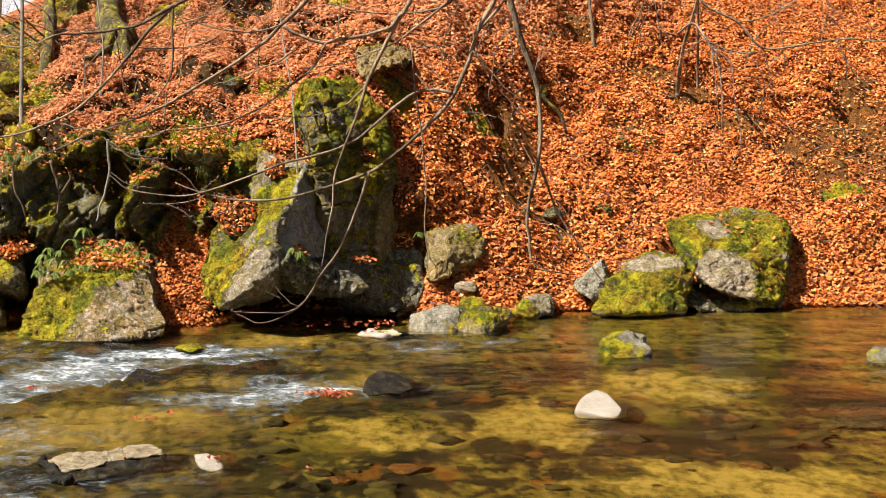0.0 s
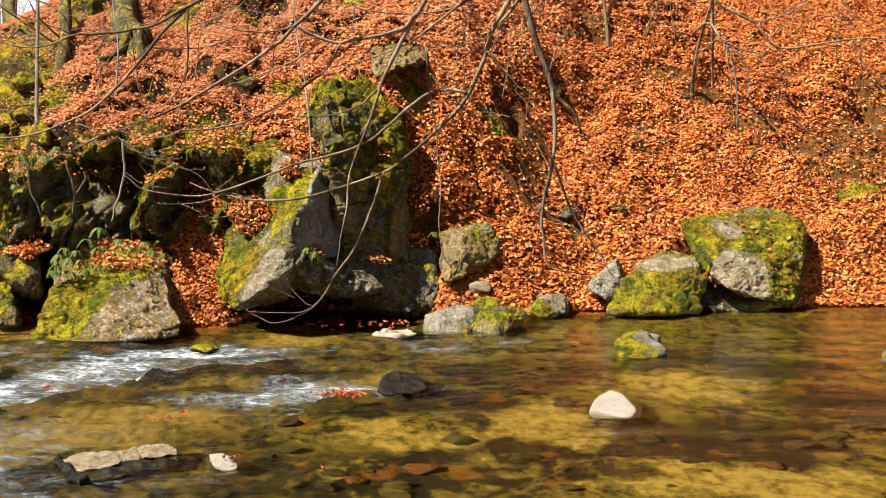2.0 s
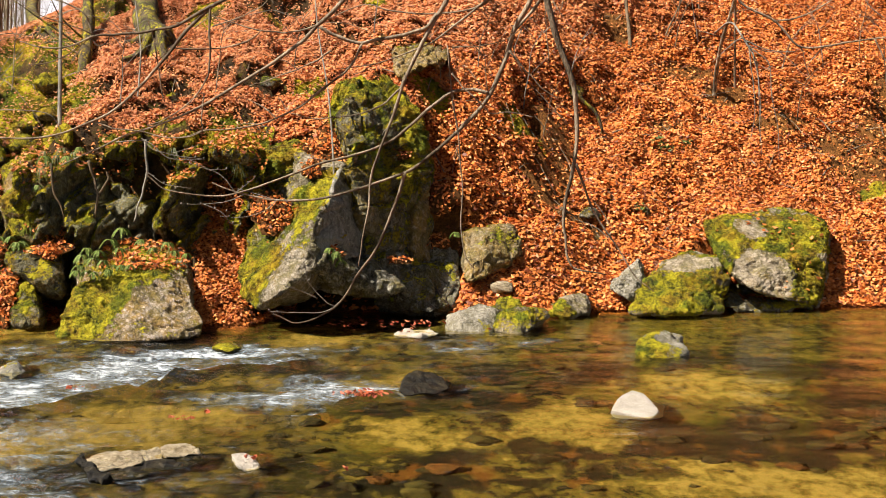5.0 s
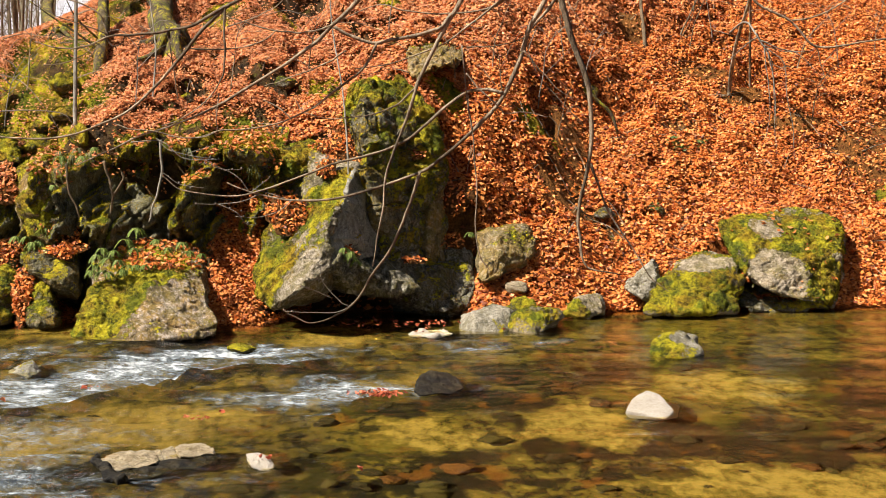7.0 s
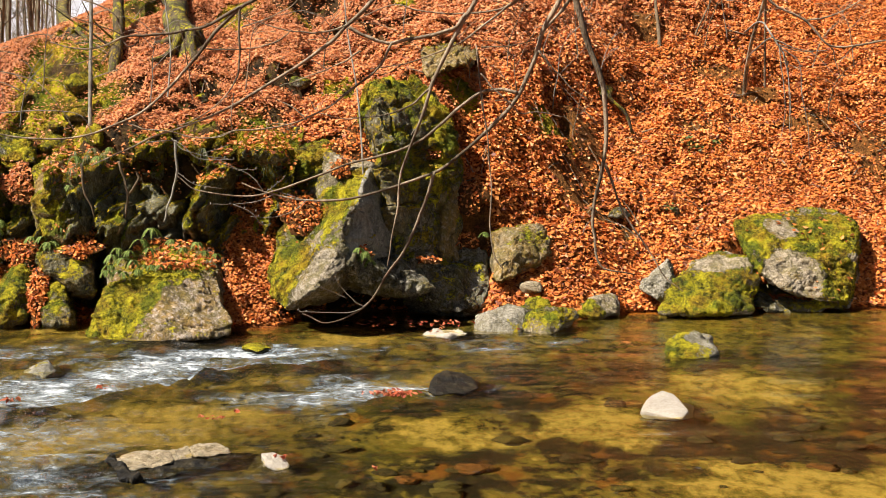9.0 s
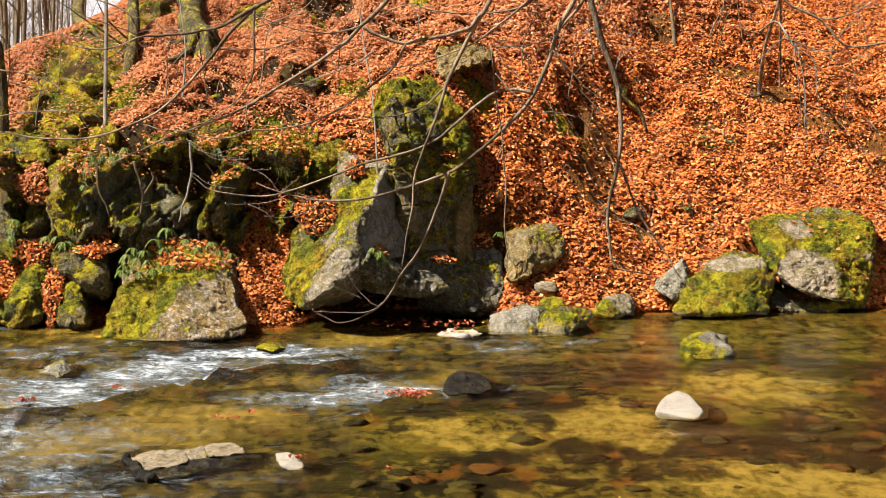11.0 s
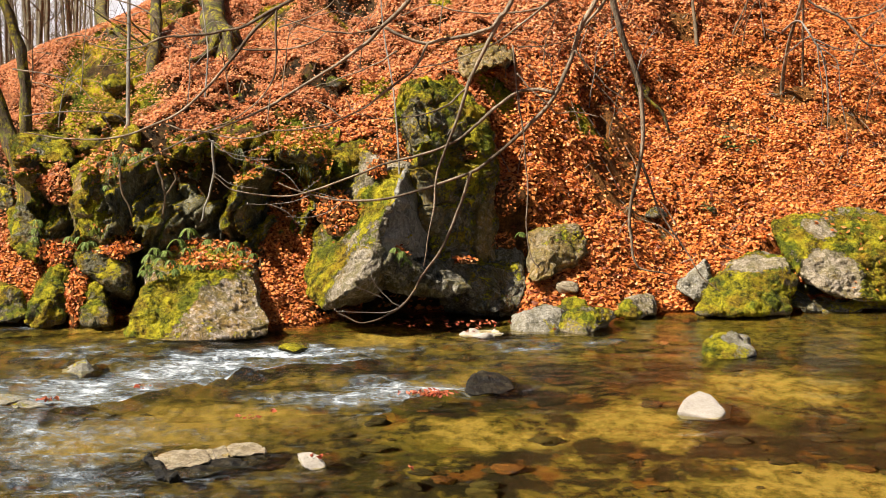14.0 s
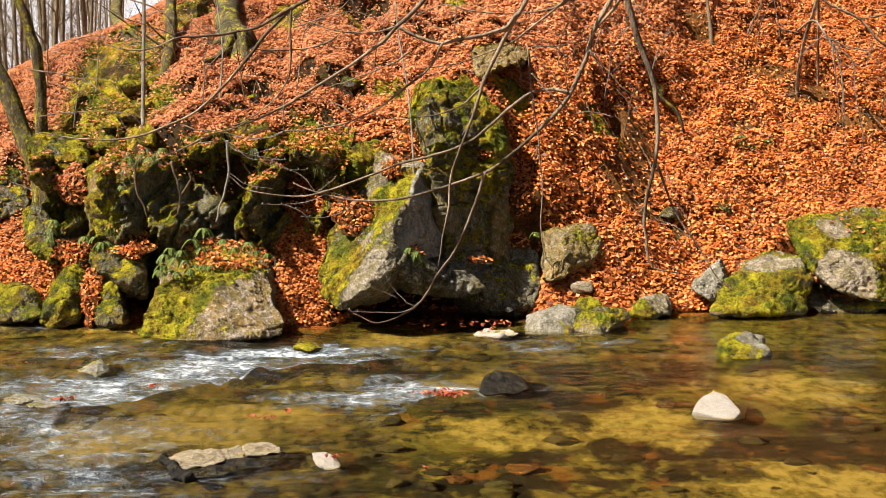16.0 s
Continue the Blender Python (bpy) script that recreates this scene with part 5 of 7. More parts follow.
def leaves_on(labels, per_m2, up, box, name, label, size=(0.036, 0.062), material=litter_mat):
    """Leaves lying on the upward faces of stones, inside a box of the plan (x0, x1, y0, y1, z0, z1)."""
    P, N = [], []
    for text in labels:
        V, T = ROCKS[text]
        a, b, c = V[T[:, 0]], V[T[:, 1]], V[T[:, 2]]
        f = np.cross(b - a, c - a)
        area = np.linalg.norm(f, axis=1) / 2
        f = f / np.maximum(2 * area, 1e-12)[:, None]
        mid = (a + b + c) / 3
        n = fbm(mid[:, 0] * 2.5, mid[:, 1] * 2.5, mid[:, 2] * 2.5, 3, 15)
        ok = (f[:, 2] > up + 0.25 * n) & (mid[:, 0] > box[0]) & (mid[:, 0] < box[1]) & (mid[:, 1] > box[2]) & (mid[:, 1] < box[3]) & (mid[:, 2] > box[4]) & (mid[:, 2] < box[5])
        w = area * ok
        k = int(w.sum() * per_m2)
        if not k:
            continue
        i = rng.choice(len(T), k, p=w / w.sum())
        r = rng.uniform(0, 1, (k, 2))
        r = np.where(r.sum(1, keepdims=True) > 1, 1 - r, r)
        P.append(a[i] + r[:, :1] * (b[i] - a[i]) + r[:, 1:] * (c[i] - a[i]))
        N.append(f[i])
    if P:
        V, T = leaves(np.concatenate(P), np.concatenate(N), rng, size, lift=0.03)
        thing(name, mesh_from(name, V, T, False), material, label, "fallen leaves", kind="stuff")


ANY = (-50, 50, 0, 50, 0.02, 50)
TOP_OF = "ochre and grey boulder with mossy flanks at the water's edge"
leaves_on([TOP_OF], 750, 0.45, ((-3.164, 16.2, 0.688)[0], (-2.274, 16.2, 0.688)[0], 15.85, 17, 0.55, 5), "leaf_drift", "brown leaves lying on a boulder's mossy top")
leaves_on(["crag"], 600, 0.78, (-50, 50, 0, 50, 1.35, 5), "leaf_drift", "brown leaves caught on mossy rock ledges")
leaves_on(["large boulder with bright green moss over bare grey stone"], 90, 0.8, ANY, "leaf_drift", "a few brown leaves on a boulder's top")


def leaf_pocket(at, wide, high, slope, count, seed, label):
    """A heap of leaves lodged in a hollow: a low mound of soil with leaves over it."""
    g = np.random.default_rng(seed)
    root = thing("leaf_pocket", None, None, label, "fallen leaves")
    c = np.array(at)
    e1, e2 = np.array([1.0, 0, 0]), np.array([0, math.cos(radians(slope)), math.sin(radians(slope))])
    n = np.cross(e1, e2)
    k = 14
    R, TH = np.meshgrid(np.linspace(0, 1, 7), np.linspace(0, 2 * np.pi, k, endpoint=False), indexing="ij")
    wob = 1 + 0.5 * fbm(np.cos(TH) * 1.5 + seed, np.sin(TH) * 1.5, 0, 2, seed)
    up = 0.15 * min(wide, high) * (1 - R**2) - 0.25 * R**2 * min(wide, high)
    V = c + (R * np.cos(TH) * wide * wob)[..., None] * e1 + (R * np.sin(TH) * high * wob)[..., None] * e2 + up[..., None] * n
    i = np.arange(7 * k).reshape(7, k)
    j = np.roll(i, -1, axis=1)
    part("soil", mesh_from("soil", V.reshape(-1, 3), np.stack([i[:-1], i[1:], j[1:], j[:-1]], -1).reshape(-1, 4)), soil_mat, root)
    count *= 3
    rr, th = np.sqrt(g.uniform(0, 1, count)) * np.where(g.uniform(0, 1, count) < 0.12, 1.35, 1.0), g.uniform(0, 2 * np.pi, count)
    wob = 1 + 0.5 * fbm(np.cos(th) * 1.5 + seed, np.sin(th) * 1.5, 0, 2, seed)
    up = 0.15 * min(wide, high) * (1 - rr**2) - 0.2 * rr**2 * min(wide, high)
    P = c + (rr * np.cos(th) * wide * wob)[:, None] * e1 + (rr * np.sin(th) * high * wob)[:, None] * e2 + up[:, None] * n
    V, T = leaves(P, np.tile(n, (count, 1)), g, (0.03, 0.052), 0.6, 0.04)
    tagged(part("leaves", mesh_from("leaves", V, T, False), litter_mat, root), kind="stuff")


leaf_pocket((-1.506, 16.35, 1.113), 0.22, 0.22, 50, 90, 1, "brown leaves lodged on a ledge of the outcrop")
leaf_pocket((-0.881, 15.85, 0.737), 0.14, 0.09, 30, 40, 2, "small clump of leaves beside a fern on the outcrop")
leaf_pocket((-3.702, 16.38, 0.812), 0.16, 0.2, 50, 70, 3, "brown leaves lodged between mossy rocks")
leaf_pocket((-3.833, 16.36, 1.039), 0.1, 0.2, 55, 45, 4, "brown leaves lodged on a mossy rock")
leaf_pocket((-4.387, 16.75, 1.373), 0.2, 0.22, 52, 110, 11, "brown leaves lodged beside a mossy trunk")
leaf_pocket((-4.265, 16.35, 0.685), 0.24, 0.2, 45, 110, 12, "brown leaves heaped between mossy rocks")
leaf_pocket((-4.012, 16, 0.32), 0.15, 0.34, 62, 110, 13, "brown leaves spilling between rocks to the water")
leaf_pocket((-3.625, 16.1, 0.725), 0.18, 0.1, 40, 60, 14, "brown leaves lodged on a mossy ledge")
leaf_pocket((-1.1, 16.6, 1.505), 0.12, 0.14, 50, 25, 6, "a few leaves lodged on the outcrop's moss")
leaf_pocket((-0.294, 17.6, 1.793), 0.2, 0.12, 40, 60, 7, "brown leaves lodged behind the outcrop's crown")
leaf_pocket((0.166, 17.15, 0.747), 0.12, 0.1, 45, 30, 15, "brown leaves caught beside an upright rib of rock")
leaf_pocket((-0.235, 16.42, 0.6), 0.14, 0.05, 25, 18, 16, "a few brown leaves on a dark ledge of rock")
leaf_pocket((-0.215, 17.15, 1.67), 0.13, 0.1, 45, 26, 17, "brown leaves lodged on the outcrop's shaded shoulder")
leaf_pocket((0.226, 17.3, 1.21), 0.16, 0.16, 55, 40, 18, "brown leaves lying in a steep earthy hollow")
leaf_pocket((-1.02, 17.15, 1.71), 0.26, 0.2, 45, 90, 19, "brown leaves drifted against the outcrop's crown")
leaf_pocket((-0.93, 17.4, 1.98), 0.2, 0.2, 48, 70, 20, "brown leaves drifted against the outcrop's crown")
leaf_pocket((-1.33, 17.2, 1.57), 0.24, 0.1, 40, 60, 21, "brown leaves lying along the outcrop's mossy shoulder")

# ---- the bare tree that hangs over the stream ----
tree = thing("overhanging_tree", None, None, "bare tree with long drooping branches reaching over the stream", "tree")
tx, ty = 5.2, 1.5
tz = float(ground_z(tx, ty))
tree.location = (0, 0, 0)
V, T = tube([(tx, ty, tz - 0.3), (tx - 0.05, ty + 0.1, tz + 1.5), (tx, ty + 0.3, tz + 4), (tx + 0.1, ty + 0.4, tz + 7)], 0.2, 0.1, 12, 6, 1, 0.03, 0.5)
part("trunk", mesh_from("trunk", V, T), bark_dark, tree)
HUB = (0.57, 6.05, 4.43)
LIMB_A = [(tx, ty + 0.25, tz + 3.2), (tx - 0.6, 3.0, 5.4), (3.0, 4.2, 5.8), HUB]
V, T = tube(LIMB_A, 0.05, 0.025, 9, 8, 2, 0.02)
limb = part("limb", mesh_from("limb", V, T), bark_dark, tree)
FORK = (-0.21, 5.96, 4.05)
SIDE = (-0.92, 5.7, 3.46)
V, T = tube([LIMB_A[2], (1.2, 5.6, 5.2), FORK, SIDE], 0.03, 0.012, 8, 8, 3, 0.015)
limb_left = part("limb", mesh_from("limb", V, T), bark_dark, tree)
RIGHT = (1.13, 5.96, 3.46)
V, T = tube([LIMB_A[2], (2.0, 5.3, 4.8), RIGHT], 0.025, 0.01, 8, 8, 4, 0.015)
limb_right = part("limb", mesh_from("limb", V, T), bark_dark, tree)


def bough(points, r0, r1, parent, seed, material=None, name="branch", wobble=0.012):
    V, T = tube(points, r0 * 0.45, r1 * 0.49, 6, 6, seed, wobble * 0.42)
    return part(name, mesh_from(name, V, T), material or bark_dark, parent)


b = bough([HUB] + [(0.398, 5.712, 2.598), (0.322, 5.712, 2.445), (0.283, 5.712, 2.329), (0.235, 5.712, 2.223), (0.167, 5.712, 2.126), (0.07, 5.712, 2.043), (-0.027, 5.712, 1.965), (-0.125, 5.712, 1.922), (-0.242, 5.712, 1.887), (-0.36, 5.712, 1.859), (-0.477, 5.712, 1.853), (-0.594, 5.712, 1.869), (-0.653, 5.712, 1.887), (-0.721, 5.712, 1.918)], 0.022, 0.005, limb, 51)
MAIN = b
bough([(0.231, 5.712, 2.223), (0.167, 5.712, 2.237), (0.109, 5.712, 2.223), (0.031, 5.712, 2.175), (-0.047, 5.712, 2.107), (-0.125, 5.712, 2.049), (-0.242, 5.712, 2.01), (-0.359, 5.712, 1.98), (-0.457, 5.712, 1.941), (-0.555, 5.712, 1.906), (-0.672, 5.712, 1.873), (-0.79, 5.712, 1.873), (-0.887, 5.712, 1.893), (-0.945, 5.712, 1.941)], 0.016, 0.004, tree, 52)
b = bough([(-0.055, 5.712, 1.953), (-0.096, 5.712, 1.824), (-0.165, 5.712, 1.667), (-0.224, 5.712, 1.588), (-0.273, 5.712, 1.509), (-0.342, 5.712, 1.45), (-0.441, 5.712, 1.426), (-0.519, 5.712, 1.459)], 0.014, 0.004, tree, 53)
bough([(-0.299, 5.712, 1.479), (-0.322, 5.712, 1.499), (-0.362, 5.712, 1.529), (-0.391, 5.712, 1.578), (-0.406, 5.712, 1.631)], 0.006, 0.002, b, 54, bark_pale, "twig")
bough([(-0.283, 5.712, 1.499), (-0.332, 5.712, 1.465), (-0.421, 5.712, 1.459), (-0.529, 5.712, 1.469)], 0.006, 0.002, b, 55, bark_pale, "twig")
bough([(-0.362, 5.712, 1.513), (-0.42, 5.712, 1.539), (-0.469, 5.712, 1.552)], 0.004, 0.002, b, 55, bark_pale, "twig")
b = bough([HUB] + [(0.436, 5.964, 2.636), (0.477, 5.964, 2.456), (0.529, 5.964, 2.295), (0.556, 5.964, 2.194), (0.561, 5.964, 2.072), (0.552, 5.964, 1.95), (0.523, 5.964, 1.828), (0.52, 5.964, 1.705), (0.535, 5.964, 1.613), (0.566, 5.964, 1.586), (0.668, 5.964, 1.573)], 0.032, 0.005, limb, 56)
bough([(0.558, 5.964, 1.971), (0.583, 5.964, 1.91), (0.625, 5.964, 1.797), (0.708, 5.964, 1.684), (0.781, 5.964, 1.561), (0.843, 5.964, 1.505)], 0.013, 0.003, b, 57, None, "twig")
bough([(0.533, 5.964, 1.869), (0.523, 5.964, 1.828), (0.498, 5.964, 1.791)], 0.006, 0.003, b, 58, None, "twig")
bough([HUB] + [(0.446, 5.838, 2.607), (0.397, 5.838, 2.519), (0.348, 5.838, 2.46), (0.309, 5.838, 2.411)], 0.02, 0.006, limb, 57)
b = bough([FORK] + [(0.096, 5.586, 2.571), (0.04, 5.586, 2.462), (0.002, 5.586, 2.383), (-0.055, 5.586, 2.261), (-0.093, 5.586, 2.156), (-0.126, 5.586, 2.061), (-0.16, 5.586, 1.966), (-0.18, 5.586, 1.851), (-0.199, 5.586, 1.736), (-0.213, 5.586, 1.64)], 0.022, 0.004, limb_left, 59)
bough([(0.053, 5.586, 2.487), (0.021, 5.586, 2.449), (-0.036, 5.586, 2.421), (-0.121, 5.586, 2.402), (-0.197, 5.586, 2.394), (-0.273, 5.586, 2.409), (-0.339, 5.586, 2.443)], 0.014, 0.012, tree, 60)
bough([(-0.065, 5.586, 2.242), (-0.122, 5.586, 2.194), (-0.179, 5.586, 2.16), (-0.255, 5.586, 2.141), (-0.35, 5.586, 2.141), (-0.445, 5.586, 2.156)], 0.008, 0.003, tree, 60, None, "branch")
b = bough([FORK] + [(-0.233, 5.544, 2.577), (-0.285, 5.544, 2.503), (-0.346, 5.544, 2.447), (-0.44, 5.544, 2.359), (-0.573, 5.544, 2.273), (-0.725, 5.544, 2.181), (-0.858, 5.544, 2.125), (-0.991, 5.544, 2.081), (-1.105, 5.544, 2.025), (-1.201, 5.544, 1.983)], 0.02, 0.004, limb_left, 61)
bough([(-0.197, 5.586, 2.391), (-0.235, 5.586, 2.317), (-0.312, 5.586, 2.251), (-0.407, 5.586, 2.175), (-0.522, 5.586, 2.128), (-0.655, 5.586, 2.099), (-0.731, 5.586, 2.096), (-0.808, 5.586, 2.071), (-0.903, 5.586, 2.08)], 0.011, 0.003, tree, 62)
bough([(-0.338, 5.544, 2.449), (-0.384, 5.544, 2.434), (-0.421, 5.544, 2.428), (-0.496, 5.544, 2.425), (-0.571, 5.544, 2.438), (-0.646, 5.544, 2.46), (-0.721, 5.544, 2.49)], 0.009, 0.003, b, 63, None, "twig")
bough([(-0.299, 5.544, 2.363), (-0.346, 5.544, 2.329), (-0.422, 5.544, 2.298), (-0.535, 5.544, 2.26), (-0.573, 5.544, 2.247)], 0.007, 0.003, b, 64, None, "twig")
b = bough([SIDE] + [(-0.598, 5.46, 2.572), (-0.692, 5.46, 2.498), (-0.767, 5.46, 2.425), (-0.823, 5.46, 2.357), (-0.917, 5.46, 2.25), (-1.012, 5.46, 2.167), (-1.105, 5.46, 2.12), (-1.218, 5.46, 2.081), (-1.348, 5.46, 2.072), (-1.46, 5.46, 2.083), (-1.534, 5.46, 2.098)], 0.018, 0.004, limb_left, 65)
bough([(-0.688, 5.46, 2.504), (-0.803, 5.46, 2.443), (-0.915, 5.46, 2.419), (-1.008, 5.46, 2.407), (-1.072, 5.46, 2.407), (-1.147, 5.46, 2.375), (-1.231, 5.46, 2.37), (-1.314, 5.46, 2.388)], 0.013, 0.004, b, 66, None, "twig")
bough([(-1.072, 5.46, 2.408), (-1.09, 5.46, 2.453), (-1.108, 5.46, 2.489), (-1.172, 5.46, 2.517), (-1.264, 5.46, 2.544), (-1.374, 5.46, 2.599)], 0.008, 0.004, b, 67, None, "twig")
bough([(-1.082, 5.46, 2.41), (-1.06, 5.46, 2.379), (-1.03, 5.46, 2.383), (-1.013, 5.46, 2.412)], 0.006, 0.003, b, 68, None, "twig")
bough([(-0.69, 5.46, 2.504), (-0.691, 5.46, 2.416), (-0.696, 5.46, 2.324), (-0.713, 5.46, 2.25), (-0.77, 5.46, 2.185), (-0.845, 5.46, 2.135), (-0.901, 5.46, 2.111)], 0.010, 0.003, b, 69, None, "twig")
bough([(-0.713, 5.46, 2.222), (-0.718, 5.46, 2.157), (-0.726, 5.46, 2.092)], 0.006, 0.003, b, 70, None, "twig")
bough([(-0.823, 5.46, 2.37), (-0.73, 5.46, 2.364), (-0.638, 5.46, 2.37), (-0.563, 5.46, 2.394), (-0.517, 5.46, 2.43)], 0.006, 0.003, b, 71, None, "twig")
bough([(-1.077, 5.46, 2.13), (-1.013, 5.46, 2.105), (-0.92, 5.46, 2.092), (-0.827, 5.46, 2.072), (-0.752, 5.46, 2.078), (-0.719, 5.46, 2.098)], 0.006, 0.003, b, 72, None, "twig")
bough([FORK] + [(0.242, 5.67, 2.567), (0.184, 5.67, 2.51), (0.127, 5.67, 2.458), (0.031, 5.67, 2.395), (-0.046, 5.67, 2.361), (-0.162, 5.67, 2.325), (-0.277, 5.67, 2.309)], 0.012, 0.003, limb_left, 73)
bough([(0.261, 5.67, 2.567), (0.213, 5.67, 2.523), (0.127, 5.67, 2.497), (-0.008, 5.67, 2.489), (-0.123, 5.67, 2.504), (-0.18, 5.67, 2.523), (-0.238, 5.67, 2.51), (-0.334, 5.67, 2.462)], 0.009, 0.003, tree, 74)
bough([(0.088, 5.628, 2.385), (0.107, 5.628, 2.194), (0.123, 5.628, 2.08), (0.137, 5.628, 1.907), (0.137, 5.628, 1.772), (0.151, 5.628, 1.675), (0.176, 5.628, 1.622)], 0.006, 0.004, tree, 75)
bough([(0.104, 5.67, 2.29), (0.147, 5.67, 2.242), (0.195, 5.67, 2.194), (0.234, 5.67, 2.16), (0.301, 5.67, 2.156), (0.388, 5.67, 2.146)], 0.007, 0.003, tree, 76)
bough([(0.3, 5.67, 2.367), (0.358, 5.67, 2.3), (0.417, 5.67, 2.242), (0.475, 5.67, 2.204)], 0.007, 0.003, tree, 77)
for k, (pts, r0) in enumerate([([(-1.578, 5.502, 2.306), (-1.466, 5.502, 2.288), (-1.373, 5.502, 2.258), (-1.3, 5.502, 2.185), (-1.242, 5.502, 2.086)], 0.007), ([(-1.545, 5.502, 2.148), (-1.469, 5.502, 2.157), (-1.357, 5.502, 2.163), (-1.226, 5.502, 2.146), (-1.186, 5.502, 2.079)], 0.006), ([(-1.287, 5.46, 2.313), (-1.213, 5.46, 2.32), (-1.148, 5.46, 2.351), (-1.076, 5.46, 2.407)], 0.006), ([(-0.683, 5.46, 2.438), (-0.581, 5.46, 2.471), (-0.525, 5.46, 2.508), (-0.479, 5.46, 2.553)], 0.006), ([(-1.019, 5.544, 2.059), (-0.915, 5.544, 2.059), (-0.841, 5.544, 2.006), (-0.727, 5.544, 2.004)], 0.005), ([(0.104, 5.67, 2.378), (0.185, 5.67, 2.382), (0.281, 5.67, 2.401), (0.342, 5.67, 2.443)], 0.006), ([(0.29, 5.67, 2.434), (0.252, 5.67, 2.367), (0.223, 5.67, 2.309)], 0.004), ([(0.342, 5.67, 2.439), (0.32, 5.67, 2.367), (0.349, 5.67, 2.29)], 0.004), ([(0.397, 5.796, 2.145), (0.433, 5.796, 2.096), (0.459, 5.796, 2.052)], 0.005), ([(0.437, 5.712, 2.56), (0.476, 5.712, 2.503), (0.491, 5.712, 2.579)], 0.005), ([(1.544, 5.88, 2.58), (1.605, 5.88, 2.521), (1.676, 5.88, 2.472), (1.807, 5.88, 2.432)], 0.006), ([(0.911, 5.838, 2.568), (0.902, 5.838, 2.49), (0.848, 5.838, 2.399)], 0.005), ([(-0.534, 5.544, 2.427), (-0.572, 5.544, 2.397), (-0.629, 5.544, 2.374)], 0.005), ([(-0.424, 5.586, 2.477), (-0.5, 5.586, 2.496), (-0.575, 5.586, 2.481)], 0.004), ([(-1.072, 5.46, 2.412), (-1.155, 5.46, 2.443), (-1.247, 5.46, 2.471), (-1.338, 5.46, 2.535)], 0.006), ([(-0.159, 5.586, 2.323), (-0.216, 5.586, 2.289), (-0.273, 5.586, 2.293)], 0.004), ([(-0.131, 5.586, 2.08), (-0.112, 5.586, 2.109), (-0.074, 5.586, 2.128)], 0.004), ([(0.109, 5.712, 2.223), (0.113, 5.712, 2.155), (0.129, 5.712, 2.078)], 0.004)]):
    bough(pts, r0, 0.002, tree, 130 + k, (None, bark_pale, bark_brown)[k % 3], "twig", 0.008)
# fine twigs with buds at the branch ends
for k, (pts, r) in enumerate([([(-0.643, 5.712, 1.883), (-0.672, 5.712, 1.922), (-0.711, 5.712, 1.951), (-0.749, 5.712, 1.965), (-0.798, 5.712, 1.98)], 0.004), ([(-0.614, 5.712, 1.873), (-0.673, 5.712, 1.848), (-0.751, 5.712, 1.84), (-0.829, 5.712, 1.84)], 0.004), ([(-0.497, 5.712, 1.855), (-0.546, 5.712, 1.814), (-0.614, 5.712, 1.795), (-0.693, 5.712, 1.795)], 0.004), ([(-0.751, 5.712, 1.84), (-0.692, 5.712, 1.814), (-0.654, 5.712, 1.775), (-0.624, 5.712, 1.769)], 0.004), ([(-0.945, 5.712, 1.951), (-0.887, 5.712, 1.912), (-0.789, 5.712, 1.893)], 0.004), ([(-0.846, 5.712, 2.01), (-0.788, 5.712, 1.99), (-0.73, 5.712, 1.961), (-0.671, 5.712, 1.961)], 0.003), ([(-0.962, 5.712, 2.068), (-0.924, 5.712, 2.029), (-0.846, 5.712, 2.01), (-0.749, 5.712, 1.996)], 0.004), ([(-0.856, 5.712, 2.016), (-0.807, 5.712, 2.029), (-0.768, 5.712, 2.043)], 0.003), ([(-0.653, 5.712, 1.873), (-0.613, 5.712, 1.902), (-0.574, 5.712, 1.932)], 0.003), ([(-0.633, 5.712, 1.893), (-0.555, 5.712, 1.873), (-0.516, 5.712, 1.859)], 0.004)]):
    bough(pts, r, 0.0018, MAIN, 80 + k, bark_pale, "twig", 0.006)
b = bough([RIGHT] + [(1.106, 5.88, 2.571), (1.258, 5.88, 2.476), (1.339, 5.88, 2.389), (1.439, 5.88, 2.391), (1.538, 5.88, 2.413), (1.658, 5.88, 2.422), (1.778, 5.88, 2.409), (1.948, 5.88, 2.393)], 0.011, 0.005, limb_right, 91)
bough([(1.258, 5.88, 2.48), (1.347, 5.88, 2.496), (1.445, 5.88, 2.547), (1.504, 5.88, 2.59)], 0.008, 0.004, b, 92, None, "twig")
bough([(1.345, 5.88, 2.385), (1.36, 5.88, 2.333), (1.382, 5.88, 2.264)], 0.006, 0.002, b, 93, None, "twig")
bough([(1.608, 5.88, 2.417), (1.639, 5.88, 2.353), (1.681, 5.88, 2.284), (1.732, 5.88, 2.244)], 0.007, 0.003, b, 94, None, "twig")
bough([(1.429, 5.88, 2.389), (1.39, 5.88, 2.353), (1.37, 5.88, 2.323)], 0.006, 0.002, b, 95, None, "twig")

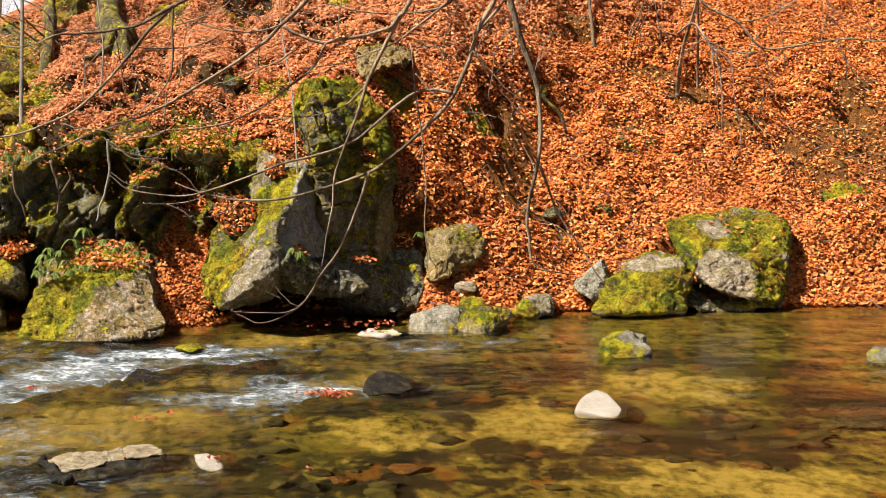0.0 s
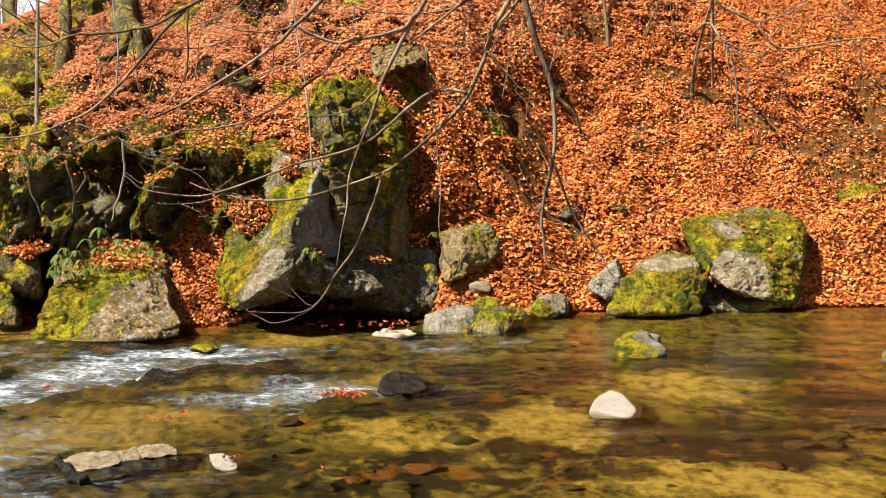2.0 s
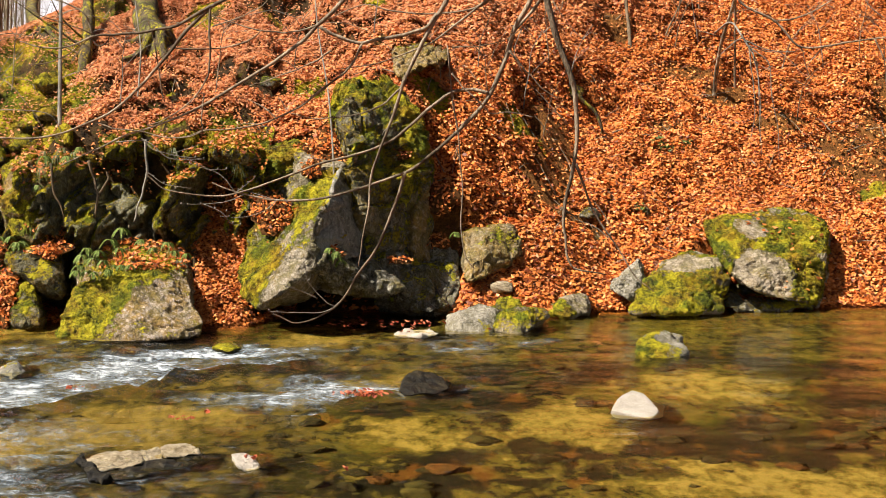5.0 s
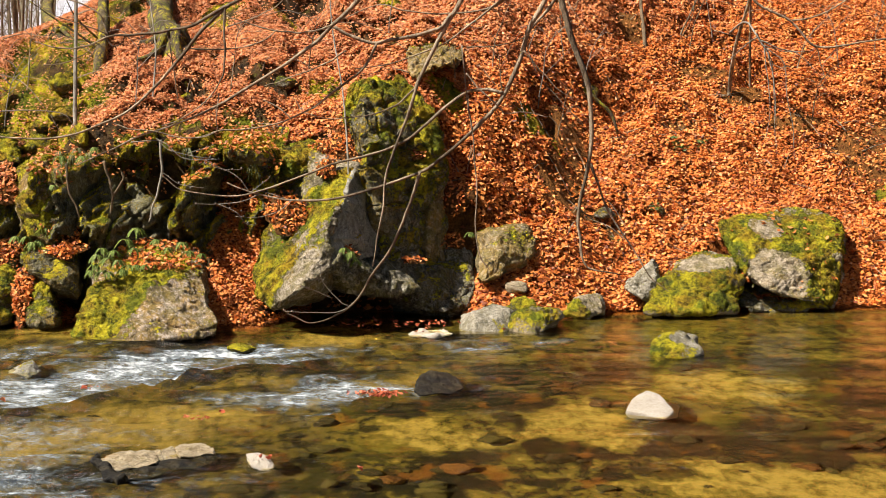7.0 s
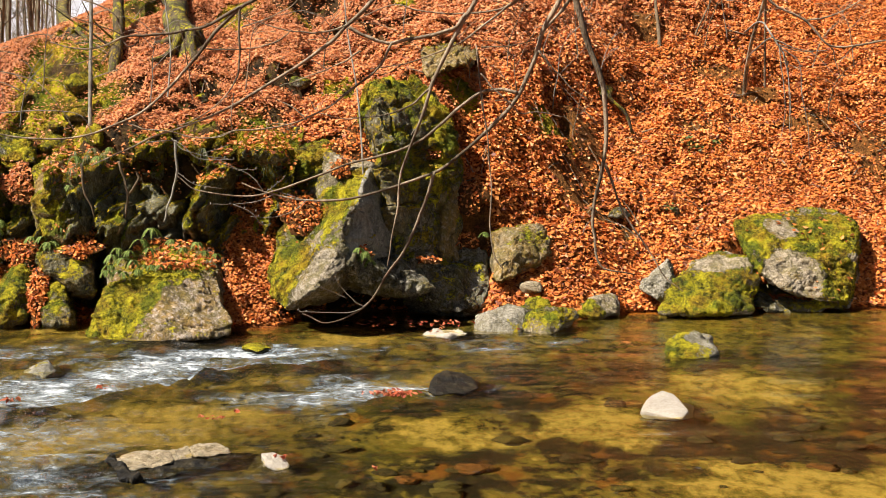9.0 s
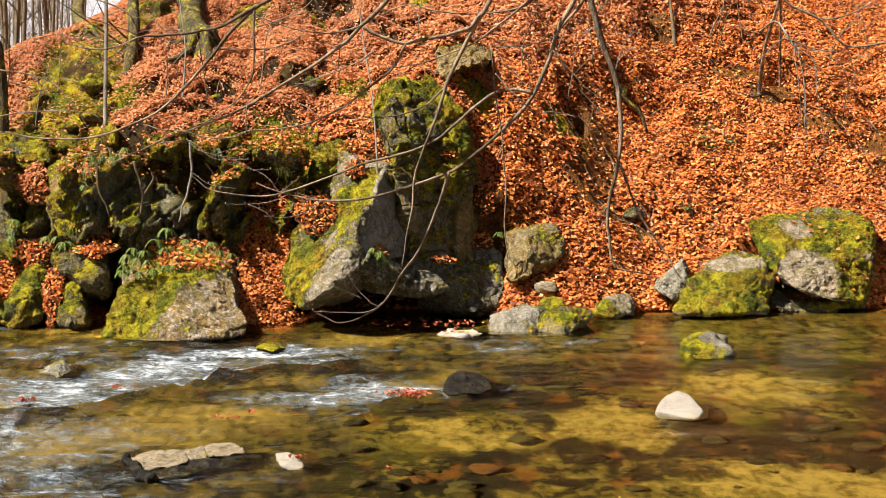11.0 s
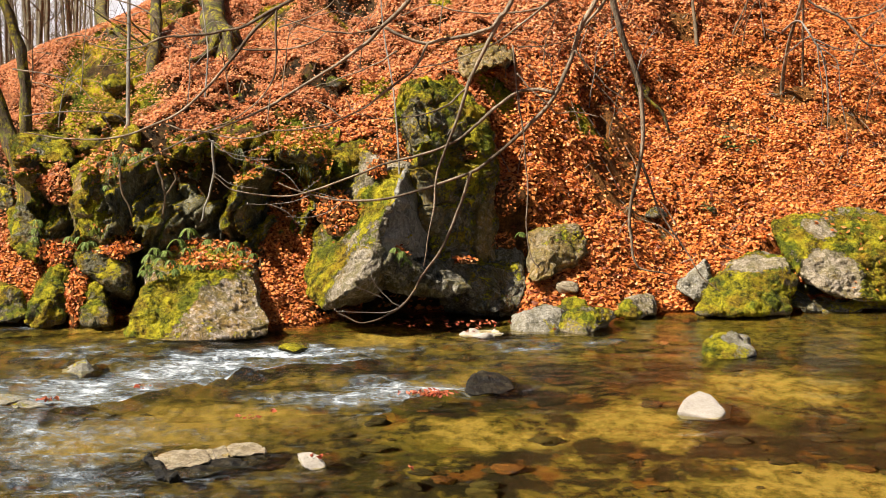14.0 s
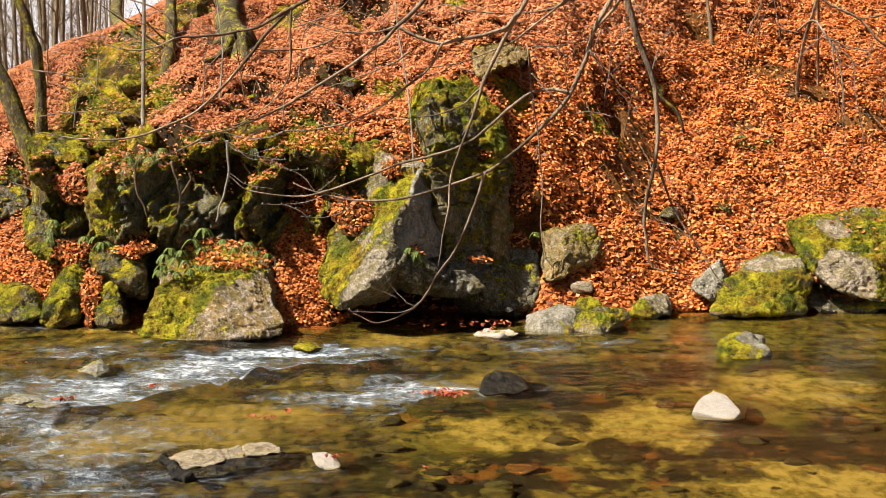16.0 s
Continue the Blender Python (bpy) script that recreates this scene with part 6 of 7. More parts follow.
# ---- trees and saplings on the slope ----
def trunk_tree(name, points, r0, r1, material, label, seed, flare=0.6, sides=12, category="tree", group="", branches=0):
    root = thing(name, None, None, label, category, group)
    V, T = tube(points, r0, r1, sides, 7, seed, r0 * 0.25, flare)
    part("trunk", mesh_from("trunk", V, T), material, root)
    r = random.Random(seed)
    C = spline(points, 8)
    for k in range(6 if r0 > 0.08 else 0):
        a, ln = k * 1.05 + r.uniform(-0.3, 0.3), r0 * r.uniform(2.6, 4.2)
        x, y = points[1][0] + math.cos(a) * ln, points[1][1] + math.sin(a) * ln
        mid = (points[1][0] + math.cos(a) * ln * 0.45, points[1][1] + math.sin(a) * ln * 0.45)
        top = np.array(points[1]) + np.array([math.cos(a) * r0 * 0.5, math.sin(a) * r0 * 0.5, r0 * 1.2])
        V, T = tube([top, (*mid, float(ground_z(*mid)) + r0 * 0.35), (x, y, float(ground_z(x, y)) - 0.02)], r0 * 0.42, r0 * 0.16, 7, 5, seed + 60 + k, 0.015)
        part("root", mesh_from("root", V, T), material, root)
    for k in range(branches):
        q = C[int(len(C) * r.uniform(0.35, 0.95))]
        a = r.uniform(0, 2 * math.pi)
        ln = r.uniform(0.5, 1.4)
        pts = [q, q + np.array([math.cos(a) * ln * 0.5, math.sin(a) * ln * 0.4, ln * 0.35]), q + np.array([math.cos(a + 0.3) * ln, math.sin(a) * ln * 0.8, ln * r.uniform(0.3, 0.9)])]
        V, T = tube(pts, r0 * 0.22, r0 * 0.06, 6, 6, seed + k, 0.02)
        part("branch", mesh_from("branch", V, T), material, root)
    return root


def rise(base, top, sink=0.25, bend=0.0, high=3.0):
    """Points of a stem from its foot on the ground through a seen point and on upwards."""
    b, q = np.array(base), np.array(top)
    d = q - b
    m = b + d * 0.5 + np.array([bend, 0, 0])
    return [b - np.array([0, 0, sink]), b + d * 0.06, m, q, q + d / max(d[2], 0.3) * high + np.array([bend, 0, 0])]


g0, g1 = (-2.983, 19.02, 2.753), (-3.767, 18.66, 2.502)
trunk_tree("tree", rise(g0, (-3.33, 20, 3.461), bend=-0.05), 0.17, 0.13, bark_moss, "mossy tree trunk flaring into its roots on the slope", 101, 0.9)
trunk_tree("tree", rise(g1, (-3.881, 19.5, 3.429), bend=0.03), 0.075, 0.06, bark_moss, "slim moss-grown trunk standing on the leafy slope", 102, 0.5, branches=3)
trunk_tree("sapling", rise((-3.814, 17.56, 1.889), (-3.881, 18, 3.335)), 0.024, 0.02, bark_pale, "thin straight pale sapling stem", 103, 0.2, 8, "sapling")
trunk_tree("sapling", rise((2.633, 20.9, 2.779), (2.634, 21.5, 3.555)), 0.027, 0.02, bark_brown, "slim brown sapling stem in the leaves", 104, 0.4, 8, "sapling")
trunk_tree("sapling", rise((3.624, 20.56, 2.313), (3.702, 19.6, 3.435), bend=-0.04), 0.026, 0.018, bark_dark, "dark crooked sapling on the leafy slope", 105, 0.5, 8, "sapling", branches=2)
trunk_tree("sapling", rise((3.983, 21.06, 2.388), (3.853, 20.4, 3.486)), 0.018, 0.013, bark_dark, "dark thin sapling on the leafy slope", 106, 0.4, 8, "sapling")
trunk_tree("sapling", rise((-3.051, 17.88, 2.088), (-3.185, 18.6, 3.372), bend=0.05), 0.012, 0.007, bark_pale, "very thin pale shoot on the slope", 107, 0.1, 6, "sapling", branches=3)
trunk_tree("sapling", rise((-0.873, 16.6, 1.505), (-1.098, 17.6, 3.014), bend=0.03, high=0.6), 0.012, 0.006, bark_pale, "thin pale shoot growing from the outcrop", 108, 0.1, 6, "sapling")
trunk_tree("sapling", rise((-0.155, 19.1, 2.97), (-0.268, 22, 3.587)), 0.03, 0.022, bark_brown, "thin brown sapling stem on the slope", 109, 0.3, 8, "sapling")
trunk_tree("sapling", rise((3.118, 21.32, 2.976), (3.47, 22, 3.587)), 0.012, 0.01, bark_brown, "thin brown shoot on the slope", 110, 0.2, 6, "sapling")
trunk_tree("sapling", rise((1.827, 20.22, 2.677), (1.996, 22, 3.587)), 0.012, 0.01, bark_brown, "thin brown shoot on the slope", 111, 0.2, 6, "sapling")
trunk_tree("tree", [(-4.723, 17.3, 0.734), (-4.845, 17.4, 1.234), (-5.097, 17.5, 1.826), (-5.321, 17.6, 2.361), (-5.662, 17.7, 3.078), (-6.083, 17.8, 4.154)], 0.12, 0.08, bark_moss, "leaning mossy trunk rooted on a rock by the stream", 112, 0.7)
trunk_tree("tree", [(-4.778, 17.45, 0.872), (-4.855, 17.5, 1.468), (-4.888, 17.5, 2.063), (-4.9, 17.5, 2.538), (-5.018, 17.5, 3.009), (-5.145, 17.5, 3.362), (-5.273, 17.5, 4.121)], 0.07, 0.05, bark_moss, "slim curved mossy trunk beside a leaning one", 113, 0.4)
trunk_tree("tree", rise((-4.358, 19.4, 2.871), (-5.209, 22.5, 3.618), bend=-0.08), 0.09, 0.07, bark_moss, "grey-brown trunk on the crest of the slope", 114, 0.5)
# log end and roots on the slope
V, T = tube([(1.738, 19.2, 2.278), (1.869, 19.2, 2.193), (2.014, 19.2, 2.05), (2.121, 19.2, 1.802)], 0.03, 0.016, 8, 5, 115, 0.02)
thing("log", mesh_from("log", V, T), bark_moss, "thin mossy fallen log lying on the leafy slope", "log")

# drooping pale shrub
shrub = thing("shrub", None, None, "pale dry shrub with drooping bare stems", "shrub")
sb = (3.856, 21.82, 3.076)
V, T = tube([sb] + [(3.549, 19, 3.079), (3.456, 18, 2.911), (3.593, 18, 2.717)], 0.014, 0.01, 6, 6, 120, 0.01)
part("stem", mesh_from("stem", V, T), bark_pale, shrub)
for k, pts in enumerate([[(3.451, 17.5, 2.774), (3.512, 17.5, 2.36), (3.529, 17.5, 2.063), (3.486, 17.5, 1.796)], [(3.494, 17.5, 2.703), (3.572, 17.5, 2.301), (3.585, 17.5, 1.945), (3.615, 17.5, 1.617)], [(3.481, 17.5, 2.744), (3.65, 17.5, 2.597), (3.716, 17.5, 2.242), (3.783, 17.5, 1.885), (3.801, 17.5, 1.587)], [(3.42, 17.5, 2.821), (3.6, 17.5, 2.75), (3.809, 17.5, 2.685), (4.051, 17.5, 2.449)], [(3.39, 17.5, 2.862), (3.214, 17.5, 2.744), (3.067, 17.5, 2.597)], [(3.42, 17.5, 2.803), (3.531, 17.5, 2.597), (3.562, 17.5, 2.182), (3.581, 17.5, 1.826)], [(3.451, 17.5, 2.774), (3.66, 17.5, 2.715), (3.956, 17.5, 2.727)]]):
    V, T = tube(pts, 0.008, 0.003, 5, 6, 121 + k, 0.012)
    part("stem", mesh_from("stem", V, T), bark_pale, shrub)

# ---- woods beyond the crest ----
def bare_tree(at, r0, high, lean, seed, boughs):
    """A bare forest tree: a slim trunk with rising boughs, each carrying fine twigs."""
    g = random.Random(seed)
    x, y, z = at
    root = thing("tree", None, None, "bare grey-brown tree in the hazy wood beyond the slope", "tree", "trees of the far wood")
    pts = [(x, y, z - 0.3), (x + lean * 0.12, y, z + high * 0.15), (x + lean * 0.4, y, z + high * 0.45), (x + lean, y, z + high)]
    V, T = tube(pts, r0, r0 * 0.35, 8, 6, seed, r0 * 0.5, 0.6)
    part("trunk", mesh_from("trunk", V, T), bark_far, root)
    C = spline(pts, 10)
    for k in range(boughs):
        q = C[g.randrange(3, int(len(C) * 0.8))]
        a, ln = g.uniform(0, 2 * math.pi), high * g.uniform(0.1, 0.24)
        d = np.array([math.cos(a), 0.5 * math.sin(a), 0])
        limb = [q, q + d * ln * 0.4 + np.array([0, 0, ln * 0.3]), q + d * ln * 0.75 + np.array([0, 0, ln * g.uniform(0.6, 1.1)])]
        shapes = [tube(limb, r0 * 0.26, r0 * 0.07, 5, 5, seed + k, 0.03)]
        B = spline(limb, 6)
        for m in range(7):
            p = B[g.randrange(3, len(B))]
            e = np.array([g.uniform(-1, 1), g.uniform(-0.4, 0.4), g.uniform(-0.2, 0.9)]) * ln * 0.4
            shapes.append(tube([p, p + e * 0.5 + np.array([0, 0, 0.05]), p + e], r0 * 0.09, r0 * 0.035, 4, 3, seed + m, 0.02))
        V, T = merge(shapes)
        part("branch", mesh_from("branch", V, T), bark_far, root)


r = random.Random(9)
for k in range(80):
    y = 27 + 62 * r.random() ** 1.3
    x = -y * r.uniform(0.228, 0.345)
    bare_tree((x, y, float(ground_z(x, y))), r.uniform(0.03, 0.062) * (1 if y < 45 else 1.3), r.uniform(7, 12), r.uniform(-0.7, 0.7), 200 + 11 * k, 6)


# Glowing sheet: sky brightness and haze are painted in as emission.
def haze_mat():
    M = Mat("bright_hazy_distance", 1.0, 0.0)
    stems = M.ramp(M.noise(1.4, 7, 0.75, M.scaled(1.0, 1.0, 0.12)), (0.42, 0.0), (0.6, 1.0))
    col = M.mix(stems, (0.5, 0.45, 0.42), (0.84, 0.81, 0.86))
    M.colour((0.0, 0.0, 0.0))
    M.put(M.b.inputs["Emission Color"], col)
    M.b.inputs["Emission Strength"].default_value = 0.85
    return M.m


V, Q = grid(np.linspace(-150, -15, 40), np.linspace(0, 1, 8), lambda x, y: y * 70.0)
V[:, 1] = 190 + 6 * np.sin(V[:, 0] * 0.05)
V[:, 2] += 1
thing("backdrop", mesh_from("backdrop", V, Q), haze_mat(), "glowing backdrop of hazy sky and thin distant woods", "backdrop", kind="structure")


# ---- roots hanging down the face ----
for k, pts in enumerate([[(-3.308, 16.5, 1.594), (-3.266, 16.5, 1.397), (-3.218, 16.5, 1.227), (-3.273, 16.5, 1.029), (-3.247, 16.5, 0.887)], [(-2.741, 16.5, 1.802), (-2.751, 16.5, 1.509), (-2.788, 16.5, 1.312), (-2.819, 16.5, 1.114), (-2.858, 16.45, 0.993)], [(-3.652, 16.35, 1.571), (-3.602, 16.35, 1.292), (-3.549, 16.35, 1.152), (-3.508, 16.35, 0.927)], [(-3.218, 16.5, 1.255), (-3.136, 16.5, 1.397), (-3.096, 16.5, 1.453)]]):
    V, T = tube(pts, 0.016, 0.009, 7, 6, 400 + k, 0.03)
    thing("root", mesh_from("root", V, T), bark_brown if k != 1 else bark_pale, "bare root hanging down a shaded rock face", "root", "roots on the rock face")


# ---- ferns ----
def fern_shape(at, size, count, seed, lean=(0, -0.5)):
    r = random.Random(seed)
    fronds = []
    for k in range(count):
        a = r.uniform(0, 2 * math.pi)
        L = size * r.uniform(0.7, 1.15)
        d = np.array([math.cos(a) + lean[0], math.sin(a) * 0.6 + lean[1], 0])
        d /= np.linalg.norm(d)
        side = np.array([-d[1], d[0], 0])
        V, T = [], []
        m = 17
        C = [np.array(at) + d * L * s * 0.9 + np.array([0, 0, L * (0.45 * s - 1.15 * s * s)]) for s in np.linspace(0, 1, m + 1)]
        for i in range(m):
            w = L * 0.12 * math.sin(math.pi * (0.12 + 0.86 * (i + 0.5) / m)) + 0.004
            q, nx = C[i], C[i + 1]
            for sg in (-1, 1):
                tip = q + side * sg * w + (nx - q) * 0.9 + np.array([0, 0, -0.25 * w])
                n0 = len(V)
                V += [q, q + (nx - q) * 0.6, tip, q + side * sg * w * 0.5 + (nx - q) * 0.2 + np.array([0, 0, 0.004])]
                T += [[n0, n0 + 3, n0 + 2], [n0 + 3, n0 + 1, n0 + 2], [n0, n0 + 1, n0 + 3]]
        fronds.append((np.array(V), np.array(T)))
    return fronds


def fern(at, size, count, seed):
    root = thing("fern", None, None, "small green fern growing on mossy rock", "fern", "ferns on the rocks")
    for V, T in fern_shape(at, size, count, seed):
        part("frond", mesh_from("frond", V, T, False), fern_mat, root)


FERNS = [((-3.193, 15.8, 0.78), 0.2), ((-3.076, 15.75, 0.757), 0.18), ((-2.904, 15.85, 0.775), 0.2), ((-2.703, 15.95, 0.849), 0.16), ((-3.275, 15.65, 0.577), 0.16), ((-2.979, 15.65, 0.588), 0.15), ((-2.853, 15.7, 0.626), 0.14), ((-2.586, 15.9, 0.771), 0.15), ((-2.274, 16, 0.707), 0.14), ((-4.035, 16.25, 0.851), 0.16), ((-4.508, 16.35, 0.843), 0.16), ((-2.892, 15.95, 0.958), 0.24), ((-2.994, 15.9, 0.853), 0.26), ((-3.239, 15.75, 0.719), 0.22), ((-3.121, 15.7, 0.691), 0.24), ((-3.03, 15.7, 0.67), 0.2), ((-3.257, 15.7, 0.626), 0.18), ((-2.449, 15.9, 0.826), 0.2), ((-2.372, 15.85, 0.748), 0.16), ((-0.873, 15.7, 0.789), 0.17), ((-0.808, 15.7, 0.756), 0.15), ((-3.114, 15.65, 0.561), 0.15), ((-3.908, 16.3, 0.819), 0.2), ((-3.981, 16.3, 0.791), 0.2), ((-3.849, 16.3, 0.959), 0.18), ((-4.49, 16.4, 1.008), 0.2), ((-4.52, 16.4, 0.923), 0.2), ((0.349, 16.7, 0.86), 0.14), ((-3.494, 16.4, 1.637), 0.2), ((-3.422, 16.6, 1.72), 0.18), ((-3.718, 16.4, 1.637), 0.22), ((-2.763, 15.65, 0.631), 0.14), ((-0.819, 15.7, 0.724), 0.2), ((-0.767, 15.75, 0.665), 0.16), ((-3.84, 16.3, 0.905), 0.22), ((-3.96, 16.2, 0.8), 0.2), ((-4.15, 16.3, 0.848), 0.18), ((-3.79, 16.4, 1.35), 0.18), ((-2.97, 15.9, 0.606), 0.2), ((-3.2, 15.8, 0.561), 0.22)]
for k, (p, size) in enumerate(FERNS):
    fern(p, size * 0.5, 13, 500 + k)


# ---- moss and stones on the left of the slope ----
g = np.random.default_rng(88)
x, y = g.uniform(-5.4, 1.6, 60000), g.uniform(17.0, 20.2, 60000)
keep = g.uniform(0, 1, len(x)) < np.clip(moss_mask(x, y) * 1.5 - 0.15 + 0.5 * fbm(x * 3, y * 3, 0, 3, 93), 0, 1) * (y > waterline(x) + 0.3)
x, y = x[keep], y[keep]
V, T = blades(np.stack([x, y, ground_z(x, y)], -1), ground_normals(x, y), g, (0.008, 0.02))
thing("moss_carpet", mesh_from("moss_carpet", V, T, False), tuft_mat, "yellow-green moss growing over the slope", "moss", kind="stuff")
for k, (p, size) in enumerate([((-4.137, 18.46, 2.378), (0.4, 0.5, 0.25)), ((-4.002, 17.96, 2.032), (0.4, 0.4, 0.2)), ((-4.197, 17.72, 1.694), (0.5, 0.5, 0.3)), ((-4.695, 17.76, 1.531), (0.3, 0.4, 0.3)), ((-3.781, 17.48, 1.801), (0.4, 0.4, 0.3)), ((-1.647, 18.34, 2.374), (0.3, 0.3, 0.18)), ((-2.723, 18.22, 2.196), (0.25, 0.3, 0.14)), ((1.874, 18.18, 0.947), (0.3, 0.3, 0.16)), ((2.498, 18.42, 0.963), (0.22, 0.25, 0.12)), ((1.869, 19.9, 2.286), (0.3, 0.3, 0.2))]):
    pebble("rock", p, size, rock_moss if k < 5 else rock_dark, "low mossy rock bedded in the leaf litter", 603 + k, "rock", "low rocks on the slope", 0.5 * k)

# ---- cobbles on the riverbed ----
cob_mats = []
for name, lo, hi in [("dark_cobble", (0.008, 0.006, 0.002), (0.03, 0.021, 0.005)), ("olive_cobble", (0.012, 0.01, 0.002), (0.05, 0.038, 0.007)), ("rust_cobble", (0.03, 0.012, 0.003), (0.11, 0.042, 0.008)), ("pale_cobble", (0.03, 0.024, 0.006), (0.08, 0.058, 0.014))]:
    M = Mat(name, 0.8, 0.2)
    M.colour(M.ramp(M.noise(9, 8, 0.78), (0.4, lo), (0.6, hi)))
    M.bump(M.noise(25, 6, 0.7), 0.6, 0.03)
    cob_mats.append(M.m)
r = random.Random(31)
cob_meshes = []
for k in range(12):
    pts = []
    for i in range(14):
        th, z = r.uniform(0, 2 * math.pi), r.uniform(-1, 1)
        q = math.sqrt(1 - z * z)
        pts.append((q * math.cos(th) * 0.5, q * math.sin(th) * 0.5, z * 0.42))
    V, T = rock_shape(pts, 700 + k, 0.3, 0.04, 3)
    me = mesh_from("cobble", V, T)
    me.materials.append(cob_mats[(0, 0, 1, 1, 1, 2, 0, 1, 3, 0, 1, 0)[k]])
    cob_meshes.append(me)


def weediness(x, y):
    return max(float(blob(x, y, *c)) for c in WEED) - 0.8 * max(float(blob(x, y, *c)) for c in SAND)


count = 0
while count < 200:
    y = 8.9 + 6.6 * r.random() ** 1.6
    x = r.uniform(-0.33, 0.33) * y
    if r.random() > 0.30 + 0.7 * weediness(x, y):
        continue
    size = 0.07 + 0.26 * r.random() ** 2.2
    ob = new("cobble", r.choice(cob_meshes))
    ob.matrix_basis = pose(x, y, float(ground_z(x, y)) + size * 0.16, r.uniform(-12, 12), r.uniform(-12, 12), r.uniform(0, 360)) @ Matrix.Diagonal((size, size * r.uniform(0.7, 1.2), size * r.uniform(0.6, 1.0), 1))
    tagged(ob, "rounded brown cobble lying on the streambed under water", "stone", "cobbles on the streambed")
    count += 1

# ---- red leaves caught in the stream ----
for k, (p, n, w) in enumerate([((-0.4, 12.034, 0.0), 80, 0.08), ((-2.622, 12.313, 0.0), 8, 0.04), ((-1.612, 11.11, 0), 10, 0.06), ((-3.181, 11.766, 0.0), 14, 0.06), ((-1.044, 9.894, 0), 4, 0.03), ((-0.427, 9.516, 0), 3, 0.03), ((1.174, 13.82, 0), 4, 0.04), ((-0.102, 15.59, 0), 10, 0.3), ((-0.147, 15.95, 0), 45, 0.28), ((-0.697, 15.75, 0), 14, 0.2), ((-1.473, 11.37, 0), 3, 0.03)]):
    g = np.random.default_rng(800 + k)
    at = np.array(p) + np.array([0, 0, 0.03]) + np.stack([g.normal(0, w, n), g.normal(0, w * 0.6, n), g.uniform(0, 0.02, n)], -1)
    V, T = leaves(at, np.tile([0, -0.3, 0.95], (n, 1)), g, (0.03, 0.055), 0.35, 0.012)
    thing("leaf_raft", mesh_from("leaf_raft", V, T, False), red_leaf_mat, "wet red leaves caught in the stream", "fallen leaves", "leaves caught in the stream", "stuff")

# ---- ivy on the slope ----
ivy_mat = leaf_mat("ivy_green", (0.0, (0.03, 0.06, 0.01)), (1.0, (0.12, 0.17, 0.04)), fallen=False)
for k, p in enumerate([(2.77, 19.33, 1.65), (2.85, 19.31, 1.56), (3.14, 19.54, 1.61), (1.9, 17.93, 0.62), (2.41, 18.36, 0.93)]):
    g = np.random.default_rng(860 + k)
    n = 16
    at = np.array(p) + np.stack([g.normal(0, 0.05, n), g.normal(-0.03, 0.05, n), g.uniform(0.03, 0.11, n)], -1)
    V, T = leaves(at, np.tile([0, -0.4, 0.9], (n, 1)), g, (0.035, 0.06), 0.4, 0.02)
    thing("ivy", mesh_from("ivy", V, T, False), ivy_mat, "small green ivy leaves among the brown litter", "ivy", "ivy on the slope", "stuff")

# ---- sticks and dry shoots on the slope ----
r = random.Random(55)
shapes = []
for k in range(480):
    x, y = r.uniform(-5.5, 6.2), r.uniform(17.4, 22.8)
    z = float(ground_z(x, y))
    a, ln = r.uniform(0, math.pi), r.uniform(0.15, 0.6)
    d = np.array([math.cos(a) * ln, math.sin(a) * ln * 0.5, 0])
    q0, q1 = np.array([x, y, z]) - d / 2, np.array([x, y, z]) + d / 2
    q0[2], q1[2] = float(ground_z(q0[0], q0[1])) + 0.03, float(ground_z(q1[0], q1[1])) + 0.03 + r.uniform(0, 0.05)
    m = (q0 + q1) / 2 + np.array([0, 0, r.uniform(0.0, 0.05)])
    shapes.append(tube([q0, m, q1], r.uniform(0.004, 0.011), 0.003, 5, 4, k, 0.01))
V, T = merge(shapes)
thing("fallen_sticks", mesh_from("fallen_sticks", V, T), bark_dark, "thin dark sticks scattered over the leaf litter", "sticks", kind="stuff")


def shoot(base, height, seed, lean, material, label):
    """A bare upright shoot with a few side twigs."""
    g = random.Random(seed)
    root = thing("shoot", None, None, label, "shrub", "bare shoots on the slope")
    b = np.array(base)
    pts = [b - np.array([0, 0, 0.08]), b + np.array([lean * 0.3, -0.02, height * 0.35]), b + np.array([lean * 0.7, -0.05, height * 0.7]), b + np.array([lean * 1.3, -0.05, height])]
    V, T = tube(pts, 0.009, 0.003, 5, 6, seed, 0.02)
    part("stem", mesh_from("stem", V, T), material, root)
    C = spline(pts, 6)
    for k in range(4):
        q = C[g.randrange(6, len(C) - 2)]
        sx = g.choice((-1, 1)) * g.uniform(0.12, 0.4)
        V, T = tube([q, q + np.array([sx * 0.5, -0.02, abs(sx) * 0.5]), q + np.array([sx, -0.03, abs(sx) * g.uniform(0.2, 1.3)])], 0.005, 0.002, 5, 5, seed + k, 0.01)
        part("twig", mesh_from("twig", V, T), material, root)


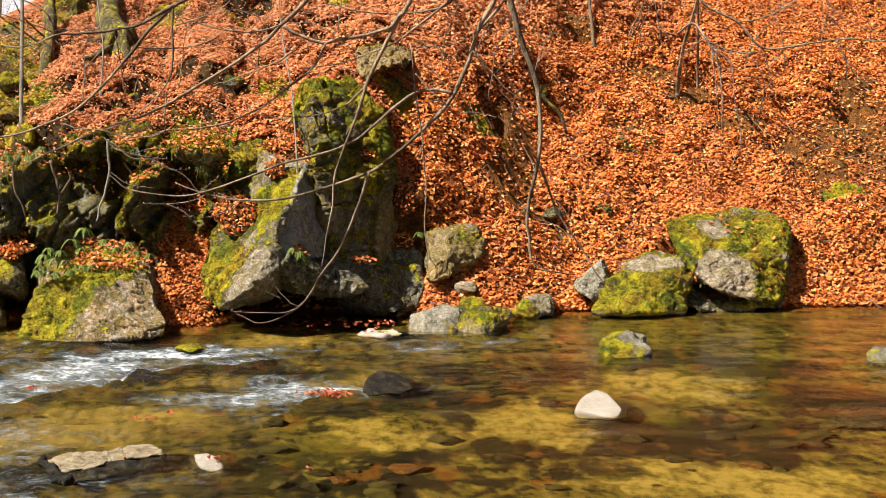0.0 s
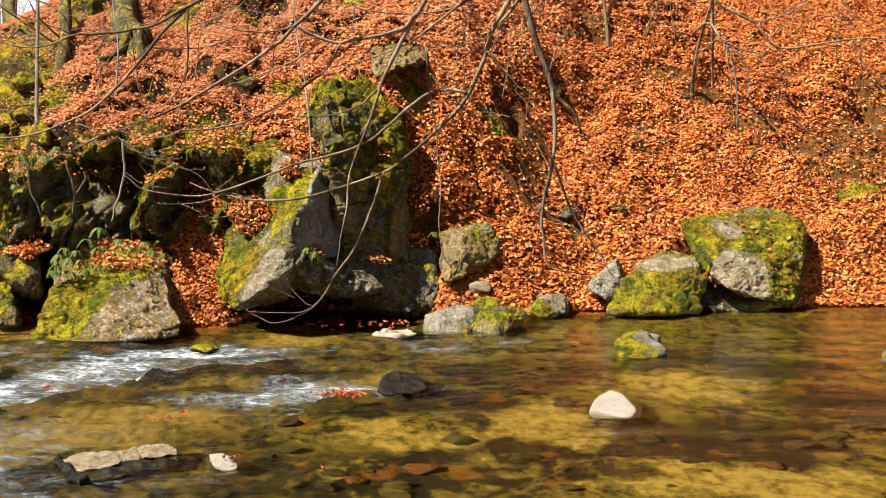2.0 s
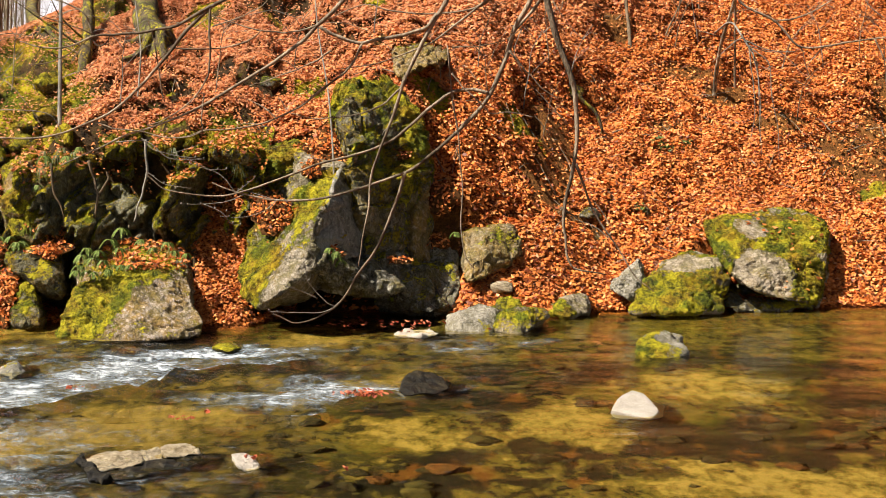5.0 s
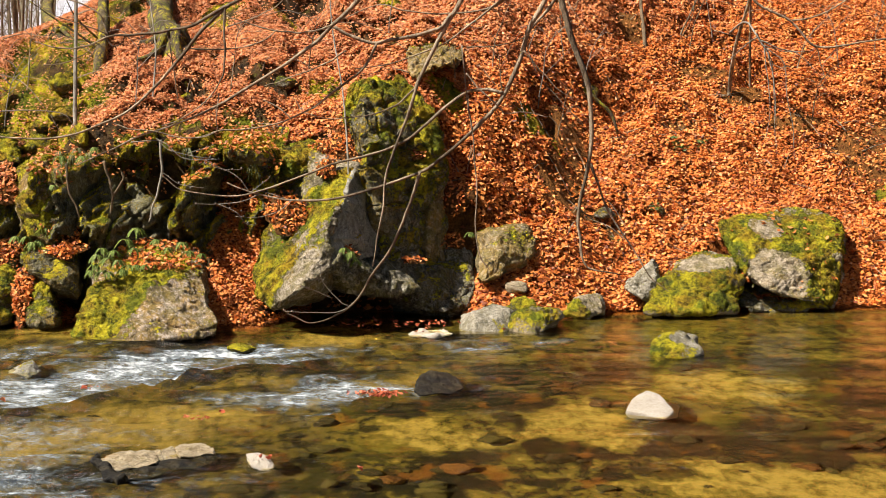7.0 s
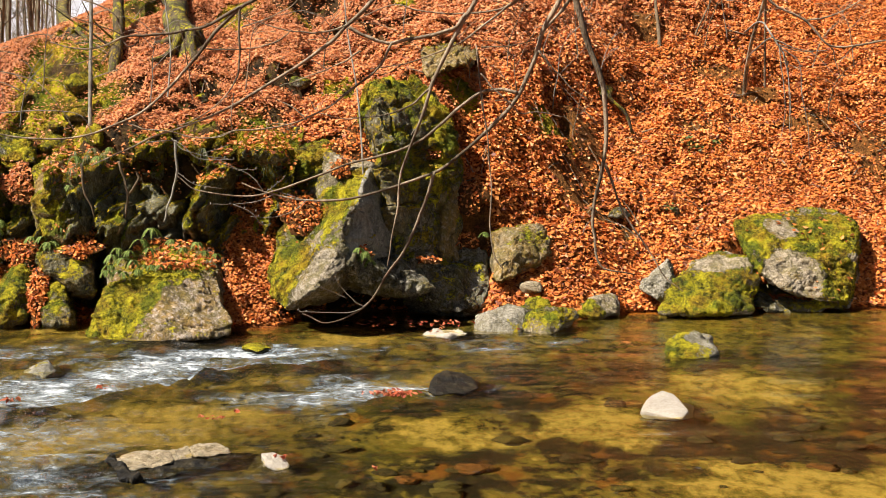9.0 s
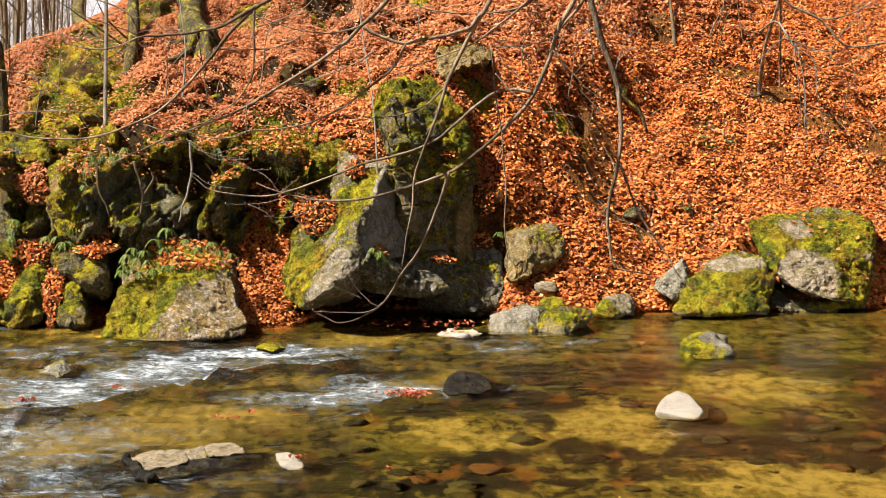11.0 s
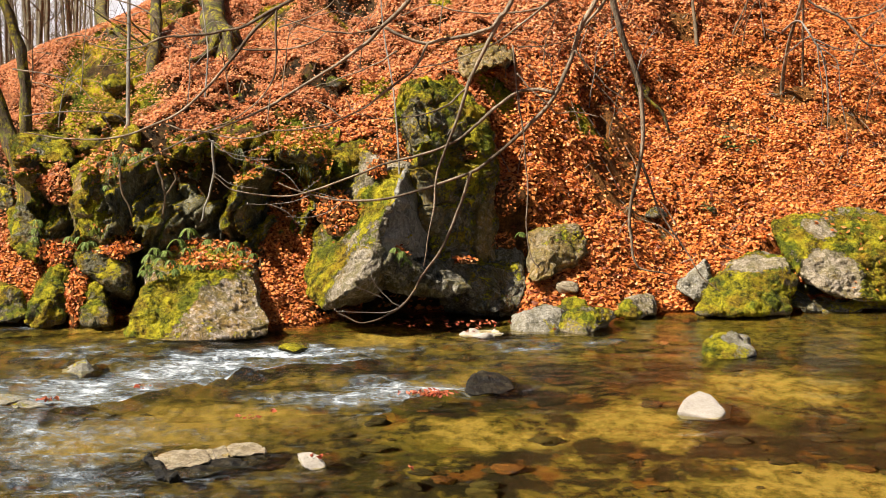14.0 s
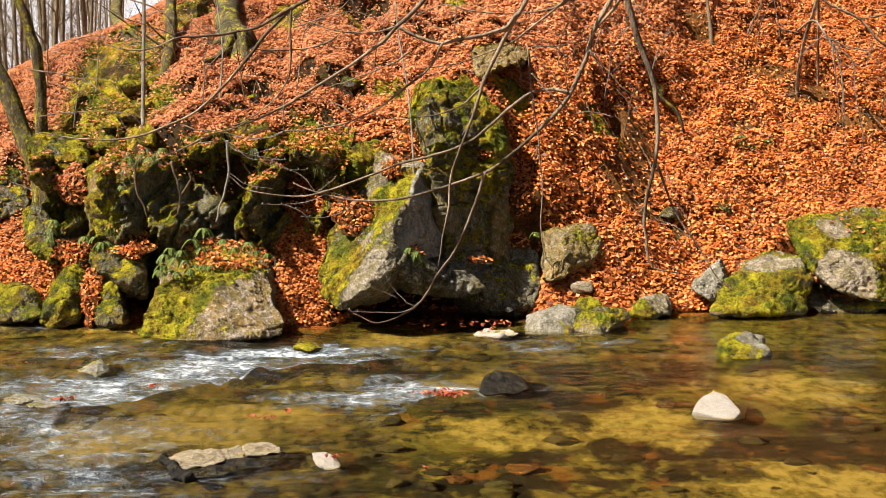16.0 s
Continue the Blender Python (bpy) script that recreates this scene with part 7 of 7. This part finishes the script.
for k, (p, hgt, lean) in enumerate([((0.619, 18.98, 2.502), 0.9, 0.2), ((0.765, 18.58, 2.165), 0.7, -0.1), ((1.178, 19.12, 2.182), 0.8, 0.15), ((1.522, 19.82, 2.624), 1.0, -0.1), ((3.207, 21.18, 2.829), 0.9, 0.25), ((3.589, 21.54, 2.916), 1.0, -0.2), ((4.566, 21.12, 2.551), 0.6, 0.2), ((4.566, 20.12, 2.013), 0.5, 0.1), ((5.163, 21.22, 2.612), 0.8, -0.2), ((5.608, 21.28, 2.758), 0.9, 0.1), ((5.828, 20.74, 2.368), 0.8, -0.1), ((-0.548, 19.24, 2.991), 0.8, 0.15), ((-2.23, 18, 2.256), 0.8, 0.1), ((-2.782, 18, 2.195), 0.9, -0.12), ((-3.237, 17.8, 2.137), 0.8, 0.1), ((-1.436, 18.86, 2.501), 0.7, 0.1), ((1.395, 18.94, 1.802), 0.6, 0.15), ((1.766, 19.9, 2.402), 0.7, 0.2), ((-4.547, 18.46, 2.309), 1.0, 0.15), ((-5.126, 18.5, 2.194), 1.0, 0.1), ((-4.694, 18.02, 1.887), 0.8, 0.2), ((0.228, 18.62, 2.377), 0.6, -0.1)]):
    shoot(p, hgt, 900 + 7 * k, lean, (bark_dark, bark_brown, bark_pale)[k % 3], "thin bare shoot growing out of the leaf litter")

# ---- hanging grass on the crag's edge ----
for k, p in enumerate([(-3.74, 16.45, 1.691), (-3.674, 16.4, 1.614), (-3.606, 16.4, 1.654), (-3.766, 16.4, 1.514), (-3.57, 16.5, 1.723), (-3.458, 16.5, 1.678), (-3.966, 16.3, 0.735), (-2.472, 16.5, 1.723), (-1.815, 16.4, 1.57)]):
    g = random.Random(950 + k)
    root_v, root_t, n0 = [], [], 0
    for b in range(18):
        a, ln = g.uniform(0, 2 * math.pi), g.uniform(0.07, 0.2)
        d = np.array([math.cos(a) * 0.5, math.sin(a) * 0.25 - 0.35, 0])
        side = np.array([0.0025, 0.0, 0.001])
        C = [np.array(p) + d * ln * t + np.array([0, 0, ln * (0.35 * t - 1.25 * t * t)]) for t in (0, 0.35, 0.7, 1.0)]
        for i, c in enumerate(C):
            w = side * (1.2 - i * 0.35)
            root_v += [c - w, c + w]
        for i in range(3):
            j = n0 + 2 * i
            root_t.append([j, j + 1, j + 3, j + 2])
        n0 += 8
    thing("grass_tuft", mesh_from("grass_tuft", np.array(root_v), np.array(root_t), False), grass_mat, "tuft of long drooping grass on mossy rock", "grass", "grass on the crag")

# ---- buds on the finest twigs ----
g = np.random.default_rng(66)
octa = np.array([[1, 0, 0], [-1, 0, 0], [0, 1, 0], [0, -1, 0], [0, 0, 1.6], [0, 0, -1.6]])
faces = np.array([[0, 2, 4], [2, 1, 4], [1, 3, 4], [3, 0, 4], [2, 0, 5], [1, 2, 5], [3, 1, 5], [0, 3, 5]])
buds = []
for p in [(-0.798, 5.712, 1.98), (-0.773, 5.712, 1.973), (-0.73, 5.712, 1.953), (-0.829, 5.712, 1.84), (-0.806, 5.712, 1.838), (-0.761, 5.712, 1.84), (-0.693, 5.712, 1.795), (-0.663, 5.712, 1.797), (-0.624, 5.712, 1.769), (-0.65, 5.712, 1.773), (-0.671, 5.712, 1.961), (-0.701, 5.712, 1.959), (-0.749, 5.712, 1.996), (-0.778, 5.712, 2), (-0.842, 5.712, 2.01), (-0.768, 5.712, 2.043), (-0.788, 5.712, 2.037), (-0.574, 5.712, 1.932), (-0.598, 5.712, 1.914), (-0.617, 5.712, 1.9), (-0.469, 5.712, 1.552), (-0.448, 5.712, 1.547), (-0.406, 5.712, 1.631), (-0.402, 5.712, 1.612), (-0.389, 5.712, 1.574), (-0.529, 5.712, 1.469), (-0.5, 5.712, 1.465), (-0.945, 5.712, 1.951), (-0.922, 5.712, 1.934), (-0.867, 5.712, 1.906), (-0.673, 5.712, 1.814), (-0.712, 5.712, 1.824), (-0.848, 5.712, 1.893), (-0.887, 5.712, 1.912), (-0.909, 5.712, 2.023), (-0.934, 5.712, 2.035)]:
    buds.append((np.array(p) + np.array([0, 0, 0.003]) + octa * g.uniform(0.002, 0.0038), faces))
V, T = merge(buds)
tagged(part("buds", mesh_from("buds", V, T), bark_pale, tree, "small pale buds"), kind="stuff")
